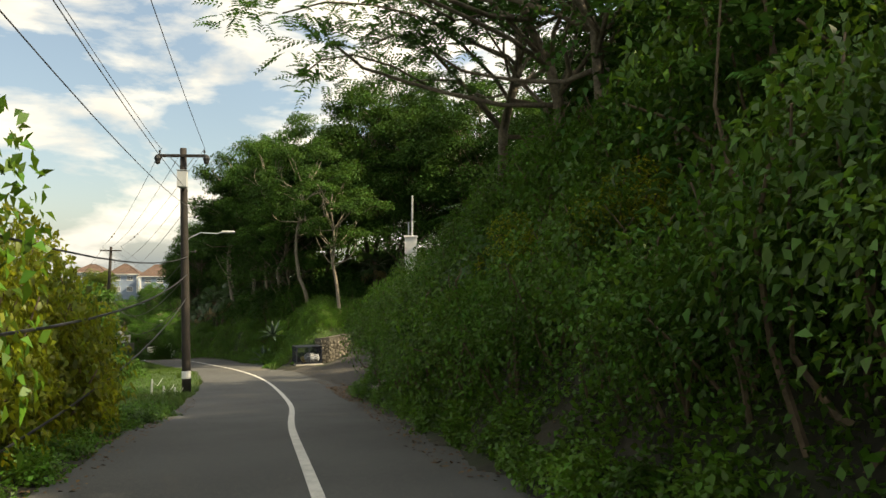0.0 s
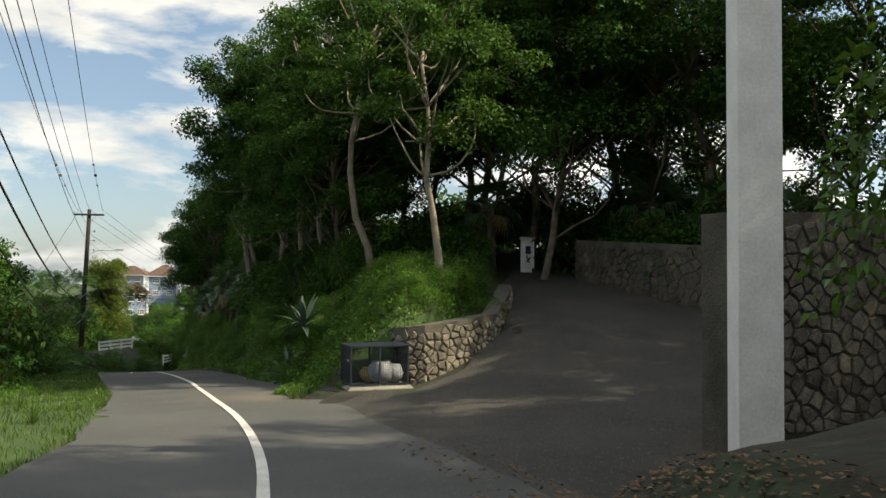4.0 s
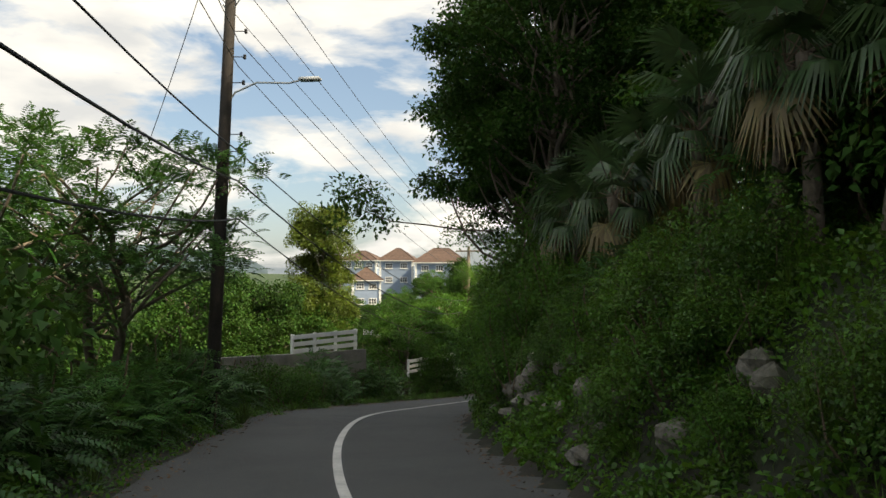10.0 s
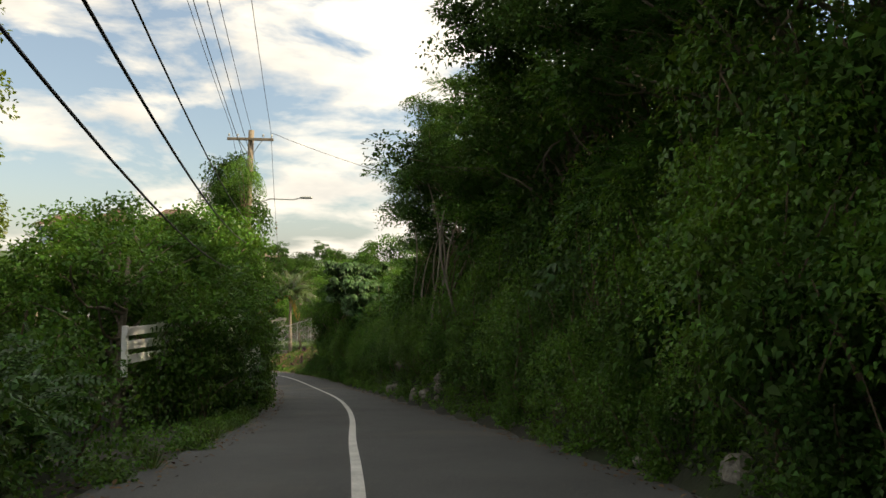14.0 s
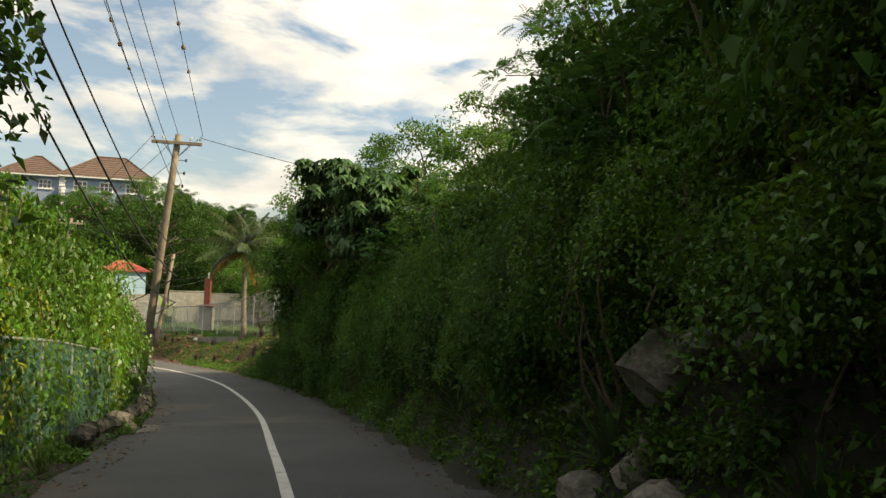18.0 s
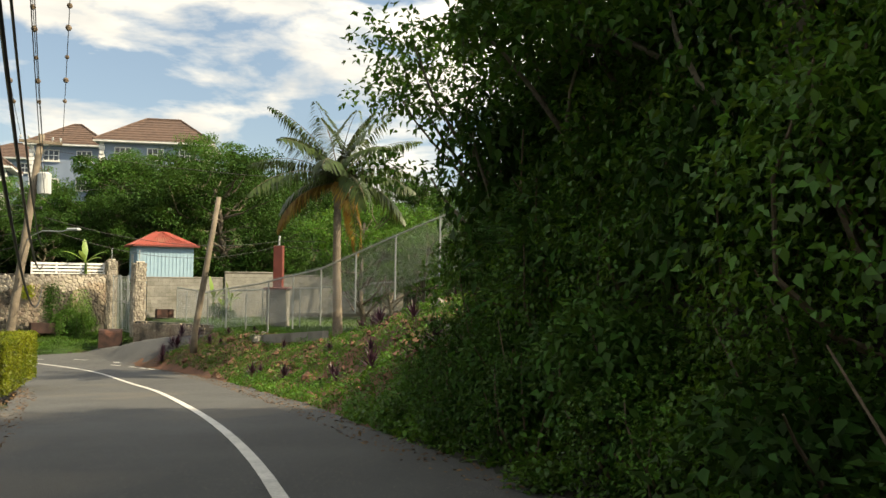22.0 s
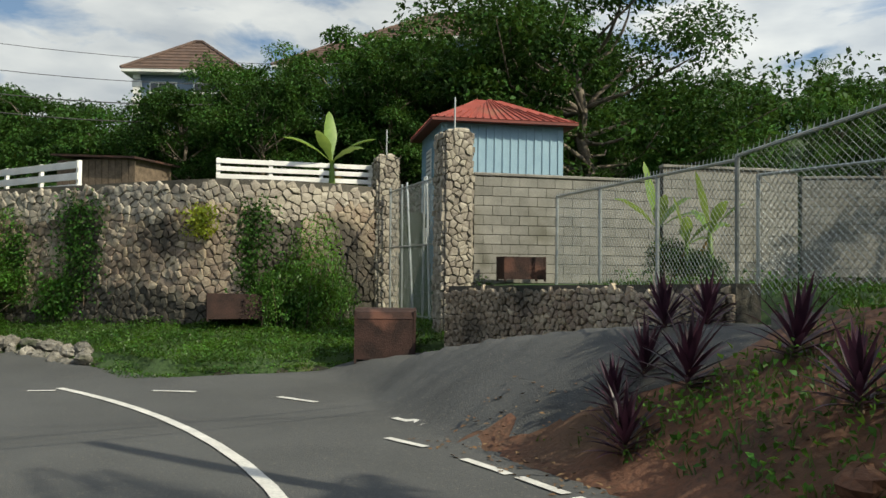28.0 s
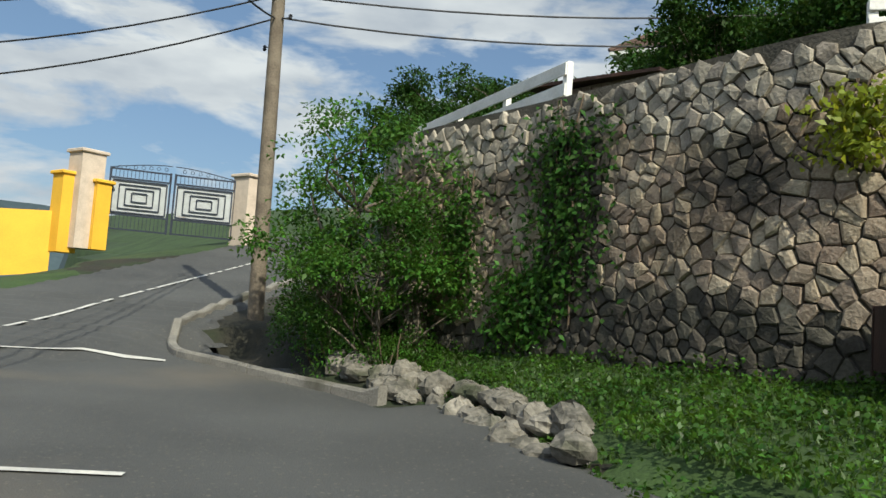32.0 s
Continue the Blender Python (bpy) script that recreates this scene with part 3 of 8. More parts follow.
# left side: width of the verge, fall behind it, depth of the fall
FALL = np.array([(-16, 0.8, 0.0, 0.0), (15, 0.8, 0.15, 3.0), (22, 3.0, 0.35, 10.0), (60, 2.6, 0.4, 16.0), (75, 1.2, 0.3, 8.0), (95, 1.0, 0.15, 3.0), (120, 1.0, 0.1, 2.0),
                 (160, 0.8, 0.08, 2.0), (175, 2.0, 0.12, 4.0), (260, 3.0, 0.2, 9.0)])


def table(t, s):
    return [np.interp(s, t[:, 0], t[:, k]) for k in range(1, t.shape[1])]


def smooth(a, b, x):
    t = np.clip((x - a) / (b - a), 0, 1)
    return t * t * (3 - 2 * t)


def waves(x, y, size):
    return (np.sin(x / size * 2.1 + 1.3 * np.sin(y / size * 1.7)) + np.sin(y / size * 2.7 + 1.1 * np.sin(x / size * 1.9 + 2.0))) * 0.5


# the junction's side roads: centre line points and half width
SIDE_A = spline([(-7.0, 38.0, -2.05), (-3.0, 39.8, -1.95), (-0.3, 43.4, -1.55), (0.2, 48.0, -0.75), (-0.5, 52.5, -0.05), (-0.3, 60.0, 0.9)], 0.5)
SIDE_B = spline([(-60.5, 181.8, -17.08), (-58.9, 182.6, -16.82), (-57.4, 182.9, -16.58), (-55.9, 182.0, -16.28), (-54.3, 180.9, -15.98), (-52.8, 179.8, -15.78)], 0.5)
SIDE_C = spline([(-62.0, 164.0, -19.2), (-66.0, 169.6, -18.5), (-70.6, 175.0, -17.75), (-76.3, 180.8, -16.8), (-79.2, 183.4, -16.2), (-85.2, 188.9, -14.9), (-93.0, 195.6, -13.3), (-101.0, 202.5, -11.8)], 0.5)
HALF_A, HALF_B, HALF_C = np.interp(np.arange(len(SIDE_A)), (0, 22, 34, len(SIDE_A)), (5.0, 3.9, 2.5, 1.8)), np.interp(np.arange(len(SIDE_B)), (0, 6, 12, len(SIDE_B)), (2.3, 2.6, 2.4, 1.0)), np.full(len(SIDE_C), 2.8)


def beside(line, x, y):
    """How far places lie from a line, and its height there."""
    q = (x[:, None] - line[:, 0])**2 + (y[:, None] - line[:, 1])**2
    i = np.argmin(q, 1)
    return np.sqrt(q[np.arange(len(x)), i]), line[i, 2], i


WALL_Y, WALL_X = (43.0, 45.3, 45.7, 46.2, 47.4, 49.4, 52.5, 58.0), (-7.8, -6.9, -5.3, -4.45, -3.75, -3.4, -3.25, -2.85)
LAWN_X, LAWN_Y = (-72, -68.5, -67, -64.5, -63, -61.7, -60.4, -59.3, -58.4, -57.0), (185.0, 184.6, 184.2, 183.0, 182.1, 182.5, 183.3, 184.3, 184.7, 184.7)


def foot(x, y):
    """Height of the paving along the foot of the curved wall."""
    return np.where((y > 43.5) & (y < 48.0), np.interp(x, (-5.0, -2.2), (-2.02, -1.2)) + 0.25 * np.maximum(y - 45.6, 0), 99.0)


def apron(x, y, zr):
    """Height of the paving between the road and the lawn's front at the second junction."""
    front = np.interp(x, LAWN_X, LAWN_Y)
    rim = np.interp(x, (-72, -63, -59.3, -57.3), (-17.2, -17.1, -16.95, -16.65))
    v = np.clip(1 - (front - y) / 2.6, 0, 1)
    return zr * (1 - v) + rim * v, front, rim


def paving(x, y):
    """The paved height at the second junction, and how far inside the paving's edge a place lies."""
    s, d, zr = nearest(x, y)
    el, _, er = table(EDGE, s)
    edge = 0.05 * waves(x, y, 0.5) + 0.03 * waves(x, y, 0.21)
    az, front, _ = apron(x, y, zr)
    qb, zb, ib = beside(SIDE_B, x, y)
    zb = np.maximum(zb - 0.62 * np.clip((x + 57.6) * -0.595 - (y - 184.75) * 0.80 - 1.4, 0, 3), np.minimum(zr, zb))
    qc, zc, ic = beside(SIDE_C, x, y)
    ends = np.hypot(x - LINE[-1, 0], y - LINE[-1, 1]) < 2.5
    main = np.where(s < LS[-1] - 0.5, np.minimum(er - d, d - el), np.where(ends & (np.abs(d) < 2.5), 0.3, -9))
    inside = np.stack([main,
                       np.minimum(HALF_B[ib] - qb, np.where(x < -57.3, front - y, 9.0)), HALF_C[ic] - qc,
                       np.minimum(np.minimum(front - y, x + 68.8), np.minimum(-57.3 - x, d - er + 2.0))])
    weight = np.exp(5 * np.minimum(inside, (np.ones(4) * (1.2, 0.6, 1.2, 0.5))[:, None]))
    inside[0] = np.minimum(main, s - 174.0)
    return (weight * np.stack([zr, zb, zc, az])).sum(0) / weight.sum(0), inside.max(0) + edge


def paved(x, y):
    """Whether places lie on the second junction's paving."""
    x, y = np.atleast_1d(np.asarray(x, float)), np.atleast_1d(np.asarray(y, float))
    return paving(x, y)[1] > -0.4


def ground(x, y):
    """The height of the ground."""
    x, y = np.atleast_1d(np.asarray(x, float)), np.atleast_1d(np.asarray(y, float))
    s, d, zr = nearest(x, y)
    el, _, er = table(EDGE, s)
    bh, bw, bs = table(BANK, s)
    vw, fs, fd = table(FALL, s)
    r = np.maximum(d - er, 0)
    rise = bh * smooth(0.0, 1.0, r / bw) + np.clip(r - bw * 0.6, 0, 7) * bs + np.clip(r - 7, 0, 200) * 0.05
    rough = waves(x, y, 2.3) * 0.16 + waves(x, y, 0.9) * 0.07
    rise = rise + rough * smooth(0.2, 1.5, r) * np.minimum(1, bh + bs)
    l = np.maximum(-d + el, 0)
    far_l = np.maximum(l - vw, 0)
    drop = -np.minimum(far_l * fs, fd) - np.clip(l - 40, 0, 700) * 0.10 + 0.06 * smooth(0, 0.4, l)
    z = zr + np.where(d > 0, rise, drop + waves(x, y, 1.4) * 0.05 * smooth(0.1, 0.8, l)) - 0.05
    for line, half, wide in ((SIDE_A, HALF_A, 1.3), (SIDE_B, HALF_B, 0.3), (SIDE_C, HALF_C, 12.0)):
        near = np.flatnonzero((np.abs(x - line[:, 0].mean()) < 40) & (np.abs(y - line[:, 1].mean()) < 40))
        if len(near):
            q, zq, i = beside(line, x[near], y[near])
            k = 1 - smooth(0.0, wide, q - half[i])
            onroad = (d[near] < er[near]) & (d[near] > el[near])
            z[near] = np.where(onroad, z[near], z[near] * (1 - k) + (zq - 0.05) * k)
    # first junction: mound held by the curved wall, paving before it
    xw = np.interp(y, WALL_Y, WALL_X)
    here = (y > 42.0) & (y < 60.0) & (x > -14) & (d > er)
    q, zq, _ = beside(SIDE_A, x, y) if here.any() else (z, z, z)
    mound = smooth(6.5, 2.0, np.hypot((x + 6.2) * 1.1, (y - 50.0) * 0.75)) * smooth(0.9, 4.0, np.where(d > er, d - er, 0))
    z = np.where(here, np.maximum(z, z * (1 - mound) + (0.85 + waves(x, y, 1.2) * 0.12) * mound), z)
    cap = np.interp(y, (45.5, 49.0, 52.0, 58.0), (-0.85, -0.4, 0.15, 1.0)) + 0.62 * np.maximum(xw - x, 0)
    z = np.where(here, np.minimum(z, np.maximum(cap, zr)), z)
    cut = smooth(-0.55, -0.15, x - xw) * (x < np.interp(y, SIDE_A[:, 1], SIDE_A[:, 0]))
    z = np.where(here, z * (1 - cut) + np.minimum(zq, foot(x, y)) * cut - 0.05 * cut, z)
    near = np.flatnonzero((x > -9) & (x < 5) & (y > 34) & (y < 47) & (x > xw))
    if len(near):
        q, zq, i = beside(SIDE_A, x[near], y[near])
        k = smooth(0.9, 0.0, np.maximum(d - er, el - d)[near])
        z[near] = np.where(q < HALF_A[i] + 0.2, np.minimum(z[near], np.minimum(zq * (1 - k) + zr[near] * k, foot(x[near], y[near])) - 0.09), z[near])
    # lawn rising to the rubble wall, paving before it
    az, front, rim = apron(x, y, zr)
    there = (x > -72) & (x < -57.0) & (y > 179) & (y < 193)
    back = np.interp(x, (-72, -64.4, -62.6, -61.4, -58), (186.0, 186.1, 187.3, 189.6, 186.2))
    climb = rim + 0.05 + 0.6 * np.clip((y - front) / np.maximum(back - front, 0.5), 0, 1) + waves(x, y, 0.8) * 0.025
    z = np.where(there & (y >= front) & ((d > er) | (x < -64)), np.where(y >= front + 0.4, climb, rim - 0.04), z)
    # garden bank falling from the beam under the fence to the road and the driveway
    v, q = (x + 52.4) * 0.643 - (y - 180.4) * 0.765, -(x + 52.4) * 0.765 - (y - 180.4) * 0.643
    slope = np.interp(v, (-0.5, 5.75, 11.5), (-15.6, -15.3, -14.7)) - 0.5 * np.clip(q, 0, 3.5) + rough * 0.5
    w = smooth(-0.5, 0.6, v) * smooth(9.5, 5.5, v) * smooth(-3.0, -1.5, q) * smooth(0.0, 1.0, d - er) * (q < 4.5)
    z = z * (1 - w) + slope * w
    near = np.flatnonzero((x > -104) & (x < -46) & (y > 160) & (y < 206))
    if len(near):
        pz, inside = paving(x[near], y[near])
        z[near] = np.where(inside > -0.1, pz - 0.06, z[near])
    # raised yard behind the rubble wall, and the lawn before it
    yard = smooth(186.4, 187.0, y - np.clip((x + 64) * 1.3, 0, 4.5)) * smooth(-59.0, -61.0, x) * smooth(-74.5, -73.0, x)
    z = z * (1 - yard) + (-13.5) * yard
    # terrace by the block wall, then the wooded hill behind
    terrace = smooth(0.3, 0.9, (y - 184.7) * 0.79 + (x + 57.3) * 0.61) * smooth(-58.0, -57.2, x) * smooth(-36, -46, x)
    z = np.where(y > 178, z * (1 - terrace) + np.maximum(z, -15.4) * terrace, z)
    z = z + 9.0 * smooth(193, 226, y) * smooth(-20, -45, x) * (1 - smooth(230, 400, y) * 0.6)
    # far land: falls to a plain by the sea
    far = smooth(250, 900, np.hypot(x + 20, y - 90))
    return z * (1 - far) + (-110.0 + waves(x, y, 300) * 6) * far

# ---- ground, road, markings ----
def axis(lo, hi, fine_lo, fine_hi, step):
    a = list(np.arange(fine_lo, fine_hi, step))
    p, g = fine_lo, step
    left = []
    while p > lo:
        g *= 1.22
        p -= g
        left.append(p)
    p, g = a[-1], step
    right = []
    while p < hi:
        g *= 1.22
        p += g
        right.append(p)
    return np.array(left[::-1] + a + right)


gx, gy = axis(-6000, 4000, -92, 22, 0.5), axis(-1500, 9000, -14, 212, 0.5)
X, Y = np.meshgrid(gx, gy)
Z = ground(X.ravel(), Y.ravel())
by_ = np.flatnonzero((X.ravel() > -104) & (X.ravel() < -46) & (Y.ravel() > 160) & (Y.ravel() < 206))
Z[by_] -= 0.3 * smooth(0.1, 0.6, paving(X.ravel()[by_], Y.ravel()[by_])[1])
nx, ny = len(gx), len(gy)
ii = (np.arange(ny - 1)[:, None] * nx + np.arange(nx - 1)).ravel()
quads = np.stack([ii, ii + 1, ii + nx + 1, ii + nx], 1)
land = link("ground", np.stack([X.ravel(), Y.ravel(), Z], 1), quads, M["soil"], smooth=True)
tagged(land, "soil darkened for foliage shade, and leaf-covered roadside slopes", "ground", kind="structure")
land.data.materials.append(M["grass"])
land.data.materials.append(M["red"])
land.data.materials.append(M["hill"])
land.data.materials.append(M["scrub"])
cx, cy = X.ravel()[ii] + 0.25, Y.ravel()[ii] + 0.25
gs, gd, _ = nearest(cx, cy)
gel, _, ger = table(EDGE, gs)
which = np.zeros(len(ii), dtype=np.int32)
which[(gd < gel) & (gd > gel - 3.4) & (gs > 18) & (gs < 66)] = 1
which[(gd > ger + 0.9) & (gs > 42.5) & (gs < 56) & (gd < 14) & (cy > 44.5) & (cx < np.interp(cy, WALL_Y, WALL_X))] = 1
which[(gd > ger - 0.3) & (gd < 13) & (gs > 157) & (gs < 187)] = 2
which[(cy > np.interp(cx, LAWN_X, LAWN_Y)) & (cx < -57.0) & (cx > -74) & (cy < 193)] = 1
which[((cy - 181.05) * 0.72 + (cx + 52.2) * 0.69 > 0.2) & (cx > -57.6) & (cx < -25) & (cy > 160) & (cy < 200)] = 1
which[(gd < gel) & (gs > 170)] = 1
which[(gd < gel - 7)] = 4
which[(cy > 193) | (gd > 15)] = 4
# distant ground takes the same haze-tinted colour
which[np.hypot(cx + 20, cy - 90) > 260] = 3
land.data.polygons.foreach_set("material_index", which)


def ribbon(name, line, left, right, material, lift, cells=6, parent=None):
    """A strip of paving along a line, between two offsets."""
    t = unit(np.gradient(line[:, :2], axis=0))
    r = np.stack([t[:, 1], -t[:, 0]], 1)
    v = []
    for k in np.linspace(0, 1, cells + 1):
        off = left + (right - left) * k
        v.append(np.concatenate([line[:, :2] + r * off[:, None], line[:, 2:] + lift], 1))
    v = np.stack(v, 1)
    if line is SIDE_A:
        s_, d_, z_ = nearest(v[..., 0].ravel(), v[..., 1].ravel())
        a_, _, b_ = table(EDGE, s_)
        k_ = smooth(0.9, 0.0, np.maximum(d_ - b_, a_ - d_)).reshape(v.shape[:2])
        v[..., 2] = v[..., 2] * (1 - k_) + (z_.reshape(k_.shape) - 0.025) * k_
        v[..., 2] = np.minimum(v[..., 2], foot(v[..., 0], v[..., 1]))
    n, m = v.shape[:2]
    i = (np.arange(n - 1)[:, None] * m + np.arange(m - 1)).ravel()
    return link(name, v.reshape(-1, 3), np.stack([i, i + 1, i + m + 1, i + m], 1), material, parent, smooth=True)


el, wl_, er = table(EDGE, LS)
wob = waves(LS, LS * 0.3, 1.1) * 0.10 + waves(LS, LS * 0.7, 0.45) * 0.05
near_ = LS < 176.5
road = tagged(ribbon("road", LINE[near_], (el - 0.15 + wob)[near_], (er + 0.15 - wob[::-1])[near_], M["asphalt"], 0.0, 8), "narrow grey asphalt hill road with worn edges", "road", kind="structure")
tagged(ribbon("side_road", SIDE_A, -HALF_A, HALF_A, M["oldasphalt"], 0.006), "dark old asphalt side road joining the hill road", "road", kind="structure")
# the second junction is one sheet; it dips below the soil beyond its edge
jx, jy = np.meshgrid(np.arange(-103, -47, 0.24), np.arange(162, 205, 0.24))
jn, jm = jx.shape[1], jx.shape[0]
jz, jin = paving(jx.ravel(), jy.ravel())
jv = np.stack([jx.ravel(), jy.ravel(), jz + np.clip(jin, -0.35, 0.0)], 1)
ji = (np.arange(jm - 1)[:, None] * jn + np.arange(jn - 1)).ravel()
jq = np.stack([ji, ji + 1, ji + jn + 1, ji + jn], 1)
tagged(link("junction", jv, jq[(jin[jq] > -0.3).any(1)], M["asphalt"], smooth=True), "wide worn grey asphalt junction", "road", kind="structure")
keep = LS < 193.8
wl_ = np.where(LS > -20, np.convolve(np.pad(wl_, 4, mode="edge"), np.ones(9) / 9, mode="valid"), wl_)
white_ = ribbon("centre_line", LINE[keep], (wl_ - 0.065)[keep], (wl_ + 0.065)[keep], M["line"], 0.012, 1)
wv_ = np.empty(len(white_.data.vertices) * 3, dtype=np.float32)
white_.data.vertices.foreach_get("co", wv_)
wv_ = wv_.reshape(-1, 3)
far_ = wv_[:, 1] > 168
wv_[far_, 2] = paving(wv_[far_, 0], wv_[far_, 1])[0] + 0.014
white_.data.vertices.foreach_set("co", wv_.ravel())
tagged(white_, "worn white centre line painted on the road", "road marking", kind="structure")
up_ = SIDE_C[10:]
up_ = np.c_[up_[:, :2], paving(up_[:, 0], up_[:, 1])[0]]
tagged(ribbon("upper_centre_line", up_, np.full(len(up_), -0.05), np.full(len(up_), 0.05), M["line"], 0.014, 1), "white centre line on the upper road", "road marking", kind="structure")

# ---- plants: one of each kind, then copies ----
def shrub(name, label, kind, leafm, n, size, leaf, seed, lumps=9, inner=0.55, stems=7, group="roadside shrubs"):
    g = np.random.default_rng(seed)
    top = thing(name, (0, 0, -60), label, "shrub", group)
    geo = Geo()
    for _ in range(stems):
        e = spread(1, g)[0] * np.array(size) * 0.6
        limb(geo, g, (g.normal() * 0.08, g.normal() * 0.08, -0.3), (e[0], e[1], abs(e[2]) * 1.1 + size[2] * 0.3), 0.028, 0.008, 5, 0.15, 5)
    if stems:
        geo.link("branching", M["twig"], top)
    v, f = foliage(kind, n, g, size, leaf, lumps, inner)
    link("foliage", v, f, leafm, top)
    return top


def tree(name, label, h, crown, leafm, kind="leaf", leaf=0.15, clumps=14, per=330, seed=1, trunk_r=0.16, lean=(0, 0), fork=0.45, barkm=None, clump=1.1, flat=0.75, group="hillside trees", low=0.52):
    """A tapered trunk with limbs; a clump of leaves at each limb's end."""
    g = np.random.default_rng(seed)
    top = thing(name, (0, 0, -60), label, "tree", group)
    geo, ends = Geo(), []
    head = np.array((lean[0], lean[1], h * 0.8))
    pts = limb(geo, g, (0, 0, -0.6), head, trunk_r, trunk_r * 0.35, 9, 0.05, 9)
    for k in range(clumps):
        a = 2.4 * k + g.uniform(-0.4, 0.4)
        u = (k + 0.5) / clumps
        start = pts[int(len(pts) * fork + (len(pts) * (1 - fork) - 1) * u)]
        r = crown * (0.45 + 0.55 * math.sin(math.pi * (0.25 + 0.65 * u))) * g.uniform(0.6, 1.0)
        e = np.array((head[0] * (0.6 + 0.4 * u) + math.cos(a) * r, head[1] * (0.6 + 0.4 * u) + math.sin(a) * r, h * (low + (0.96 - low) * u) + g.uniform(-0.4, 0.4)))
        limb(geo, g, start, e, trunk_r * 0.34, 0.02, 6, 0.12, 5)
        ends.append(e)
        if k % 2 == 0:
            e2 = e + g.normal(size=3) * crown * 0.25
            limb(geo, g, (np.array(start) + e) / 2, e2, trunk_r * 0.18, 0.015, 5, 0.12, 5)
            ends.append(e2)
    geo.link("trunk", barkm or M["bark"], top, smooth=True)
    parts = []
    for e in ends:
        w = clump * g.uniform(0.75, 1.25)
        v, f = foliage(kind, per, g, (w, w, w * flat), leaf, 5, 0.35)
        parts.append((v + e - np.array((0, 0, w * flat * 0.4)), f))
    v, f = merge(parts)
    link("crown", v, f, leafm, top)
    return top


def fronds(geo_v, g, base, n, length, rise, leafw, leaflen, pairs=26, start=0.0):
    """Arching pinnate fronds round a point. Returns leaf arrays, and the ribs as tubes."""
    parts, ribs = [], Geo()
    for k in range(n):
        a = 2.4 * k + g.uniform(-0.2, 0.2) + start
        up = rise[0] + (rise[1] - rise[0]) * (k + 0.5) / n
        ln = length * g.uniform(0.85, 1.1)
        t = np.linspace(0, 1, pairs)
        out = np.array((math.cos(a), math.sin(a), 0))
        el = up - t * (0.75 + 0.35 * (1 - up)) * 1.25
        step = np.stack([np.cos(el)[:, None] * out, ], 0)[0] + np.sin(el)[:, None] * np.array((0, 0, 1.0))
        p = np.array(base) + np.cumsum(step, 0) * ln / pairs
        ribs.tube(p[::3], [0.028 * (1 - 0.85 * u) for u in t[::3]], 4)
        side = np.cross(step, np.array((0, 0, 1.0)))
        side = unit(side)
        for sg in (-1, 1):
            w = unit(side * sg + step * 0.55 + np.array((0, 0, -0.55)) + g.normal(size=p.shape) * 0.08)
            ll = leaflen * np.sin(np.pi * (0.12 + 0.82 * t)) * g.uniform(0.85, 1.1, pairs)
            parts.append(leaves(p[2:], w[2:], np.array((0, 0, 1.0)) + step[2:] * 0.2, ll[2:], leafw, 0.35))
    return merge(parts), ribs


def fan_palm(seed, h=2.2, n=16, group="fan palms"):
    g = np.random.default_rng(seed)
    top = thing("fan_palm", (0, 0, -60), "fan palm with drooping green fans and a shaggy dry skirt", "palm", group)
    Geo().tube([(0, 0, -0.4), (0.03, 0, h * 0.5), (0.0, 0.05, h)], [0.17, 0.15, 0.13], 9).link("trunk", M["bark"], top, smooth=True)
    stalks, fan, dry = Geo(), [], []
    for k in range(n):
        a, el = 2.4 * k, -0.75 + 1.9 * k / n
        d = np.array((math.cos(a) * math.cos(el), math.sin(a) * math.cos(el), math.sin(el)))
        c = np.array((0, 0, h)) + d * g.uniform(0.55, 0.85)
        stalks.tube([(0, 0, h), c], 0.012, 4)
        m = 22
        side = unit(np.cross(d, (0, 0, 1.0)))
        upv = np.cross(side, d)
        ang = np.linspace(-1.9, 1.9, m)
        way = d * np.cos(ang)[:, None] + side * np.sin(ang)[:, None] - upv * 0.12
        lv = leaves(np.repeat(c[None], m, 0), way, np.repeat(upv[None], m, 0), np.full(m, 0.75) * g.uniform(0.85, 1.15, m), 0.075, 0.55 if el < 0.3 else 0.25)
        (dry if el < -0.45 else fan).append(lv)
    stalks.link("stalk_crown", M["twig"], top)
    link("fan_crown", *merge(fan), L["fan"], top)
    link("dry_skirt", *merge(dry), L["straw"], top, "dry brown hanging fans")
    return top


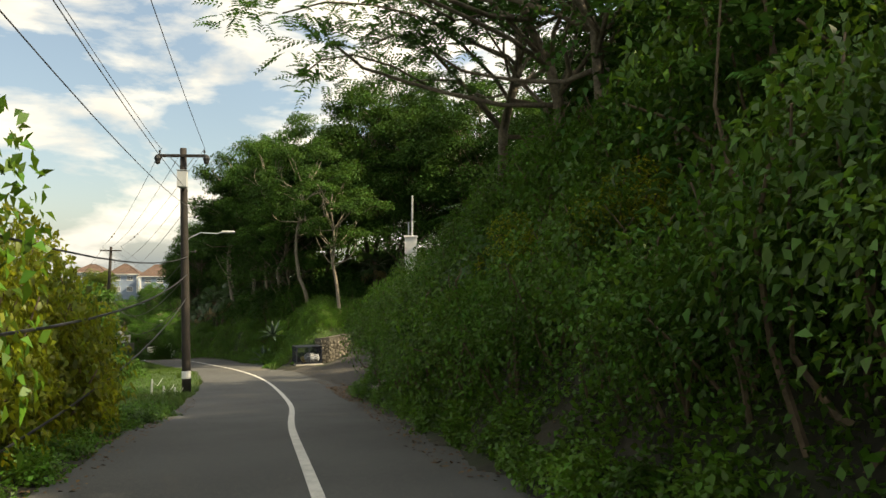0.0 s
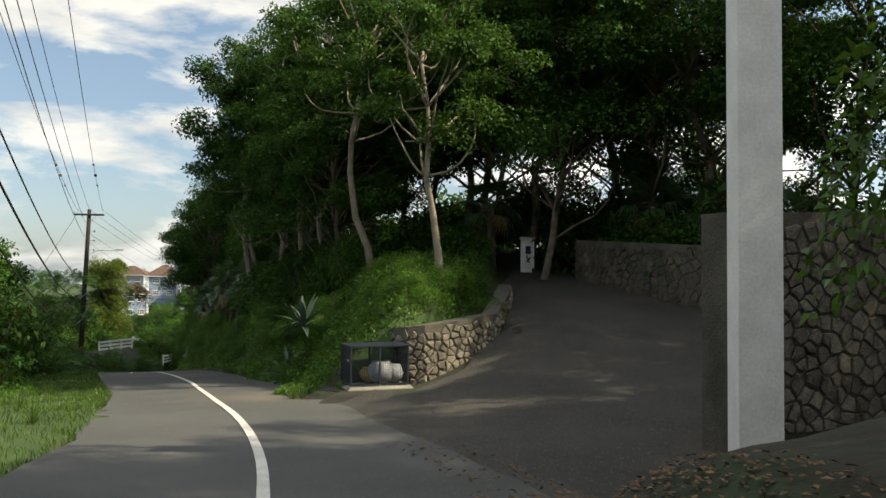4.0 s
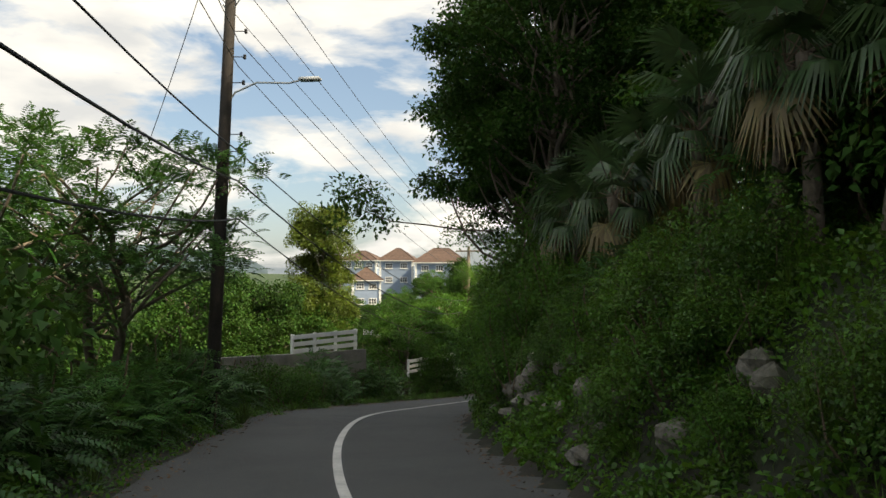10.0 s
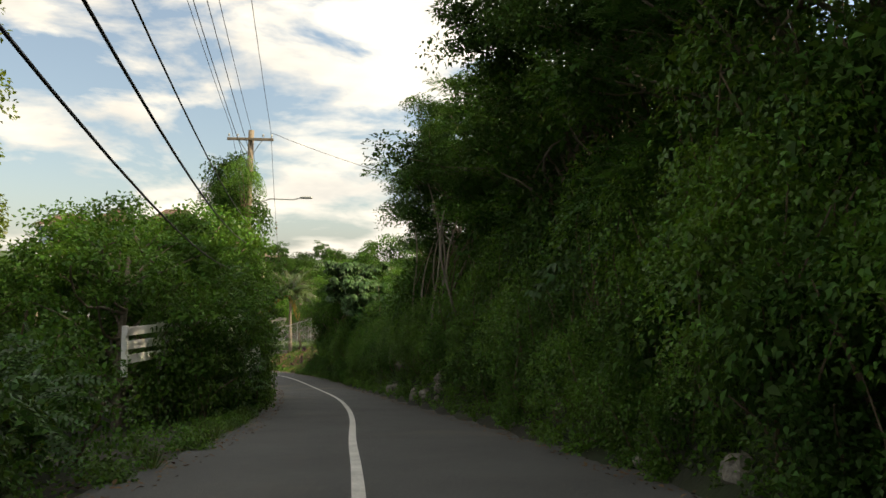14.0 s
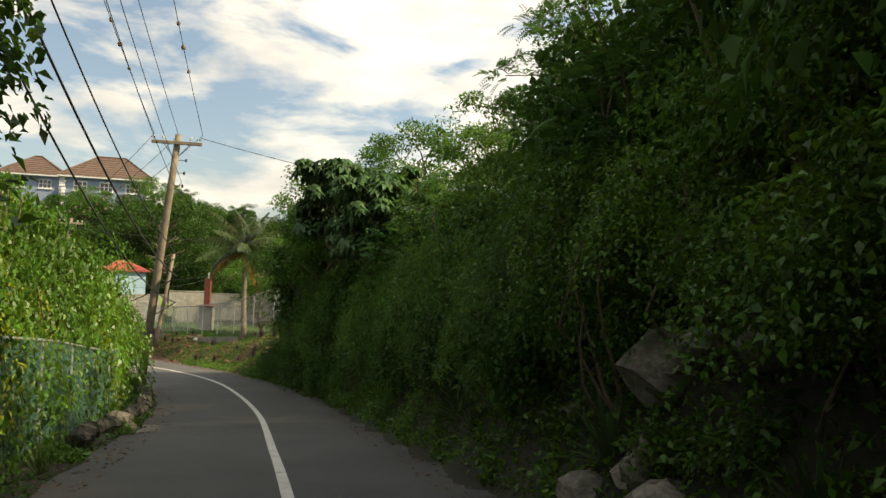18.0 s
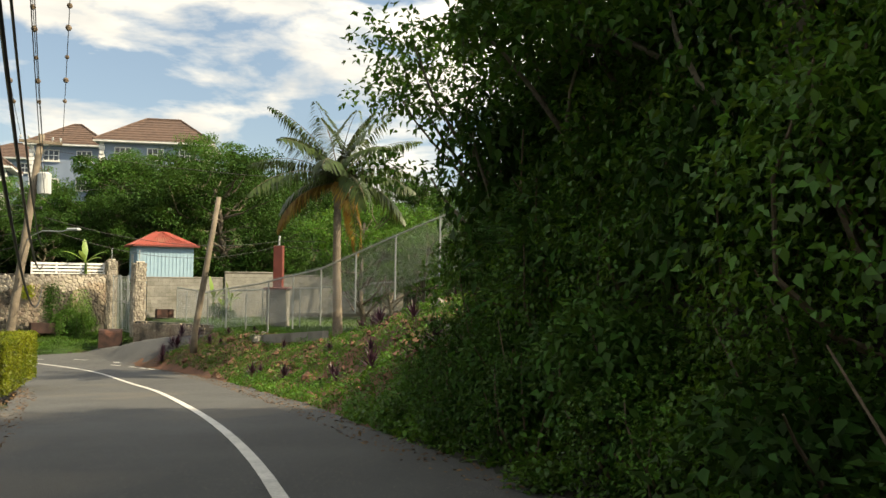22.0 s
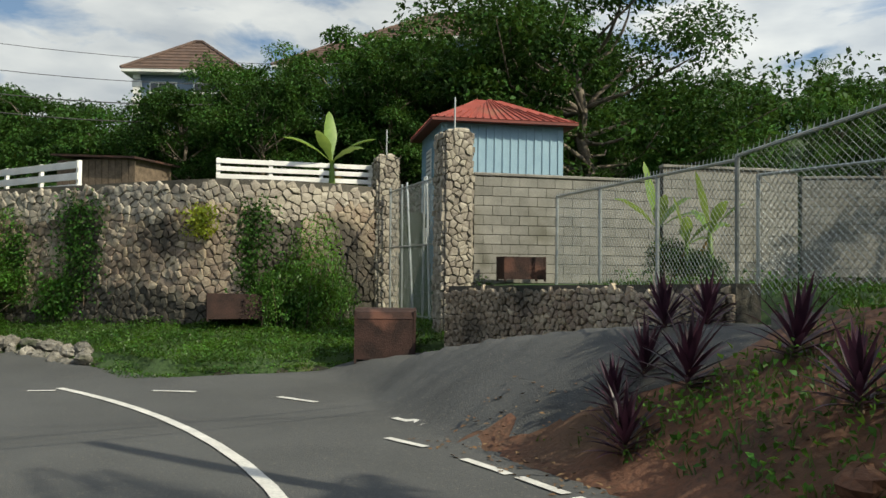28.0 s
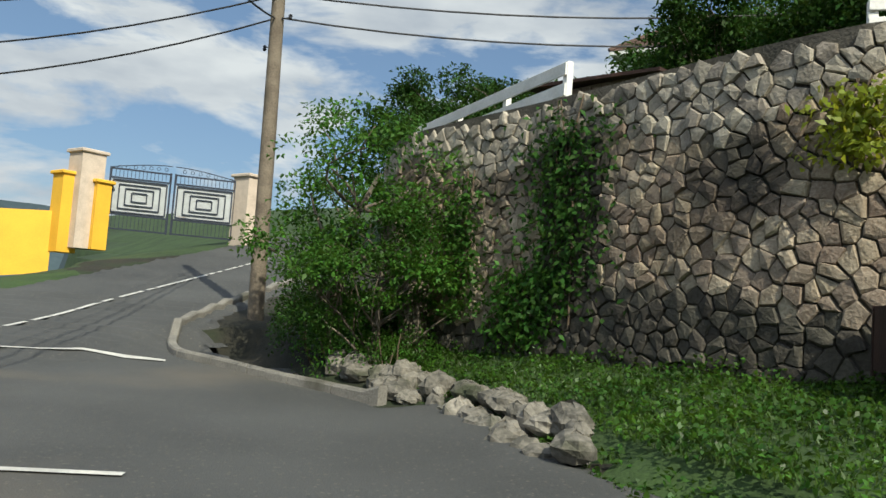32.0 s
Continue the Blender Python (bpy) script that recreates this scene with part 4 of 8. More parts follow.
def coconut(seed, h=6.0, length=3.5):
    g = np.random.default_rng(seed)
    top = thing("coconut_palm", (0, 0, -60), "coconut palm with green fronds and yellow dying lower fronds", "palm")
    Geo().tube([(0.15, 0, -0.5), (0.1, 0, 0.3), (0.02, 0.03, h * 0.5), (0, 0, h)], [0.30, 0.20, 0.16, 0.14], 10).link("trunk", M["bark"], top, smooth=True)
    for k in range(25):
        dry = k >= 22
        rise = (-0.2 + 0.2 * (k - 22)) if dry else 0.1 + 1.4 * (k + 0.5) / 22
        v, ribs = fronds(None, g, (0, 0, h - 0.1 * dry), 1, length * (0.95 if dry else 1.0), (rise, rise), 0.10, 0.95 if not dry else 0.8, 44, (0.9 + 2.0 * (k - 22)) if dry else 2.4 * k)
        frond = link("dying_frond" if dry else "frond", *v, L["dry"] if dry else L["coco"], top, "yellow and brown dying frond" if dry else "")
        ribs.link("rib", M["palepole"], frond)
    nuts = Geo()
    for k in range(7):
        a = k * 0.9
        nuts.tube([(math.cos(a) * 0.2, math.sin(a) * 0.2, h - 0.42), (math.cos(a) * 0.2, math.sin(a) * 0.2, h - 0.32), (math.cos(a) * 0.2, math.sin(a) * 0.2, h - 0.2)], [0.05, 0.11, 0.05], 7)
    nuts.link("coconut_bunch", M["bagyellow"], top, "yellow-green coconuts")
    return top


def rosette(name, label, category, n, length, width, leafm, seed, spreadz=(0.2, 1.35), droop=0.5, segs=5, group="", fold=0.18, stem=0.0):
    """A rosette of thick or thin blades, each an object of its own where they are large."""
    g = np.random.default_rng(seed)
    top = thing(name, (0, 0, -60), label, category, group)
    allv, allf, k0 = [], [], 0
    for k in range(n):
        a, el = 2.4 * k, spreadz[0] + (spreadz[1] - spreadz[0]) * (k + 0.5) / n
        ln = length * g.uniform(0.75, 1.12)
        t = np.linspace(0, 1, segs + 1)
        e = el - t * t * droop * (1.5 - el)
        out, z = np.array((math.cos(a), math.sin(a), 0)), np.array((0, 0, 1.0))
        p = np.array((0, 0, stem * (k + 0.5) / n)) + np.concatenate([[np.zeros(3)], np.cumsum(np.cos(e[:-1])[:, None] * out + np.sin(e[:-1])[:, None] * z, 0)]) * ln / segs
        side = np.array((-math.sin(a), math.cos(a), 0))
        w = width * np.interp(t, (0, 0.15, 0.5, 1), (0.55, 0.8, 1, 0.03)) / 2
        upv = np.cross(side, out)
        v = np.concatenate([p - side * w[:, None] + z * (w * fold * 2)[:, None], p - z * 0.01 * (width > 0.08), p + side * w[:, None] + z * (w * fold * 2)[:, None]])
        m = segs + 1
        f = [(i, i + 1, m + i + 1, m + i) for i in range(segs)] + [(m + i, m + i + 1, 2 * m + i + 1, 2 * m + i) for i in range(segs)]
        if width > 0.08:
            link("blade", v, np.array(f), leafm, top)
        else:
            allv.append(v)
            allf.append(np.array(f) + k0)
            k0 += len(v)
    if allv:
        link("leaf_rosette", np.concatenate(allv), np.concatenate(allf), leafm, top)
    if stem:
        Geo().tube([(0, 0, -0.2), (0, 0, stem)], [0.03, 0.02], 6).link("stem", M["twig"], top)
    return top


def banana(seed=3):
    g = np.random.default_rng(seed)
    top = thing("banana_plant", (0, 0, -60), "young banana plant with broad torn leaves and a hanging yellow leaf", "plant")
    Geo().tube([(0, 0, -0.3), (0.02, 0, 0.6), (0, 0.02, 1.25)], [0.11, 0.09, 0.06], 9).link("stem", L["banana"], top, smooth=True)
    for k, (a, el, ln, dr) in enumerate(((1.9, 1.35, 1.5, 0.25), (3.2, 0.75, 1.5, 1.0), (0.2, 0.8, 1.4, 1.0), (5.6, 0.55, 1.3, 1.2), (4.4, 0.9, 1.2, 0.9), (0.9, -0.9, 1.1, 0.6))):
        t = np.linspace(0, 1, 13)
        e = el - t * t * dr
        out, z = np.array((math.cos(a), math.sin(a), 0)), np.array((0, 0, 1.0))
        p = np.array((0, 0, 1.2)) + np.concatenate([[np.zeros(3)], np.cumsum(np.cos(e[:-1])[:, None] * out + np.sin(e[:-1])[:, None] * z, 0)]) * ln / 12
        side = np.array((-math.sin(a), math.cos(a), 0))
        w = 0.19 * np.interp(t, (0, 0.18, 0.55, 0.9, 1), (0.08, 0.35, 1, 0.6, 0.05)) * (1 - 0.28 * (np.arange(13) % 3 == 1) * g.random(13))
        v = np.concatenate([p - side * w[:, None] - z * 0.06 * (w / 0.19)[:, None], p, p + side * w[:, None] - z * 0.06 * (w / 0.19)[:, None]])
        f = [(i, i + 1, 14 + i, 13 + i) for i in range(12)] + [(13 + i, 14 + i, 27 + i, 26 + i) for i in range(12)]
        link("leaf", v, np.array(f), L["dry"] if k == 5 else L["banana"], top, "hanging yellow dead leaf" if k == 5 else "")
    return top


PROTO = dict(
    vine=[shrub("creeper_bush", "mass of climbing vine with broad green heart leaves", "leaf", L["broad"], 6000, (1.5, 1.5, 1.7), 0.068, 11 + k, 10, 0.6) for k in range(2)],
    small=[shrub("shrub", "dense small-leaved green shrub beside the road", "leaf", L["small"], 4200, (1.3, 1.3, 1.5), 0.062, 21 + k, 12, 0.5) for k in range(2)],
    feather=[shrub("leadtree_bush", "feathery-leaved green bush with arching twigs", "feather", L["feather"], 2600, (1.5, 1.5, 1.7), 0.080, 31 + k, 9, 0.45) for k in range(2)],
    mid=[shrub("tall_bush", "tall dense green bush on the bank", "leaf", L["dark"], 2600, (1.5, 1.5, 1.7), 0.115, 201 + k, 11, 0.55, 5) for k in range(2)],
    lime=[shrub("sunlit_shrub", "yellow-green sunlit leafy shrub", "leaf", L["lime"], 4600, (1.3, 1.3, 1.5), 0.080, 41 + k, 11, 0.55) for k in range(2)],
    big=[shrub("papaya_leaf_bush", "bush with large hand-shaped dark green leaves", "big", L["big"], 120, (1.2, 1.2, 1.5), 0.30, 51 + k, 8, 0.4) for k in range(2)],
    weed=[shrub("weed_clump", "low clump of leafy green weeds", "leaf", L["broad"], 700, (0.7, 0.7, 0.55), 0.075, 61 + k, 7, 0.4, 0, "verge weeds") for k in range(2)],
    far=[shrub("thicket", "dark green wooded thicket on the slope", "leaf", L["dark"], 3000, (2.4, 2.4, 2.6), 0.19, 71 + k, 12, 0.6, 3, "slope thickets") for k in range(2)],
    tall=[tree("tall_tree", "tall dark-leaved tree with pale bare branching trunk", 11.5, 3.1, L["dark"], "leaf", 0.15, 18, 560, 81 + k, 0.15, ((1.2, -0.4), (-0.9, 0.6))[k], 0.5, M["palebark"], 1.4) for k in range(2)],
    dome=[tree("broadleaf_tree", "broad round-crowned green tree", 7.0, 2.9, L["small"], "leaf", 0.145, 22, 360, 91 + k, 0.17, (0.2, 0.1), 0.25, None, 1.45, 0.75, "hillside trees", 0.30) for k in range(2)],
    hillside=[tree("hillside_tree", "round-crowned dark green tree on the wooded slope", 7.0, 2.9, L["dark"], "leaf", 0.17, 24, 460, 211 + k, 0.17, (0.2, 0.1), 0.25, None, 1.5, 0.75, "hillside trees", 0.38) for k in range(2)],
    poinciana=[tree("feathery_tree", "spreading tree with fine feathery leaves", 6.0, 3.0, L["feather"], "feather", 0.080, 16, 460, 101 + k, 0.13, (0.4, 0.3), 0.4, None, 1.15, 0.55) for k in range(2)],
    column=[tree("column_tree", "tall narrow sunlit tree with small bright leaves", 13.0, 1.7, L["golden"], "leaf", 0.15, 34, 1100, 111, 0.14, (0.1, 0), 0.1, M["palebark"], 1.4, 1.1, "hillside trees", 0.3)],
    farm=[tree("spreading_tree", "large dark spreading tree on the hillside", 10.0, 4.6, L["dark"], "leaf", 0.18, 26, 760, 121, 0.30, (0.3, 0.2), 0.3, None, 2.7, 0.7, "hillside trees", 0.26)],
    bigtree=[tree("trumpet_tree", "tree with large hand-shaped leaves on bare limbs", 6.2, 1.9, L["big"], "big", 0.40, 17, 24, 131 + k, 0.10, (0.3, -0.2), 0.4, M["palebark"], 0.9, 0.8) for k in range(1)],
    mango=[tree("dense_tree", "tall dense dark-leaved tree with a heaped rounded crown", 12.0, 3.9, L["dark"], "leaf", 0.145, 26, 820, 221 + k, 0.16, ((1.0, 0.5), (-0.6, 0.9))[k], 0.3, None, 1.75, 0.8, "hillside trees", 0.38) for k in range(2)],
    fan=[fan_palm(141 + k) for k in range(2)],
    coconut=[coconut(151)],
    agave=[rosette("agave", "large grey-green agave with broad bending blades", "agave", 21, 1.35, 0.24, L["agave"], 161, (-0.35, 1.4), 0.55, 7)],
    cordyline=[rosette("cordyline", "dark purple strap-leaved garden plant", "plant", 46, 0.55, 0.055, L["purple"], 171 + k, (0.1, 1.45), 0.5, 4, "purple bank plants", 0.2, 0.22) for k in range(2)],
    sisal=[rosette("strap_plant", "green strap-leaved plant on the bank", "plant", 30, 0.75, 0.065, L["fan"], 181, (0.2, 1.45), 0.6, 4, "strap plants")],
    tuft=[rosette("grass_tuft", "tall tuft of green grass", "grass", 42, 0.75, 0.022, L["blade"], 191, (0.6, 1.5), 0.7, 4, "grass tufts")],
    banana=[banana()],
)
USED = set()
prng = random.Random(4)


def put(kind, x, y, size=1.0, z=None, turn=None, tilt=0.0, stretch=1.0, sink=0.12, label=""):
    """Stands one more plant of a kind on the ground."""
    some = PROTO[kind]
    p = some[prng.randrange(len(some))]
    z = float(ground(x, y)[0]) - sink * size if z is None else z
    turn = prng.uniform(0, 6.28) if turn is None else turn
    m = Matrix.LocRotScale((x, y, z), Euler((prng.uniform(-tilt, tilt), prng.uniform(-tilt, tilt), turn)), (size, size, size * stretch))
    if p.name in USED:
        ob = copy_thing(p, Matrix.Translation((0, 0, 0)))
    else:
        USED.add(p.name)
        ob = p
    ob.matrix_basis = m
    if label:
        ob["label"] = label
    return ob


def row(kinds, s0, s1, step, d0, d1, size0, size1, stretch=1.0, tilt=0.12, sink=0.12):
    """Plants along a stretch of the road, between two offsets."""
    s = s0
    while s < s1:
        x, y = place(s, prng.uniform(d0, d1))
        put(prng.choice(kinds), x, y, prng.uniform(size0, size1), None, None, tilt, stretch * prng.uniform(0.85, 1.15), sink)
        s += step * prng.uniform(0.7, 1.3)

# ---- planting, stretch by stretch ----
# right side, first bend: a wall of creepers and trees, then a low vine-covered mound
row(["small", "vine", "small"], -3, 27.0, 0.75, 3.0, 3.4, 0.8, 1.05, 1.35)
row(["vine", "feather", "small", "small"], -2, 18, 1.2, 4.2, 5.4, 1.1, 1.5, 1.25)
row(["vine", "vine", "small"], 17, 26, 0.8, 3.6, 5.0, 0.8, 1.0, 1.0)
row(["vine", "small"], 17, 26, 1.2, 5.2, 7.5, 0.9, 1.1, 1.0)
row(["mid", "mid", "feather"], 7, 16, 1.3, 5.4, 7.6, 1.4, 1.8, 1.3)
row(["poinciana"], 9, 17.5, 2.3, 4.4, 5.4, 1.0, 1.2)
# trees added mostly out of view, to keep sun off the junction road
for x_, y_ in ((7.5, 23), (9, 29), (7, 33), (11, 34), (14, 30), (10, 38.5), (15, 40), (13, 24), (12, 17), (18, 35)):
    put("mango", x_, y_, prng.uniform(0.85, 1.1))
row(["big"], 14, 24, 4.0, 3.5, 4.0, 0.6, 0.85)
row(["lime"], 8, 24, 5.0, 3.7, 4.4, 0.5, 0.7)
row(["weed"], 3, 27, 0.55, 2.55, 2.9, 0.6, 0.95)
# left side, first bend: sunlit hedge, then open verge
row(["vine", "small", "lime"], -2, 8, 0.8, -4.8, -3.8, 1.2, 1.5, 1.8)
# only lime at the far end: its sunlit look comes from leaf colour
row(["lime"], 7, 17, 0.8, -4.8, -3.8, 1.15, 1.5, 1.8)
row(["lime", "vine"], -2, 16, 2.0, -7.0, -5.5, 1.6, 2.0, 1.7)
row(["weed"], -2, 22, 1.0, -3.2, -2.6, 0.6, 0.9)
row(["tuft", "weed"], 18, 66, 1.5, -5.4, -3.0, 0.5, 0.8)
row(["feather", "mid", "small"], 28, 66, 1.7, -10.5, -7.6, 1.2, 1.7, 1.2)
row(["dome"], 36, 66, 3.2, -13.5, -10.0, 0.8, 1.05)
row(["far"], 10, 75, 4.0, -22, -13, 1.0, 1.5)
# first junction: mound, trees and palms above the bank
for sx_, sy_ in ((-4.9, 46.6), (-4.1, 47.3), (-3.4, 48.2), (-5.7, 46.9)):
    put("small", sx_, sy_, prng.uniform(0.45, 0.62))
row(["weed"], 46, 58, 0.55, 3.2, 8.0, 0.5, 0.9)
row(["weed", "tuft", "weed"], 45, 76, 0.6, 3.1, 3.9, 0.6, 1.0)
row(["small", "vine", "small"], 48, 60, 0.8, 3.7, 4.6, 0.5, 0.75)
row(["small", "vine", "tuft"], 60, 79, 0.7, 3.5, 4.3, 0.4, 0.55)
row(["tall"], 57, 70, 2.1, 5.4, 7.4, 0.9, 1.05, 1.0, 0.05)
row(["tall", "mango", "mango"], 50, 86, 2.6, 9, 13, 0.95, 1.15, 1.0, 0.05)
row(["mango"], 55, 64, 4.5, 5.6, 7.0, 0.7, 0.85, 1.0, 0.05)
row(["mid", "far"], 50, 80, 2.2, 7.0, 10.0, 0.7, 1.1)
row(["far"], 56, 90, 3.4, 13, 22, 1.1, 1.6, 1.2)
row(["fan"], 58, 70, 1.8, 6.0, 8.0, 0.85, 1.15)
row(["fan"], 70, 84, 0.8, 4.3, 6.4, 0.6, 0.85, 1.45)
row(["vine", "tuft", "small", "feather"], 70, 84, 0.5, 3.6, 5.2, 0.55, 0.85)
row(["lime", "feather"], 72, 84, 2.4, 5.5, 7.0, 0.8, 1.1)
row(["mango", "dome"], 74, 90, 2.6, 7.5, 10.0, 0.8, 1.0)
row(["mango"], 84, 91, 2.2, 3.9, 4.7, 0.75, 0.85)
row(["mango"], 91, 116, 2.8, 6.2, 7.4, 0.72, 0.9)
put("tall", -4.25, 48.83, 0.8)
put("tall", -7.2, 53.7, 0.9)
put("agave", -8.6, 49.7, 0.75, -1.0, 0.3, 0.0, 1.0, 0.0)
put("agave", -9.4, 51.3, 0.8, None, 1.3, 0.3, 1.0, 0.0)
for x_, y_, z_ in ((-8.7, 49.5, 0.55), (-8.3, 49.9, 0.6), (-9.0, 50.1, 0.5), (-8.5, 49.2, 0.4)):
    put("small", x_, y_, z_)
row(["mid", "small", "feather"], 52, 63, 0.8, 4.9, 6.4, 0.95, 1.35, 1.25)
row(["mid", "feather"], 63, 72, 1.2, 6.0, 7.4, 0.9, 1.3, 1.25)
# behind the side road
for x_, y_ in ((1.5, 60), (6.0, 55), (11.5, 51.2), (5.0, 61), (13.5, 55), (18, 51)):
    put("dome", x_, y_, prng.uniform(0.95, 1.15))
for sx_, sy_ in ((4.2, 53.5), (2.6, 56.5), (7.5, 53.0), (11.0, 50.0), (5.0, 58), (1.5, 60.5), (-4, 61), (-3.5, 65), (14, 47)):
    put(prng.choice(["mango", "tall", "mango"]), sx_, sy_, prng.uniform(1.0, 1.3))
    put("mid", sx_ + 0.6, sy_ + 0.9, 1.5)
    put("mid", sx_ - 1.0, sy_ + 0.6, 1.3)
for k in range(16):
    u_ = (k % 8) / 7
    x_, y_ = float(np.interp(u_, (0, 0.3, 0.6, 1), (0.9, 3.2, 7.0, 13.0))), float(np.interp(u_, (0, 0.3, 0.6, 1), (57.5, 52.6, 49.6, 47.4)))
    put("mid" if k % 3 else "far", x_ + 1.8 * (k // 8), y_ + 1.6 * (k // 8), prng.uniform(1.3, 1.7) if k % 3 else 1.1, None, None, 0.1, 1.15)
for sx_, sy_ in ((2.4, 55.0), (4.0, 52.2), (5.5, 50.2), (-3.2, 57.5)):
    put("fan", sx_, sy_, 1.1)
# right side: long green wall to the second junction
row(["small", "vine", "small"], 78, 145, 0.9, 3.4, 4.0, 0.75, 1.05, 1.3)
row(["small", "vine", "mid"], 145, 157, 0.8, 3.9, 4.5, 0.75, 1.05, 1.3)
row(["vine", "small", "mid"], 78, 157, 0.75, 3.15, 3.6, 0.55, 0.8, 1.2)
row(["weed", "sisal", "weed", "weed"], 78, 157, 0.7, 3.0, 3.4, 0.6, 1.0)
row(["feather", "small", "vine", "mid"], 82, 158.0, 1.15, 4.4, 5.8, 1.05, 1.45, 1.25)
row(["mid", "mid", "feather"], 82, 157, 1.6, 6.2, 8.4, 1.1, 1.5, 1.1)
row(["poinciana", "dome", "mango"], 90, 122, 2.6, 5.4, 7.8, 0.8, 1.1)
row(["mango", "tall"], 114, 128, 3.4, 5.6, 7.4, 0.5, 0.68)
for s_, d_, z_ in ((121.5, 4.9, 0.62), (125.0, 5.3, 0.58), (118.2, 5.2, 0.62)):
    x_, y_ = place(s_, d_)
    put("mango", x_, y_, z_)
row(["poinciana", "dome"], 130, 146, 2.6, 5.6, 8.0, 0.5, 0.65)
row(["dome", "mid"], 146, 151, 1.5, 4.8, 8.0, 0.55, 0.72)
row(["dome", "dome", "mid"], 151, 158, 1.0, 5.0, 9.0, 0.8, 0.98)
for s_, d_ in ((155.6, 5.0), (156.6, 5.0), (157.4, 5.4)):
    x_, y_ = place(s_, d_)
    put("mid", x_, y_, 1.25, None, None, 0.1, 1.8)
for s_, d_, z_ in ((149.6, 4.5, 0.95), (151.0, 5.6, 0.9), (143.4, 4.0, 0.72), (145.0, 4.2, 0.75), (146.6, 4.6, 0.7)):
    x_, y_ = place(s_, d_)
    put("bigtree", x_, y_, z_)
row(["big"], 98, 152, 5.0, 3.9, 4.6, 0.6, 0.9)
row(["fan"], 100, 140, 11, 7.5, 8.6, 1.1, 1.3)
# left side: from the lamp pole to the hedge
row(["feather", "small", "feather"], 66, 104, 1.2, -4.8, -3.5, 0.9, 1.25, 1.15)
row(["mid", "feather", "mid"], 57, 76, 1.1, -8.2, -5.8, 1.8, 2.3, 1.25)
row(["feather", "mid", "small"], 72, 86, 1.4, -7.8, -5.4, 0.9, 1.2, 1.1)
row(["feather", "small", "mid"], 40, 64, 1.3, -7.4, -5.4, 0.8, 1.2, 1.1)
row(["weed", "tuft"], 62, 124, 1.1, -3.3, -2.5, 0.5, 0.85)
row(["lime", "small", "feather"], 86, 112, 1.8, -7.4, -5.4, 0.8, 1.1)
row(["far"], 80, 130, 3.4, -16, -9, 1.0, 1.4)
row(["hillside"], 86, 122, 2.6, -20, -12, 0.85, 1.1)
row(["hillside"], 58, 86, 3.0, -19, -11, 0.75, 1.0)
row(["hillside"], 53, 68, 2.2, -9.8, -7.6, 0.8, 1.05)
row(["far"], 50, 165, 2.2, -34, -16, 1.3, 2.0)
row(["far"], 60, 150, 2.2, -80, -34, 2.0, 3.2)
row(["vine", "feather"], 113, 126, 1.0, -4.4, -3.5, 1.0, 1.35, 1.7)
row(["dome"], 114, 127, 4.0, -6.5, -4.8, 0.8, 0.95)
row(["lime", "vine", "vine"], 124, 151, 1.0, -4.3, -3.7, 1.05, 1.3, 2.0)
row(["lime", "lime", "vine"], 124, 150, 1.4, -5.8, -4.8, 1.4, 1.7, 2.0)
row(["dome"], 126, 148, 4.5, -7.5, -6.0, 0.7, 0.85)
row(["weed", "tuft"], 124, 152, 1.2, -2.6, -2.2, 0.45, 0.7)
put("column", -43.8, 112.0, 1.08)
put("dome", -41.5, 111.0, 0.75)
# red bank
for k in range(26):
    s_ = prng.uniform(157, 183)
    x_, y_ = place(s_, prng.uniform(3.4, 7.0))
    if paved(x_, y_)[0]:
        x_, y_ = place(s_ - 6, 6.5)
    put("cordyline", x_, y_, prng.uniform(0.5, 0.85), None, None, 0.1, 1.0, 0.0)
for k in range(90):
    x_, y_ = place(prng.uniform(156, 183), prng.uniform(2.9, 8.5))
    if paved(x_, y_)[0]:
        x_, y_ = place(157 + 0.1 * k, 4.0 + 0.04 * k)
    put("weed", x_, y_, prng.uniform(0.22, 0.6))
put("coconut", -44.1, 172.3, 1.0, None, 0.4)
for x_, y_ in ((-41, 176), (-37, 171), (-34, 167), (-44, 179), (-39, 181), (-33, 176), (-47.5, 194), (-44, 190), (-40, 187)):
    put(prng.choice(["dome", "dome", "mid"]), x_, y_, prng.uniform(0.5, 0.68) if x_ > -42 else 0.9)
for x_, y_, z_ in ((-38.0, 174.0, 0.42), (-34.5, 169.5, 0.45), (-42.0, 180.0, 0.42), (-36.0, 178.0, 0.5), (-31.0, 166.0, 0.45)):
    put("mango", x_, y_, z_)
# hill behind the second junction
for x_, y_, k_, z_ in ((-58.5, 200.4, "farm", 1.15), (-50, 203, "mid", 1.3), (-63, 205, "hillside", 1.0), (-68, 204, "hillside", 1.05), (-73, 201, "dome", 0.95), (-78, 200, "hillside", 1.0), (-60, 201, "far", 1.3),
                       (-66, 198, "far", 1.2), (-71, 197, "far", 1.1), (-76, 196, "far", 1.1), (-82, 199, "far", 1.2), (-61, 212, "hillside", 0.7), (-46, 207, "hillside", 0.5), (-41, 199, "hillside", 0.6),
                       (-86, 204, "dome", 0.9), (-63, 211, "dome", 1.1), (-70, 211, "dome", 0.9), (-80, 209, "far", 1.3), (-36, 192, "dome", 0.8), (-30, 186, "dome", 0.9), (-53, 196.5, "far", 0.9)):
    put(k_, x_, y_, z_)
# left of the second junction
for k in range(9):
    x_, y_ = place(153.5 + k * 1.0, -4.4 - 0.4 * (k % 2))
    put("lime", x_, y_, prng.uniform(0.8, 1.1), None, None, 0.1, 1.5)
row(["lime", "small"], 156, 180, 2.4, -9, -6.5, 0.9, 1.2)
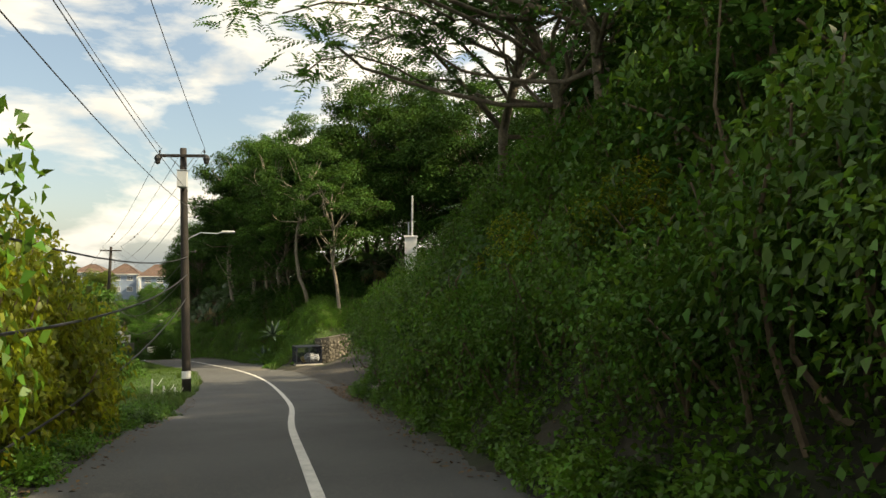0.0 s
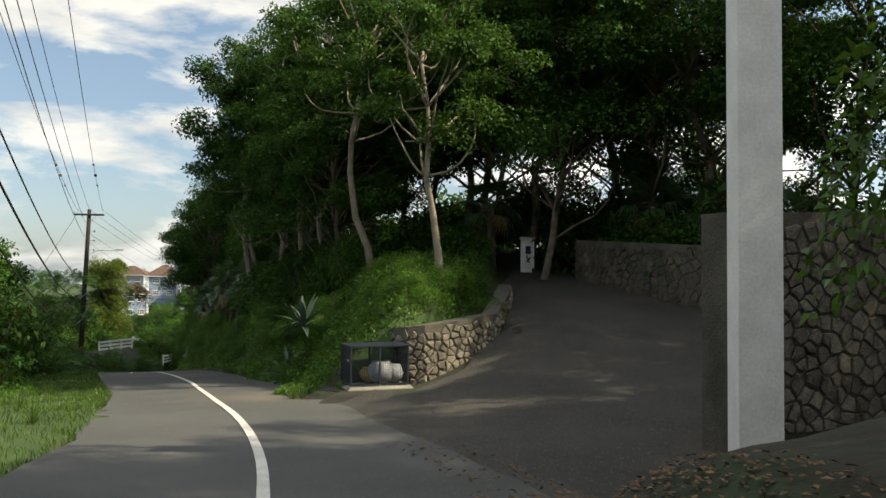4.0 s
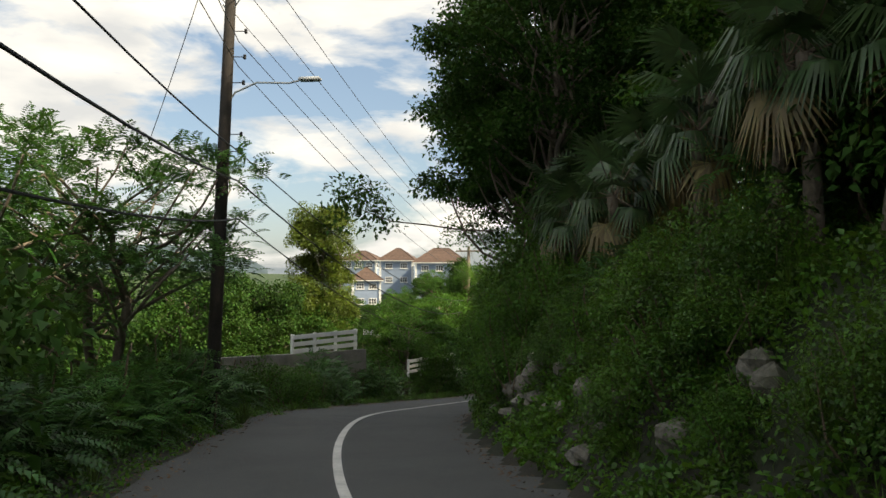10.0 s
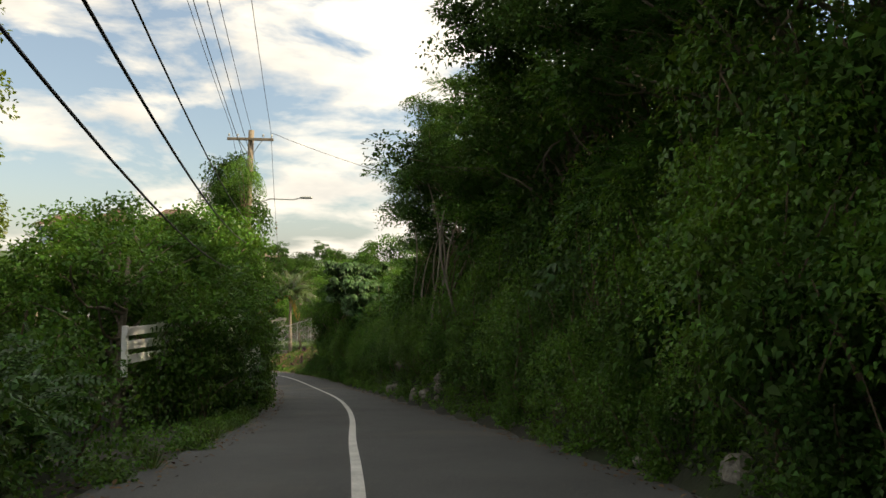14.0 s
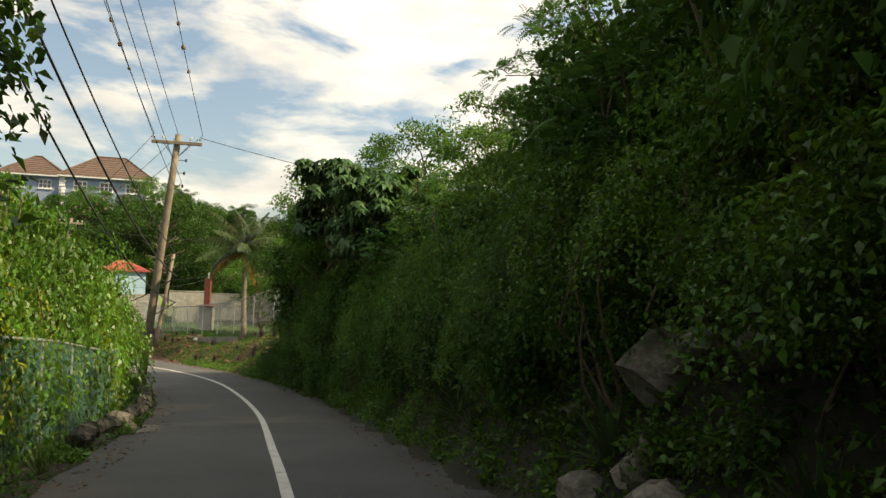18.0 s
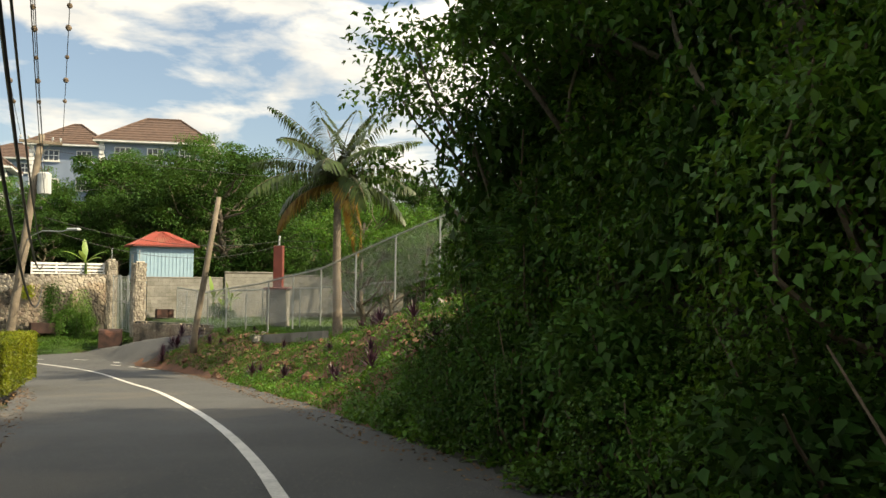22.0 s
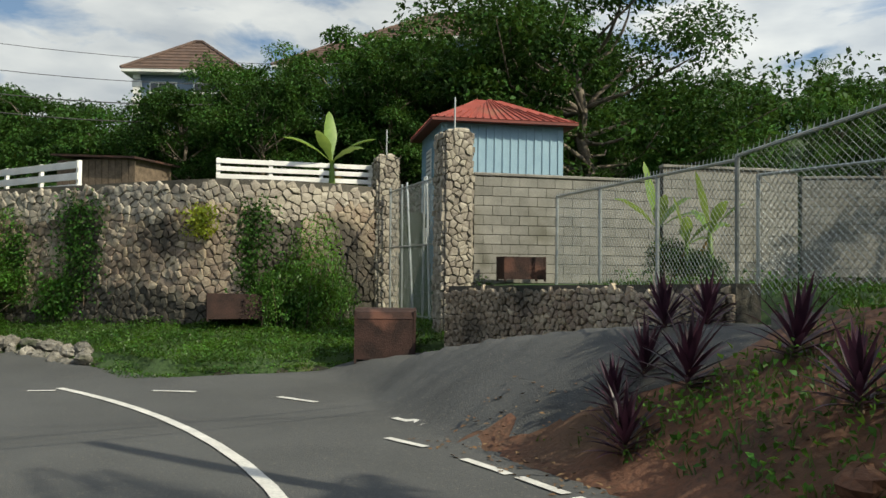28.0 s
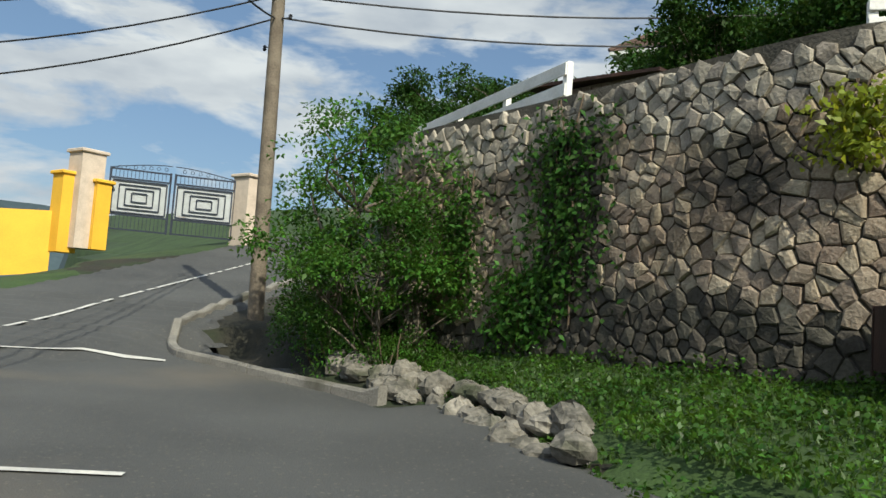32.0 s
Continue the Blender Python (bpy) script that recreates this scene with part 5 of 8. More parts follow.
row(["far"], 150, 190, 5, -18, -12, 0.9, 1.2)
put("banana", -62.6, 188.9, 1.0, -13.5, 0.4)
put("sisal", -58.6, 185.2, 0.9)
put("mid", -62.35, 187.0, 0.5, None, None, 0.1, 1.25)
for x_, y_, z_, k_ in ((-61.9, 187.7, 0.75, "small"), (-62.7, 186.6, 0.7, "small"), (-62.2, 187.2, 0.9, "vine")):
    put(k_, x_, y_, z_, None, None, 0.05, 1.6)
for x_, y_, z_ in ((-71.4, 185.0, 0.9), (-72.6, 185.0, 1.0), (-70.6, 185.1, 0.7), (-73.6, 185.4, 0.9)):
    put("small", x_, y_, z_, None, None, 0.1, 1.15)
put("dome", -71.9, 185.1, 0.6, None, 0.5)
put("dome", -70.9, 185.0, 0.42, None, 2.5)
for k in range(16):
    put(prng.choice(["weed", "tuft"]), prng.uniform(-8.1, -6.5), prng.uniform(43.9, 47.0), prng.uniform(0.45, 0.8))
# vines up the pole
for k in range(22):
    put(("mid", "vine", "mid", "small")[k % 4], -37.7 + prng.uniform(-0.9, 0.5), 125.0 + prng.uniform(-1.3, 1.0), 1.3 - 0.025 * k, -12.8 + (k % 11) * 0.92, None, 0.15, 1.3)
for s_ in (117.5, 121.5):
    x_, y_ = place(s_, -6.2)
    put("dome", x_, y_, 0.95)
for k in range(5):
    x_, y_ = place(151.5 + k * 1.3, 4.6 + 0.5 * (k % 2))
    put("dome" if k % 2 == 0 else "vine", x_, y_, 0.75 if k % 2 == 0 else 1.15, None, None, 0.1, 1.1)
for s_ in (151.2, 152.6):
    x_, y_ = place(s_, -4.0)
    put("lime", x_, y_, 1.2, None, None, 0.1, 2.0)
for s_, d_, z_ in ((82.0, -6.3, 1.2), (84.2, -7.2, 1.3), (80.5, -8.5, 1.3)):
    x_, y_ = place(s_, d_)
    put("poinciana", x_, y_, z_)
for s_, d_, z_ in ((124.3, -5.4, 1.1), (127.0, -5.3, 1.0)):
    x_, y_ = place(s_, d_)
    put("dome", x_, y_, z_)
for k in range(18):
    put(("hillside", "mid", "hillside")[k % 3], -86 + k * 1.45, 195.5 + prng.uniform(0, 2.5), prng.uniform(0.7, 0.85) * (1.9 if k % 3 == 1 else 1.0))
for x_, y_, z_ in ((-53.0, 177.6, 0.95), (-52.5, 178.0, 1.05), (-53.0, 178.7, 0.9), (-51.6, 177.9, 1.0), (-52.9, 179.6, 0.95), (-52.5, 180.3, 1.0), (-51.2, 176.6, 0.9), (-53.2, 178.2, 0.8)):
    put("cordyline", x_, y_, z_, None, None, 0.1, 1.0, 0.0)
# wooded slope behind the second junction
for k in range(46):
    u_ = k / 45
    x_ = -88 + 66 * u_ + prng.uniform(-2, 2)
    y_ = float(np.interp(x_, (-88, -60, -45, -22), (203, 201, 192, 178))) + prng.uniform(0, 9) + 2 * (k % 2)
    put(prng.choice(["hillside", "hillside", "mid"] if x_ < -60 else ["hillside", "mid"]) if k % 3 else "far", x_, y_, prng.uniform(0.6, 0.78) if x_ < -60 else prng.uniform(0.4, 0.6))
for k in range(96):
    x_ = -64 + 44 * (k % 16) / 15 + prng.uniform(-1.2, 1.2)
    put(("mid", "hillside", "mid")[k % 3], x_, float(np.interp(x_, (-64, -45, -22), (203, 196, 184))) + 5.5 * (k // 16) + prng.uniform(-1, 1), prng.uniform(0.45, 0.55) if k % 3 == 1 else prng.uniform(1.5, 2.0))
for x_, y_ in ((-84, 199), (-80, 197.5), (-87, 201), (-77, 196), (-90, 199)):
    put("hillside", x_, y_, 1.0)
for x_, y_ in ((-71, 193), (-67, 192), (-75, 192), (-64, 195)):
    put("hillside", x_, y_, 0.62)

for x_, y_, z_ in ((-53.6, 186.2, 0.42), (-53.0, 186.3, 0.38)):
    put("mid", x_, y_, z_, -15.42, None, 0.1, 1.3)
# broad-leaved clump before the block wall, and growth hanging over the curved wall
for x_, y_, z_, f_ in ((-53.9, 186.6, 0.75, 1.25), (-53.3, 186.1, 0.6, 1.1), (-52.9, 186.5, 0.7, 1.2)):
    put("banana", x_, y_, z_, -15.42, None, 0.1, f_, label="tall green broad-leaved clump before the block wall")
for x_, y_, z_ in ((-4.75, 47.6, 0.75), (-4.3, 48.6, 0.8), (-4.1, 49.8, 0.85), (-4.0, 51.0, 0.85), (-5.3, 47.0, 0.5)):
    put("small", x_, y_, z_, None, None, 0.2, 1.0, 0.3)

# ---- leaf cover on the banks, grass, litter ----
def scatter(n, s0, s1, d0, d1, g, power=1.0):
    s, u = g.uniform(s0, s1, n), g.random(n) ** power
    x = np.empty(n); y = np.empty(n)
    px, py, rx, ry = (np.interp(s, LS, c) for c in (LINE[:, 0], LINE[:, 1], RIGHT[:, 0], RIGHT[:, 1]))
    el_, _, er_ = table(EDGE, s)
    d = np.where(d1 > 0, er_ + d0 + (d1 - d0) * u, el_ + d0 + (d1 - d0) * u)
    x, y = px + rx * d, py + ry * d
    return x, y


def cover(name, label, n, spans, leafm, leaf, g, high=0.10, blade=False):
    """A loose layer of leaves or blades over stretches of ground."""
    vs = []
    for s0, s1, d0, d1, share in spans:
        x, y = scatter(int(n * share), s0, s1, d0, d1, g, 1.35)
        clump = waves(x, y, 0.8) + waves(x, y, 0.33) * 0.7
        keep = clump > g.uniform(-1.6, 0.5, len(x))
        x, y = x[keep], y[keep]
        if s0 > 150:
            off = ~paved(x, y)
            x, y, clump, keep = x[off], y[off], clump[keep][off], np.ones(off.sum(), bool)
        z = ground(x, y)
        m = len(x)
        lift = g.random(m) ** 2 * high * (1 + np.clip(clump[keep], 0, 1))
        p = np.stack([x, y, z + (0 if blade else lift)], 1)
        if blade:
            way = unit(spread(m, g) * 0.45 + np.array((0, 0, 1.0)))
            face = unit(g.normal(size=(m, 3)) * np.array((1, 1, 0.1)))
            vs.append(leaves(p, way, face, leaf * g.uniform(0.5, 1.3, m), 0.018, 0.3))
        else:
            way = unit(spread(m, g) + np.array((0, 0, 0.25)))
            face = unit(spread(m, g) * 0.7 + np.array((0, 0, 1.0)))
            sz = leaf * g.uniform(0.55, 1.3, m)
            vs.append(leaves(p, way, face, sz, sz * 0.65))
    ob = link(name, *merge(vs), leafm)
    return tagged(ob, label, "ground cover", kind="stuff")


cg = np.random.default_rng(77)
cover("creeper_cover", "layer of green creeper leaves over the bank", 420000, ((2, 27, 0.1, 3.2, 0.22), (44, 76, 0.1, 5.0, 0.34), (74, 159, 0.1, 2.6, 0.44)), L["broad"], 0.08, cg, 0.25)
cover("weed_cover", "low green weeds along the verges", 60000, ((-6, 24, -0.1, -2.5, 0.18), (24, 66, -2.2, -6.0, 0.25), (66, 152, -0.15, -2.6, 0.37), (154, 188, 0.15, 6.0, 0.9)), L["small"], 0.07, cg, 0.16)
cover("verge_grass", "short green grass on the verges", 60000, ((18, 66, -0.1, -4.0, 0.55), (44, 80, 0.6, 5.0, 0.5), (154, 186, 0.2, 6.0, 0.45)), L["blade"], 0.14, cg, 0, True)


def lawn_cover(name, label, n, x0, x1, y0, y1, leafm, leaf, blade, test):
    x, y = cg.uniform(x0, x1, n), cg.uniform(y0, y1, n)
    keep = test(x, y) & (waves(x, y, 0.7) > cg.uniform(-1.8, 0.6, n))
    x, y = x[keep], y[keep]
    m = len(x)
    p = np.stack([x, y, ground(x, y)], 1)
    if blade:
        v = leaves(p, unit(spread(m, cg) * 0.5 + np.array((0, 0, 1.0))), unit(cg.normal(size=(m, 3))), leaf * cg.uniform(0.5, 1.3, m), 0.016, 0.3)
    else:
        p[:, 2] += cg.random(m) ** 2 * (0.10 + np.clip(waves(x, y, 0.55), 0, 1) * 3 * leaf)
        sz = leaf * cg.uniform(0.6, 1.3, m)
        v = leaves(p, spread(m, cg) + np.array((0, 0, 0.3)), spread(m, cg) * 0.6 + np.array((0, 0, 1.0)), sz, sz * 0.7)
    return tagged(link(name, *v, leafm), label, "ground cover", kind="stuff")


def on_lawn(x, y):
    return (y > np.interp(x, LAWN_X, LAWN_Y) - 0.05) & (y < np.interp(x, (-72, -64.4, -62.6, -61.4, -58), (186.0, 186.1, 187.3, 189.6, 188)))


lawn_cover("mound_weeds", "thick green weeds over the mound behind the stone wall", 80000, -12, -2.6, 43.4, 58, L["broad"], 0.085, False, lambda x, y: (x < np.interp(y, WALL_Y, WALL_X) - 0.1) & (nearest(x, y)[1] > 2.6))
lawn_cover("mound_grass", "long green grass over the mound", 26000, -12, -2.6, 45.5, 58, L["blade"], 0.28, True, lambda x, y: (x < np.interp(y, WALL_Y, WALL_X)) & (nearest(x, y)[1] > 3.0))
lawn_cover("lawn_grass", "short green lawn in front of the stone wall", 70000, -72, -57.3, 181.5, 189, L["blade"], 0.075, True, on_lawn)
lawn_cover("lawn_weeds", "small leafy weeds in the lawn", 84000, -72, -57.3, 181.5, 189, L["broad"], 0.06, False, on_lawn)
lawn_cover("terrace_grass", "short green grass behind the fence", 22000, -55, -36, 176, 190, L["blade"], 0.12, True, lambda x, y: (y - 181.05) * 0.72 + (x + 52.2) * 0.69 > 0.3)
# fallen leaves along the edges
lx, ly = [], []
for s0, s1, a, b, n_ in ((8, 36, -0.5, 1.0, 1600), (24, 32, -0.5, 1.3, 2600), (60, 154, -0.45, 0.5, 2600), (154, 186, -0.5, 1.0, 2200)):
    a_, b_ = scatter(n_, s0, s1, a, b, cg)
    lx.append(a_); ly.append(b_)
for s0, s1, a, b, n_ in ((4, 30, 0.3, -0.5, 500), (62, 152, 0.35, -0.5, 2000), (154, 176, 0.3, -0.8, 900)):
    a_, b_ = scatter(n_, s0, s1, a, b, cg)
    lx.append(a_); ly.append(b_)
lx, ly = np.concatenate(lx), np.concatenate(ly)
ls_, ld_, lz_ = nearest(lx, ly)
on_ = (ly > 165) & paved(lx, ly)
lz_ = np.maximum(np.where(on_, paving(lx, ly)[0], ground(lx, ly)) + 0.01, np.where(np.abs(ld_) < 3.2, lz_ + 0.008, -99))
m_ = len(lx)
tagged(link("fallen_leaves", *leaves(np.stack([lx, ly, lz_], 1), unit(spread(m_, cg) * np.array((1, 1, 0.15))), unit(spread(m_, cg) * 0.35 + np.array((0, 0, 1.0))), 0.075 * cg.uniform(0.5, 1.3, m_), 0.045, 0.05), M["litter"]),
       "brown fallen leaves along the road's edges", "leaf litter", kind="stuff")

# ---- sea and far hills ----
tagged(link("water", [(-30000, 3600, -106), (30000, 3600, -106), (30000, 40000, -106), (-30000, 40000, -106)], [(0, 1, 2, 3)], M["water"]), "pale blue sea to the horizon", "sea", kind="structure")


def ridge(name, bearing0, bearing1, dist, h, seed, n=90):
    """A far hill: a strip with an uneven crest and a sloping foot."""
    g = np.random.default_rng(seed)
    v = []
    ph = g.uniform(0, 6, 4)
    for k in range(n):
        u = k / (n - 1)
        b = radians(bearing0 + (bearing1 - bearing0) * u)
        crest = h * (math.sin(math.pi * u) ** 0.6) * (0.75 + 0.18 * math.sin(7 * u + ph[0]) + 0.07 * math.sin(19 * u + ph[1]) + 0.03 * math.sin(53 * u + ph[2]))
        for r, z in ((dist * 0.82, -112), (dist * 0.9, -112 + (crest + 112) * 0.35), (dist, crest), (dist * 1.15, -112)):
            v.append((-math.sin(b) * r, math.cos(b) * r + 100, z))
    f = [(4 * k + j, 4 * k + 4 + j, 4 * k + 5 + j, 4 * k + 1 + j) for k in range(n - 1) for j in range(3)]
    return tagged(link(name, v, f, M["hill"], smooth=True), "far wooded hills with haze put into their colour", "hill", kind="structure")


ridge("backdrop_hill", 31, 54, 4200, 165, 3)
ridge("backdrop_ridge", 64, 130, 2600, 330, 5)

# ---- poles, lamps, wires ----
def ball(geo, c, r, n=8, squash=1.0):
    geo.tube([(c[0], c[1], c[2] + r * squash * math.cos(a)) for a in (2.9, 2.3, 1.57, 0.84, 0.24)], [r * math.sin(a) for a in (2.9, 2.3, 1.57, 0.84, 0.24)], n)


def utility_pole(label, base, top, r, woodm, arm=None, lamp=None, drum=None, cutouts=False, painted=False, racks=()):
    """A timber pole with its crossarm, braces, insulators and lamp. arm: half length and turn of the crossarm; lamp: where its head is."""
    at = Vector(base)
    pole = thing("utility_pole", at, label, "pole", "roadside poles")
    t = Vector(top) - at
    mid = [t * k for k in (-0.06, 0.0, 0.25, 0.5, 0.75, 1.0)]
    Geo().tube(mid, [r * 1.15, r * 1.12, r * 1.05, r, r * 0.92, r * 0.82], 12).link("shaft", woodm, pole, smooth=True)
    if painted:
        Geo().tube([t * 0.0, t * 0.032], [r * 1.16, r * 1.14], 12).link("painted_base", M["white"], pole, "whitewashed foot")
    if arm:
        half, turn = arm
        u = Vector((math.cos(turn), math.sin(turn), 0))
        c = t * 0.965 + Vector((-u.y, u.x, 0)) * r * -1.1
        m = Matrix.Rotation(turn, 3, "Z")
        Geo().box(c, (half * 2, 0.09, 0.12), m, 0.012).link("crossarm", woodm, pole)
        for sg in (-1, 1):
            Geo().tube([c + u * sg * half * 0.5 + Vector((0, 0, -0.05)), t * 0.90], 0.016, 5).link("brace", M["steel"], pole)
            for k in ((0.92, 0.55) if not cutouts else (0.92,)):
                p = c + u * sg * half * k
                g = Geo()
                g.tube([p + Vector((0, 0, 0.05)), p + Vector((0, 0, 0.13))], 0.012, 5)
                g.tube([p + Vector((0, 0, z_)) for z_ in (0.12, 0.14, 0.17, 0.20, 0.23)], [0.03, 0.055, 0.035, 0.05, 0.02], 8)
                g.link("insulator", M["black"] if cutouts else M["grey"], pole)
            if cutouts:
                p = c + u * sg * half * 1.0 + Vector((0, 0, -0.10))
                g = Geo()
                ball(g, p, 0.15)
                ball(g, p + Vector((0, 0, -0.14)), 0.11)
                g.link("fuse_cutout", M["black"], pole, "black bulbous fuse cutout")
    if drum:
        z_, side_, boxy = drum
        u = Vector((math.cos(side_), math.sin(side_), 0))
        c = t * z_ + u * (r + 0.24)
        if boxy:
            Geo().box(c, (0.44, 0.36, 0.66), Matrix.Rotation(side_, 3, "Z"), 0.04).link("transformer_box", M["grey"], pole, "pale grey transformer box")
            Geo().box(c + Vector((0, 0, 0.35)), (0.47, 0.39, 0.03), Matrix.Rotation(side_, 3, "Z")).link("box_lid", M["steel"], pole)
        else:
            Geo().tube([c + Vector((0, 0, q)) for q in (-0.42, -0.40, 0.36, 0.42)], [0.22, 0.25, 0.25, 0.18], 14).link("transformer_drum", M["grey"], pole, "pale grey transformer drum")
            for k in (-0.1, 0.1):
                Geo().tube([c + Vector((k, 0, 0.40)), c + Vector((k * 1.6, 0, 0.66))], [0.03, 0.015], 6).link("bushing", M["palepole"], pole)
        Geo().box(t * z_ + u * r * 0.9, (0.2, 0.08, 0.4), Matrix.Rotation(side_, 3, "Z")).link("bracket", M["steel"], pole)
    if lamp:
        h = Vector(lamp) - at
        k = (h.z - 0.25) / t.z
        a = t * (k - 0.035)
        d = h - a
        Geo().tube([a, a + Vector((d.x * 0.12, d.y * 0.12, d.z * 0.55)), a + Vector((d.x * 0.4, d.y * 0.4, d.z * 0.92)), h - d * 0.18 + Vector((0, 0, 0.03)), h], 0.024, 7).link("lamp_arm", M["steel"], pole)
        q = d.copy(); q.z = 0; q.normalize()
        ang = math.atan2(q.y, q.x)
        Geo().box(h + q * 0.16, (0.52, 0.2, 0.10), Matrix.Rotation(ang, 3, "Z"), 0.035).link("lamp_head", M["grey"], pole, "grey street lamp head")
    for z_, side_ in racks:
        u = Vector((math.cos(side_), math.sin(side_), 0))
        c = t * z_ + u * (r + 0.05)
        g = Geo()
        g.tube([c - u * 0.06, c + u * 0.22], 0.012, 5)
        g.tube([c + u * 0.2 + Vector((0, 0, q)) for q in (-0.06, -0.03, 0.0, 0.03, 0.06)], [0.02, 0.045, 0.03, 0.045, 0.02], 8)
        g.link("rack_insulator", M["black"], pole)
    return pole


P1B, P1T = (-9.05, 34.5, -1.3), (-9.25, 34.5, 7.8)
P2B, P2T = (-29.75, 78.5, -5.6), (-29.3, 78.5, 4.62)
P3B, P3T = (-37.5, 125.2, -12.2), (-37.3, 125.1, -0.45)
P4B, P4T = (-42.15, 146.9, -14.4), (-41.15, 146.5, -5.4)
P5B, P5T = (-56.6, 171.6, -17.0), (-55.65, 172.1, -7.5)
P6B, P6T = (-76.1, 185.2, -16.5), (-76.2, 185.1, -7.8)
utility_pole("dark creosoted power pole with whitewashed foot and grey transformer box", P1B, P1T, 0.155, M["pole"], (0.95, 0.02), (-7.7, 34.85, 4.5), (0.86, -1.4, True), True, True, ((0.78, 0.4), (0.74, 0.4), (0.70, 0.4), (0.62, 0.4), (0.55, 0.4)))
utility_pole("dark creosoted power pole with a curved street lamp arm", P2B, P2T, 0.15, M["pole"], (0.95, 0.27), (-27.6, 78.9, 2.0), None, False, False, ((0.86, 0.3), (0.80, 0.3), (0.74, 0.3), (0.62, 0.3), (0.58, 0.3)))
utility_pole("wooden power pole overgrown with leafy vines", P3B, P3T, 0.15, M["palepole"], (1.0, 0.05), (-34.9, 124.6, -3.4))
utility_pole("leaning weathered wooden power pole beside the hedge", P4B, P4T, 0.135, M["palepole"], (0.85, 0.2), None, None, False, False, ((0.9, 0.2), (0.85, 0.2), (0.80, 0.2)))
utility_pole("leaning weathered power pole carrying a grey transformer drum", P5B, P5T, 0.15, M["palepole"], (0.75, 0.6), (-53.9, 171.2, -11.2), (0.80, 0.1, False), False, False, ((0.7, 0.2), (0.6, 0.2)))
utility_pole("weathered wooden telephone pole by the kerbed island", P6B, P6T, 0.15, M["palepole"], None, None, None, False, False, ((0.80, 0.3), (0.86, 3.3), (0.72, 0.3), (0.66, 3.3)))
lean = thing("leaning_pole", (-50.66, 175.25, -15.7), "pale bare wooden pole leaning beside the driveway", "pole")
Geo().tube([(0, 0, -0.4), (0.05, 0.02, 0.5), (0.42, 0.2, 3.3), (0.8, 0.38, 6.15)], [0.145, 0.135, 0.12, 0.10], 12).link("shaft", M["palepole"], lean, smooth=True)
stub = thing("stay_pole", (-57.6, 172.8, -17.0), "short weathered stay pole propping the power pole", "pole")
Geo().tube([(0, 0, -0.2), (0.55, 0.1, 3.0), (1.0, 0.3, 5.6)], [0.10, 0.09, 0.08], 9).link("shaft", M["palepole"], stub, smooth=True)


def wire(label, a, b, sag, r=0.011, n=22, knots=()):
    """One hanging cable between two places."""
    a, b = np.array(a, float), np.array(b, float)
    t = np.linspace(0, 1, n)
    p = a + (b - a) * t[:, None]
    p[:, 2] -= sag * 4 * t * (1 - t)
    top = thing("power_line", tuple(a), label, "cable", "overhead cables")
    Geo().tube(p - a, r, 5).link("cable", M["black"], top)
    for k in knots:
        q = a + (b - a) * k
        q[2] -= sag * 4 * k * (1 - k)
        g = Geo()
        ball(g, tuple(q - a), 0.045 + 0.04 * (k * 7 % 1), 6)
        g.link("air_plant", M["twig"], top, "small round plant growing on the cable")
    return top


def offs(p, dx, dz, dy=0.0):
    return (p[0] + dx, p[1] + dy, p[2] + dz)


HIGH = "thin black overhead power cable"
LOW = "thick black sagging telephone cable"
P0T, P7T = (3.0, -22.0, 11.5), (-86.0, 168.0, -9.0)
runs = [P0T, P1T, P2T, P3T, P4T, P5T]
for i in range(len(runs) - 1):
    a, b = runs[i], runs[i + 1]
    ln = math.dist(a, b)
    for k, dx in enumerate((-0.85, 0.0, 0.85) if i else (-0.9, 0.85)):
        wire(HIGH, offs(a, dx, 0.0 if dx else -0.02), offs(b, dx, 0.0 if dx else -0.02), ln * 0.012, 0.010, knots=((0.62, 0.68, 0.75) if i in (1, 3) and dx else (0.30, 0.37, 0.42, 0.5, 0.55, 0.63, 0.71, 0.8) if i == 4 else ()))
    for k, (dz, r_) in enumerate(((-1.7, 0.010), (-2.3, 0.010), (-4.3, 0.016), (-5.0, 0.022), (-5.9, 0.018))):
        wire(LOW if k > 1 else HIGH, offs(a, 0.2, dz), offs(b, 0.2, dz), ln * (0.014 + 0.006 * k), r_)
wire(HIGH, offs(P4T, 0.8, -0.1), (-22.0, 150.0, -7.6), 0.5, knots=(0.30, 0.31, 0.32))
wire(HIGH, offs(P3T, 0.9, -0.1), (-22.0, 128.0, -3.5), 0.6)
wire(HIGH, offs(P2T, -0.8, -0.2), offs(P2T, -9.0, -7.0, 6.0), 0.3)
for k, (dz, r_) in enumerate(((-0.4, 0.010), (-1.2, 0.012), (-1.9, 0.02), (-2.4, 0.02))):
    wire(LOW, offs(P6T, 0.0, dz), offs(P7T, 0.0, dz), 1.2 + 0.2 * k, r_)
    wire(LOW, offs(P6T, 0.1, dz), offs((-62.0, 205.0, -5.0), 0.0, -0.3 * k), 1.0 + 0.2 * k, r_)
    wire(LOW, offs(P5T, 0.1, dz - 1.6), offs(P6T, 0.0, dz), 0.8 + 0.2 * k, r_)
wire(HIGH, offs(P5T, 0.2, -3.2), (-49.0, 182.4, -11.1), 0.6)
wire(HIGH, offs(P5T, 0.2, -3.6), (-49.0, 182.4, -11.3), 0.9)
wire(HIGH, (-49.0, 182.4, -11.1), (-24.0, 176.0, -9.5), 0.6, 0.014)
wire(HIGH, (-49.0, 182.4, -11.4), (-24.0, 177.0, -10.3), 0.7, 0.014)
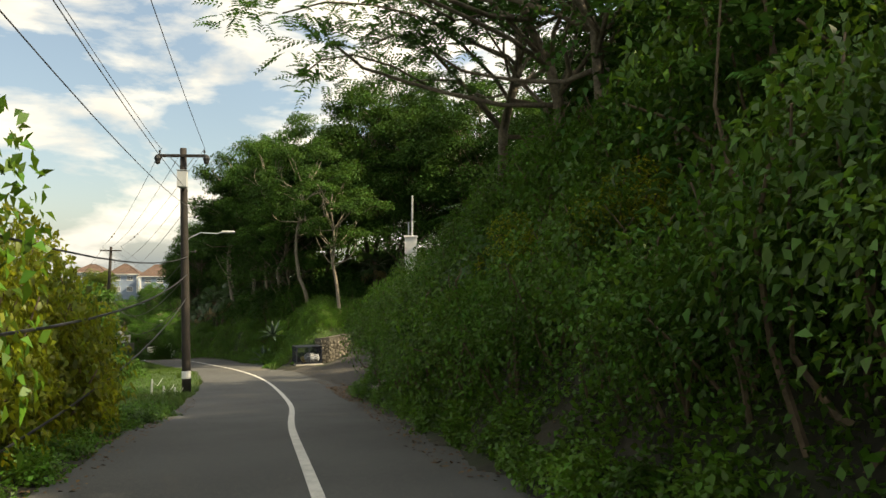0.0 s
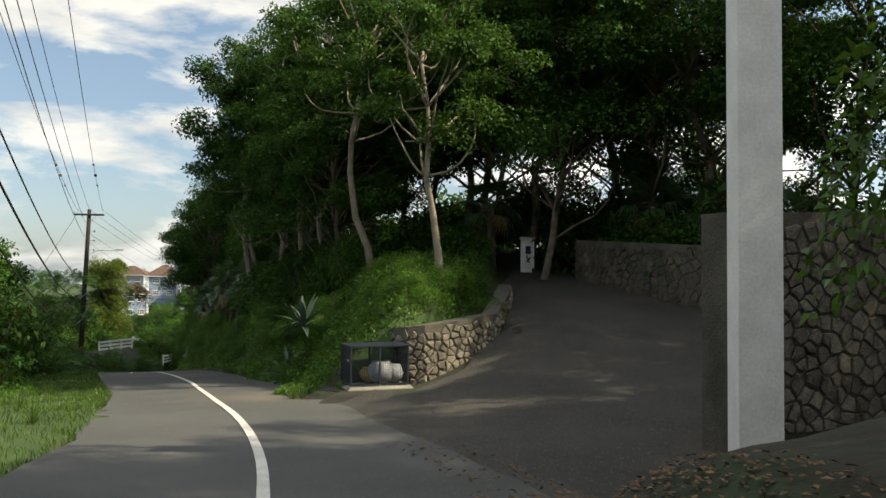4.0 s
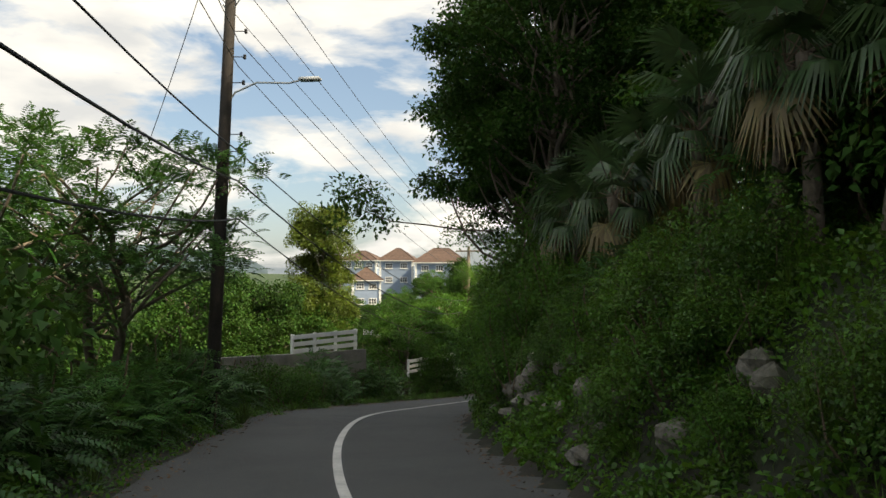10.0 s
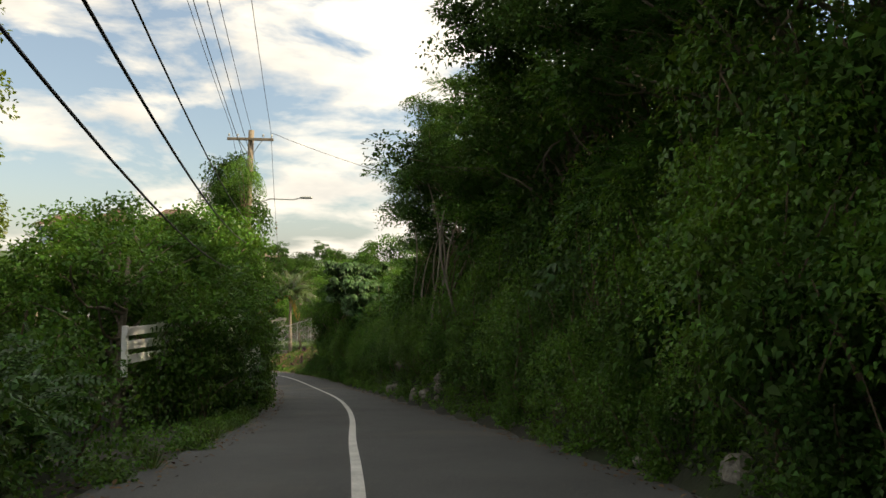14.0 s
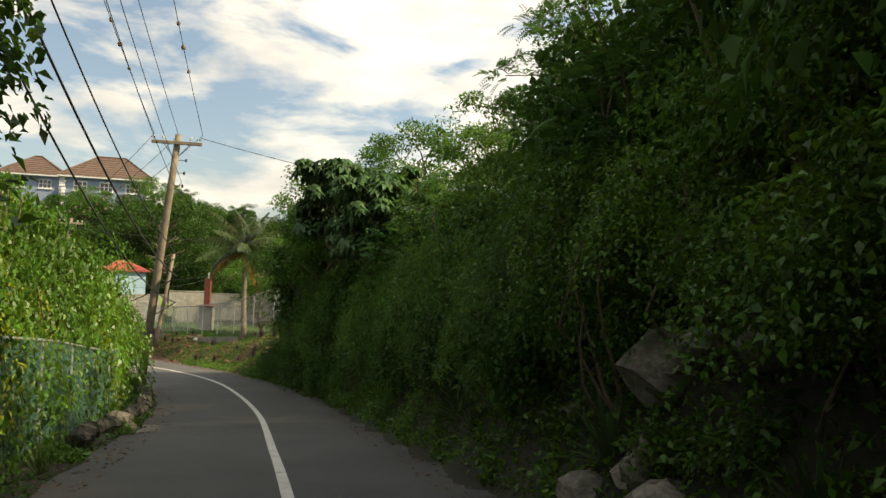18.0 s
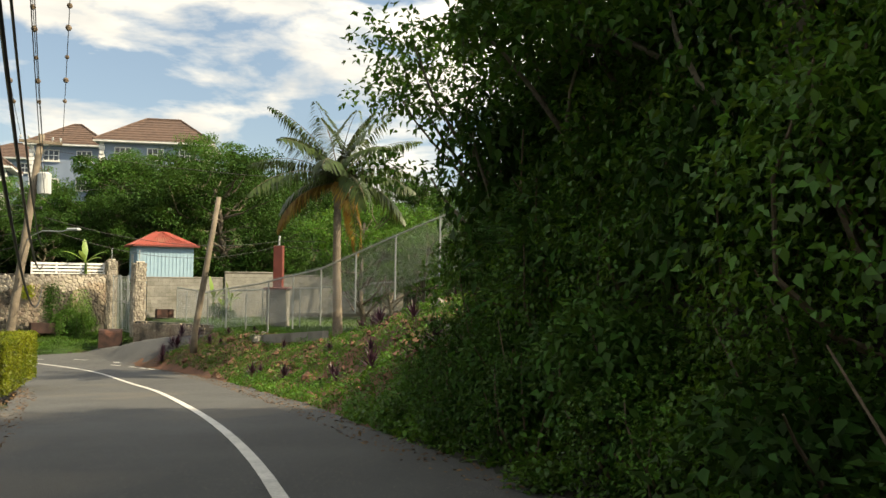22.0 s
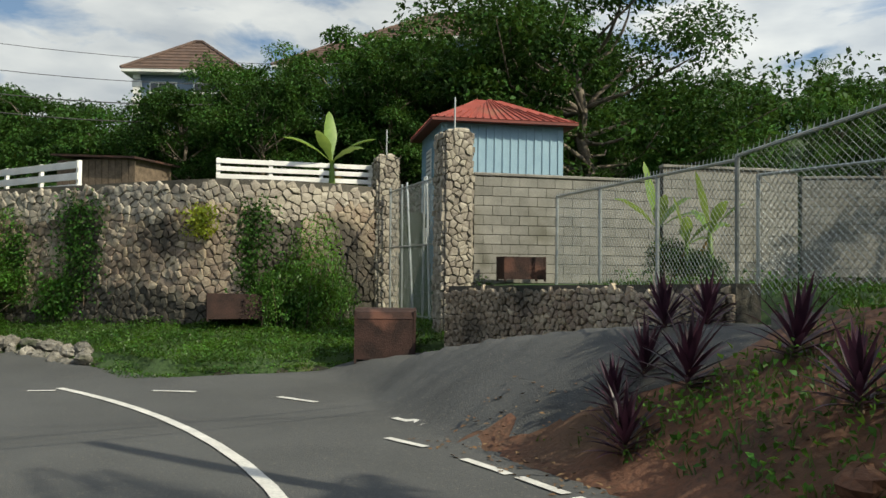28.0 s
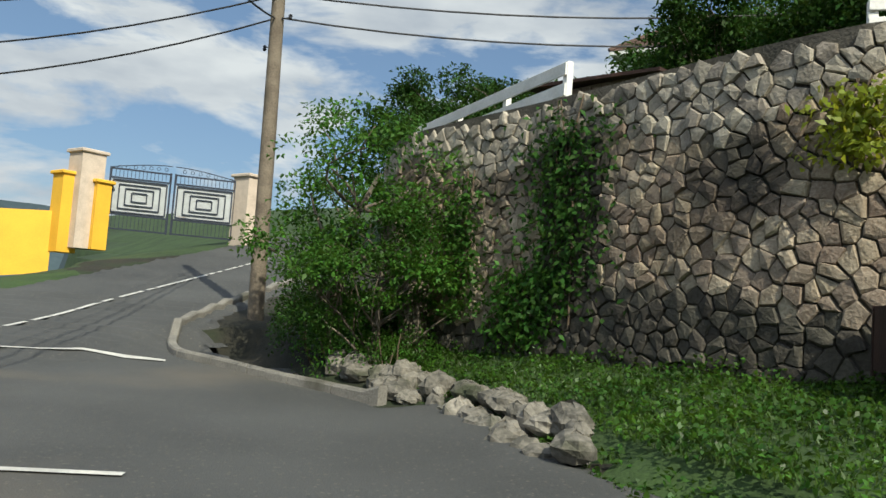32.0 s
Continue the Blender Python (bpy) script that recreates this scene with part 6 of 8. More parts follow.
wire(HIGH, offs(P5T, 0.2, -0.6), (-30.0, 190.0, -6.0), 1.2)

# ---- walls of stone and block ----
def clip(poly, mx, my, nx_, ny_):
    """Cuts a polygon by the half plane beyond a line."""
    out = []
    for i in range(len(poly)):
        a, b = poly[i], poly[(i + 1) % len(poly)]
        da, db = (a[0] - mx) * nx_ + (a[1] - my) * ny_, (b[0] - mx) * nx_ + (b[1] - my) * ny_
        if da <= 0:
            out.append(a)
        if (da < 0 < db) or (db < 0 < da):
            k = da / (da - db)
            out.append((a[0] + (b[0] - a[0]) * k, a[1] + (b[1] - a[1]) * k))
    return out


def cells(w, h, size, g, squash=0.8):
    """Irregular stones that fill a w by h sheet."""
    nx_, ny_ = max(1, round(w / size)), max(1, round(h / (size * squash)))
    px, py = w / nx_, h / ny_
    seeds = {(i, j): ((i + 0.5 + 0.5 * (j % 2) - 0.25 + g.uniform(-0.45, 0.45)) * px, (j + 0.5 + g.uniform(-0.45, 0.45)) * py) for i in range(-1, nx_ + 1) for j in range(-1, ny_ + 1)}
    out = []
    for (i, j), (x, y) in seeds.items():
        poly = [(max(0, x - 2 * px), max(0, y - 2 * py)), (min(w, x + 2 * px), max(0, y - 2 * py)), (min(w, x + 2 * px), min(h, y + 2 * py)), (max(0, x - 2 * px), min(h, y + 2 * py))]
        if poly[0][0] >= poly[1][0] or poly[0][1] >= poly[2][1]:
            continue
        for di in (-2, -1, 0, 1, 2):
            for dj in (-2, -1, 0, 1, 2):
                o = seeds.get((i + di, j + dj))
                if o is None or (di == 0 and dj == 0):
                    continue
                poly = clip(poly, (x + o[0]) / 2, (y + o[1]) / 2, o[0] - x, o[1] - y)
                if len(poly) < 3:
                    break
            if len(poly) < 3:
                break
        if len(poly) >= 3:
            area = abs(sum(poly[k][0] * poly[(k + 1) % len(poly)][1] - poly[(k + 1) % len(poly)][0] * poly[k][1] for k in range(len(poly)))) / 2
            if area > size * size * 0.12:
                out.append(poly)
    return out


def stone(poly, joint, proud, g):
    """One stone: a chamfered block with an uneven face. In the sheet's own frame: x along, y up, z out."""
    n = len(poly)
    c = np.mean(poly, 0)
    p = np.array(poly) - c
    r = np.linalg.norm(p, axis=1, keepdims=True)
    a = p * np.maximum(0.3, 1 - joint / np.maximum(r, 0.01))
    b = a * 0.88 + g.normal(size=a.shape) * 0.012
    v = np.concatenate([np.c_[a, np.full(n, -0.02)], np.c_[a * 0.99, np.full(n, proud * 0.7)], np.c_[b, proud + g.uniform(-0.01, 0.012, n)], [[0, 0, proud * 1.15]]])
    f = [(i, (i + 1) % n, n + (i + 1) % n, n + i) for i in range(n)] + [(n + i, n + (i + 1) % n, 2 * n + (i + 1) % n, 2 * n + i) for i in range(n)]
    f += [(2 * n + i, 2 * n + (i + 1) % n, 3 * n) for i in range(n)]
    return c, v, f


def stone_wall(wall, line, zb, zt, size, g, material, joint=0.014, proud=0.05, near=None, limit=300, light_bands=None):
    """Facing stones over a wall that follows a line of places. zb, zt: foot and top height along it. near: the stretch whose stones stand singly."""
    line = np.array(line, float)
    u = np.r_[0, np.cumsum(np.linalg.norm(np.diff(line, axis=0), axis=1))]
    w, h0 = u[-1], max(np.array(zt) - np.array(zb))
    rest, made = collections.defaultdict(Geo), 0
    for poly in cells(w, h0, size, g):
        c, v, f = stone(poly, joint, proud * g.uniform(0.6, 1.5), g)
        k = np.interp(c[0], u, range(len(u)))
        lo, hi = np.interp(c[0], u, zb), np.interp(c[0], u, zt)
        if c[1] > hi - lo - size * 0.5:
            continue
        x, y = np.interp(c[0], u, line[:, 0]), np.interp(c[0], u, line[:, 1])
        i = min(int(k), len(line) - 2)
        t = (line[i + 1] - line[i]) / max(1e-6, u[i + 1] - u[i])
        m = Matrix(((t[0], 0, t[1]), (t[1], 0, -t[0]), (0, 1, 0)))
        world = Vector((x, y, lo + c[1]))
        course = hi - lo - c[1]
        # bands colour in the light: sunlit pale top courses, shaded and stained dark foot
        mt = material if light_bands is None else (M["stone"] if course < light_bands[0] + 0.25 * math.sin(c[0] * 1.7) else M["darkstone"] if c[1] < light_bands[1] + 0.3 * math.sin(c[0] * 0.9 + 1.0) or math.sin(c[0] * 1.15 + 0.6) > 0.80 else material)
        if made < limit and (near is None or near[0] <= c[0] <= near[1]):
            ob = link("stone", v, f, mt, wall)
            ob.matrix_local = Matrix.Translation(world - wall.location) @ m.to_4x4()
            made += 1
        else:
            rest[mt.name].add([m @ Vector(p) + world - wall.location for p in v], f)
    for key, geo in rest.items():
        tagged(geo.link("stone_facing", bpy.data.materials[key], wall), kind="stuff")


def slab(geo, line, zb, zt, thick, back=True):
    """The core of a wall along a line; its face lies on the line, its thickness behind (to the left)."""
    line = np.array(line, float)
    t = unit(np.gradient(line, axis=0))
    n = np.stack([-t[:, 1], t[:, 0]], 1)
    v, m = [], len(line)
    for i in range(m):
        for off in (0.0, thick):
            x, y = line[i] + n[i] * off
            v += [(x, y, zb[i]), (x, y, zt[i])]
    f = []
    for i in range(m - 1):
        a, b = 4 * i, 4 * i + 4
        f += [(a, b, b + 1, a + 1), (a + 2, a + 3, b + 3, b + 2), (a + 1, b + 1, b + 3, a + 3), (a, a + 2, b + 2, b)]
    f += [(0, 1, 3, 2), (4 * m - 4, 4 * m - 2, 4 * m - 1, 4 * m - 3)]
    return geo.add(v, f)


def wall_thing(name, label, line, zb, zt, thick, material):
    ob = slab(Geo(), line, [z - 0.4 for z in zb], zt, thick).link(name, material)
    return tagged(ob, label, "wall", kind="structure")


sg_ = np.random.default_rng(31)
RW = spline([(-74.2, 186.9), (-72.2, 185.95), (-68.5, 186.0), (-64.4, 186.1), (-62.6, 187.3), (-61.5, 189.3)], 0.6)
rz0 = np.interp(np.arange(len(RW)), (0, len(RW) * 0.6, len(RW) - 1), (-16.8, -16.6, -15.9))
rz1 = np.interp(np.arange(len(RW)), (0, len(RW) - 1), (-13.1, -12.95))
rubble = wall_thing("wall_rubble", "tall retaining wall of rough tan and dark stones", RW, rz0, rz1, 0.55, M["mortar"])
# top 0.75 m painted as sunlit, lowest 0.75 m as shaded and stained
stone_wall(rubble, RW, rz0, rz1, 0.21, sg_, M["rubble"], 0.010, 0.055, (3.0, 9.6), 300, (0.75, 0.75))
LW = spline([(-57.6, 184.75), (-55.6, 183.3), (-53.7, 181.9), (-52.2, 180.75)], 0.6)
lz0, lz1 = np.linspace(-16.85, -16.4, len(LW)), np.linspace(-15.45, -15.3, len(LW))
low_wall = wall_thing("wall_low", "low rough stone wall along the driveway", LW, lz0, lz1, 0.45, M["mortar"])
stone_wall(low_wall, LW, lz0, lz1, 0.13, sg_, M["rubble"], 0.014, 0.05, None, 200)
WA = spline([(-6.0, 46.9), (-5.55, 45.75), (-4.8, 45.5), (-3.85, 46.2), (-3.1, 47.4), (-2.7, 49.4), (-2.6, 52.5)], 0.5)
wz0 = np.interp(WA[:, 0], (-6.9, -5.0, -3.1, -2.6), (-2.6, -2.55, -2.5, -2.3))
wz1 = np.interp(WA[:, 0], (-6.9, -5.6, -3.1, -2.6), (-0.9, -0.78, -0.5, 0.2))
kerb_wall = wall_thing("wall_curved", "curved stone retaining wall with pale mortared stones", WA, wz0, wz1, 0.4, M["mortar"])
stone_wall(kerb_wall, WA, wz0, wz1, 0.21, sg_, M["greystone"], 0.03, 0.035)
WF = spline([(-0.2, 55.6), (1.2, 52.7), (2.9, 50.2), (6.0, 47.6), (9.5, 46.0)], 0.6)
fz0, fz1 = np.interp(np.arange(len(WF)), (0, len(WF)), (0.2, -1.2)), np.interp(np.arange(len(WF)), (0, len(WF)), (1.75, 0.9))
far_wall = wall_thing("wall_side", "long dark weathered stone wall beside the side road", WF, fz0, fz1, 0.4, M["mortar"])
stone_wall(far_wall, WF, fz0, fz1, 0.3, sg_, M["darkstone"], 0.03, 0.03, None, 120)
WB = spline([(-12.9, 62.9), (-14.3, 65.6), (-15.4, 68.0), (-16.5, 71.0)][::-1], 0.6)
bz = np.interp(WB[:, 1], (62.0, 65.6, 65.9, 71.0), (-0.85, -0.95, -1.35, -1.8))
bank_wall = wall_thing("wall_bank", "rough concrete and stone wall along the top of the bank", WB, bz - 1.2, bz, 0.35, M["concrete"])
stone_wall(bank_wall, WB, bz - 0.5, bz - 0.04, 0.22, sg_, M["stone"], 0.04, 0.012, None, 60)
WU = spline([(-9.9, 61.8), (-9.0, 59.6), (-8.3, 57.4)], 0.5)
uz = np.full(len(WU), 0.0)
upper_wall = wall_thing("wall_upper", "rough stone wall carrying a railing high on the bank", WU, uz - 1.6, uz, 0.35, M["concrete"])
stone_wall(upper_wall, WU, uz - 0.6, uz - 0.04, 0.22, sg_, M["stone"], 0.04, 0.012, None, 60)
cop = thing("wall_fence", (-9.0, 59.6, 0.0), "dark iron railing standing on the upper wall", "fence")
for k in range(22):
    i = k / 21 * (len(WU) - 1)
    o = Vector((np.interp(i, range(len(WU)), WU[:, 0]) + 9.0 + 0.15, np.interp(i, range(len(WU)), WU[:, 1]) - 59.6, 0.0))
    Geo().tube([o, o + Vector((0, 0, 1.2))], 0.014 if k % 7 else 0.03, 5).link("bar" if k % 7 else "post", M["iron"], cop)

# pillars of the iron gate
def pillar(at, w, zb, zt, label, g):
    ob = thing("gate_pillar", (at[0], at[1], zb), label, "pillar", "stone gate pillars", -48)
    h = zt - zb
    Geo().box((0, 0, h / 2 - 0.2), (w, w, h + 0.4)).link("core", M["mortar"], ob)
    rear = Geo()
    for k in range(4):
        m = Matrix.Rotation(k * math.pi / 2, 4, "Z") @ Matrix.Translation((-w / 2, -w / 2, 0))
        for poly in cells(w, h, 0.165, g, 0.9):
            c, v, f = stone(poly, 0.012, g.uniform(0.03, 0.075), g)
            m4 = m @ Matrix.Translation((c[0], 0, c[1])) @ Matrix(((1, 0, 0, 0), (0, 0, -1, 0), (0, 1, 0, 0), (0, 0, 0, 1)))
            if k in (0, 3):
                s_ = link("stone", v, f, M["stone"], ob)
                s_.matrix_local = m4
            else:
                rear.add([m4 @ Vector(p) for p in v], f)
    tagged(rear.link("rear_stone_facing", M["stone"], ob), kind="stuff")
    for k in range(6):
        s_ = Geo().box((sg_.uniform(-0.18, 0.18), sg_.uniform(-0.18, 0.18), h + 0.03), (0.2, 0.17, 0.12), None, 0.04).link("cap_stone", M["stone"], ob)
    Geo().tube([(0.05, 0.0, h), (0.05, 0.0, h + 0.75)], 0.018, 5).link("rod", M["grey"], ob, "bare steel rod")
    return ob


pillar((-57.95, 185.9), 0.58, -16.9, -12.3, "tall rough stone gate pillar with rods on top", sg_)
pillar((-61.35, 189.6), 0.52, -16.3, -12.15, "rough stone gate pillar joining the retaining wall", sg_)

# block wall with its piers
def block_wall(label, a, b, zb, zt, courses_from=0.0):
    a, b = Vector((*a, zb)), Vector((*b, zb))
    d = (b - a)
    w, u = d.length, d.normalized()
    ang = math.atan2(u.y, u.x)
    ob = thing("block_wall", a, label, "wall", "", math.degrees(ang))
    h = zt - zb
    Geo().box((w / 2, 0.1, h / 2 - 0.2), (w, 0.17, h + 0.4)).link("core", M["mortar"], ob)
    base = None
    for r in range(int(h / 0.205)):
        x = -0.2 * (r % 2)
        while x < w - 0.02:
            x0, x1 = max(0, x), min(w, x + 0.395)
            if x1 - x0 > 0.05:
                if base is not None and x1 - x0 > 0.39:
                    o = new("block", base)
                    o.parent = ob
                else:
                    o = Geo().box((0, 0, 0), (x1 - x0, 0.2, 0.193), None, 0.006).link("block", M["block"], ob)
                    if x1 - x0 > 0.39 and base is None:
                        base = o.data
                o.location = ((x0 + x1) / 2, 0.1 + sg_.uniform(-0.003, 0.003), r * 0.205 + 0.1)
            x += 0.405
    Geo().box((w / 2, 0.1, h + 0.01), (w + 0.02, 0.24, 0.07), None, 0.015).link("coping", M["concrete"], ob)
    return ob


block_wall("bare grey concrete block wall behind the driveway", (-57.65, 186.35), (-54.2, 188.9), -15.6, -13.1)
block_wall("bare grey concrete block wall with a raised end", (-54.1, 188.95), (-51.3, 190.8), -15.5, -12.75)
block_wall("low grey concrete block wall in the yard", (-51.2, 190.9), (-44.0, 192.8), -15.2, -12.9)
pier = thing("red_pillar", (-49.1, 182.4, -15.4), "maroon painted square service pillar with meter pipe", "pillar")
Geo().box((0, 0, 2.0), (0.44, 0.4, 4.1), None, 0.015).link("body", M["maroon"], pier)
Geo().box((0, 0, 0.9), (1.0, 0.8, 1.9), None, 0.015).link("meter_house", M["concrete"], pier)
Geo().box((0, -0.05, 1.9), (1.2, 1.0, 0.1), None, 0.01).link("ledge", M["maroon"], pier)
Geo().tube([(0, 0, 4.0), (0.02, 0, 4.55)], 0.05, 8).link("riser_pipe", M["grey"], pier)

# chain link fence
def chain_fence(label, line, zs, h, pitch=0.10, name="chain_link_fence", spikes=True, meshm=None, posts=2.3):
    line = np.array(line, float)
    u = np.r_[0, np.cumsum(np.linalg.norm(np.diff(line, axis=0), axis=1))]
    w = u[-1]

    def at(s, z):
        return Vector((np.interp(s, u, line[:, 0]) - line[0, 0], np.interp(s, u, line[:, 1]) - line[0, 1], np.interp(s, u, zs) - zs[0] + z))

    ob = thing(name, (line[0, 0], line[0, 1], zs[0]), label, "fence")
    k = max(1, round(w / posts))
    for i in range(k + 1):
        s = w * i / k
        Geo().tube([at(s, -0.3), at(s, h + 0.02)], 0.03, 8).link("post", M["steel"], ob)
    Geo().tube([at(s, h) for s in np.linspace(0, w, k * 2 + 1)], 0.024, 6).link("top_rail", M["steel"], ob)
    n, m = int(w / pitch), int(h / pitch)
    vs, fs = [], []
    for i in range(-m, n):
        for sg2 in (0, 1):
            s0, s1, z0, z1 = i * pitch, (i + m) * pitch, 0.03, h
            if s0 < 0:
                z0 += (0 - s0) / (s1 - s0) * (z1 - z0); s0 = 0
            if s1 > w:
                z1 -= (s1 - w) / (s1 - i * pitch) * (h - 0.03); s1 = w
            if s1 - s0 < 0.05:
                continue
            cut = [s0] + [q for q in u if s0 < q < s1] + [s1]
            for a_, b_ in zip(cut, cut[1:]):
                za, zb_ = (z0 + (z1 - z0) * (q - s0) / (s1 - s0) for q in (a_, b_))
                if sg2:
                    za, zb_ = h + 0.03 - za, h + 0.03 - zb_
                p, q = at(a_, za), at(b_, zb_)
                d = (q - p).normalized()
                side = d.cross(Vector((0, 0, 1))).normalized() * 0.0028
                up = d.cross(side).normalized() * 0.0028
                k0 = len(vs)
                vs += [p + side, p - side * 0.5 + up, p - side * 0.5 - up, q + side, q - side * 0.5 + up, q - side * 0.5 - up]
                fs += [(k0, k0 + 1, k0 + 4, k0 + 3), (k0 + 1, k0 + 2, k0 + 5, k0 + 4), (k0 + 2, k0, k0 + 3, k0 + 5)]
    link("wire_mesh", vs, fs, meshm or M["steel"], ob)
    if spikes:
        g = Geo()
        for s in np.arange(0, w, pitch):
            g.tube([at(s, h), at(s + 0.015, h + 0.09)], [0.012, 0.004], 4, False)
        tagged(g.link("spiked_edge", M["steel"], ob), "row of upright twisted wire ends", kind="stuff")
    return ob


FL = [(-52.2, 181.05), (-48.3, 176.4), (-44.5, 171.8), (-41.0, 168.0), (-36.5, 162.9), (-33.5, 159.4)]
chain_fence("galvanised chain-link fence with spiked top along the red bank", FL, [-15.5, -15.0, -14.3, -13.1, -11.7, -11.2], 1.8)
chain_fence("galvanised chain-link fence on the low stone wall", [(-55.8, 186.1), (-52.2, 181.05)], [-15.4, -15.5], 1.75)
chain_fence("galvanised chain-link fence across the yard", [(-52.0, 183.2), (-46.5, 181.5), (-41.5, 180.5)], [-15.4, -15.1, -14.6], 1.7)
beam = thing("retaining_beam", (-47.6, 174.7, -15.3), "cracked concrete beam under the fence", "beam")
slab(Geo(), np.array([(-52.6, 180.6), (-48.7, 176.0), (-45.0, 171.5)]) - np.array((-48.4, 175.6)), [-0.72, -0.36, 0.25], [-0.3, 0.02, 0.58], 0.24).link("body", M["concrete"], beam)

# white board fences on the wall
def board_fence(label, a, b, z, h, n=3, posts=3):
    a, b = Vector((*a, z)), Vector((*b, z))
    d = b - a
    ob = thing("board_fence", a, label, "fence", "white board fences", math.degrees(math.atan2(d.y, d.x)))
    w = Vector((d.x, d.y)).length
    for i in range(posts):
        Geo().box((0.05 + (w - 0.1) * i / (posts - 1), 0.05, h / 2 - 0.1), (0.1, 0.1, h + 0.2), None, 0.008).link("post", M["white"], ob)
    for i in range(n):
        zz = h * (i + 0.6) / n
        Geo().box((w / 2, -0.02, zz), (w, 0.03, h / n * 0.62), None, 0.006).link("board", M["white"], ob)
    return ob


board_fence("white painted board fence on the retaining wall", (-64.9, 187.1), (-61.75, 189.6), -13.1, 0.78, 4, 4)
board_fence("white painted board fence at the wall's corner", (-74.3, 187.6), (-68.95, 186.55), -13.2, 0.92, 3, 4)
board_fence("white weathered board fence on a concrete wall", (-34.5, 91.0), (-33.5, 95.0), -5.9, 0.85, 3, 4)
board_fence("white weathered board fence among the bushes", (-35.6, 107.0), (-34.4, 112.4), -8.6, 0.9, 3, 5)
board_fence("short white board fence beside the vines", (-34.5, 113.2), (-34.7, 116.0), -9.6, 0.7, 3, 3)
lw_ = tagged(slab(Geo(), [(-33.3, 95.2), (-34.4, 91.0), (-35.5, 86.8)], [-7.6, -7.4, -7.2], [-5.95, -5.8, -5.6], 0.2).link("wall_concrete", M["concrete"]), "dark weathered concrete wall in the bushes", "wall", kind="structure")

# tall mesh gate between the pillars
gate = thing("mesh_gate", (-57.95, 185.9, -16.3), "tall leaning chain-link gate of grey pipes", "gate", "", math.degrees(math.atan2(3.7, -3.4)))
for k, (x, lean_) in enumerate(((0.35, 0.0), (1.4, 0.25), (1.9, -0.1), (2.6, 0.5), (3.5, 0.0), (4.5, 0.0))):
    Geo().tube([(x, 0, 0), (x + lean_, 0.02, 3.3)], 0.028, 7).link("pipe", M["steel"], gate)
for z_ in (0.1, 1.75, 3.2):
    Geo().tube([(0.35, 0, z_), (4.5, 0, z_)], 0.024, 6).link("rail", M["steel"], gate)
g_ = Geo()
for i in range(-32, 42):
    for sg2 in (0, 1):
        x0, x1 = i * 0.1 + 0.35, i * 0.1 + 3.55
        z0, z1 = 0.1, 3.2
        if x0 < 0.35:
            z0 += (0.35 - x0) * 0.969; x0 = 0.35
        if x1 > 4.5:
            z1 -= (x1 - 4.5) * 0.969; x1 = 4.5
        if x1 - x0 > 0.1:
            g_.tube([(x0, 0.01, 3.3 - z0 if sg2 else z0), (x1, 0.01, 3.3 - z1 if sg2 else z1)], 0.003, 3, False)
g_.link("wire_mesh", M["steel"], gate)
Geo().box((1.95, -0.05, 1.95), (0.28, 0.01, 0.36)).link("notice", M["white"], gate, "blank pale notice plate")

# shed with red hipped roof
shed = thing("shed", (-59.3, 192.0, -15.4), "pale blue boarded shed with a red hipped metal roof", "shed", "", 33)
W_, D_, H_ = 3.3, 3.2, 4.25
Geo().box((0, 0, H_ / 2), (W_, D_, H_)).link("body", M["blue"], shed)
for k in range(15):
    for ax in (0, 1):
        x = -W_ / 2 + 0.12 + k * (W_ - 0.24) / 14
        Geo().box((x, -D_ / 2 - 0.012, H_ / 2) if ax == 0 else (-W_ / 2 - 0.012, x * D_ / W_, H_ / 2), (0.05, 0.025, H_) if ax == 0 else (0.025, 0.05, H_), None, 0.008).link("board_batten", M["blue"], shed)
o_ = 0.32
rv = [(-W_ / 2 - o_, -D_ / 2 - o_, H_ - 0.02), (W_ / 2 + o_, -D_ / 2 - o_, H_ - 0.02), (W_ / 2 + o_, D_ / 2 + o_, H_ - 0.02), (-W_ / 2 - o_, D_ / 2 + o_, H_ - 0.02), (-0.35, 0, H_ + 0.88), (0.35, 0, H_ + 0.88)]
roof = link("roof", rv, [(0, 1, 5, 4), (1, 2, 5), (2, 3, 4, 5), (3, 0, 4), (3, 2, 1, 0)], M["redroof"], shed)
for a_, b_, c_, d_ in ((0, 1, 5, 4), (3, 0, 4, 4)):
    A, B, C, D2 = (Vector(rv[i]) for i in (a_, b_, c_, d_))
    for k in range(19):
        t_ = (k + 0.5) / 19
        lo = A.lerp(B, t_)
        r0 = min(1, t_ / 0.42) if t_ < 0.5 else min(1, (1 - t_) / 0.42)
        hi = lo.lerp(D2.lerp(C, t_), r0)
        Geo().tube([lo + Vector((0, 0, 0.015)), hi + Vector((0, 0, 0.02))], 0.022, 5).link("corrugation", M["redroof"], roof)
Geo().box((0, 0, H_ - 0.07), (W_ + 2 * o_, D_ + 2 * o_, 0.07)).link("fascia", M["maroon"], shed)
vent = Geo().box((-W_ / 2 - 0.03, 0.2, 3.2), (0.04, 0.75, 0.95), None, 0.008).link("louvre_frame", M["white"], shed)
for k in range(7):
    Geo().box((-W_ / 2 - 0.055, 0.2, 2.82 + k * 0.125), (0.05, 0.66, 0.02), Matrix.Rotation(0.6, 3, "Y")).link("slat", M["grey"], vent)

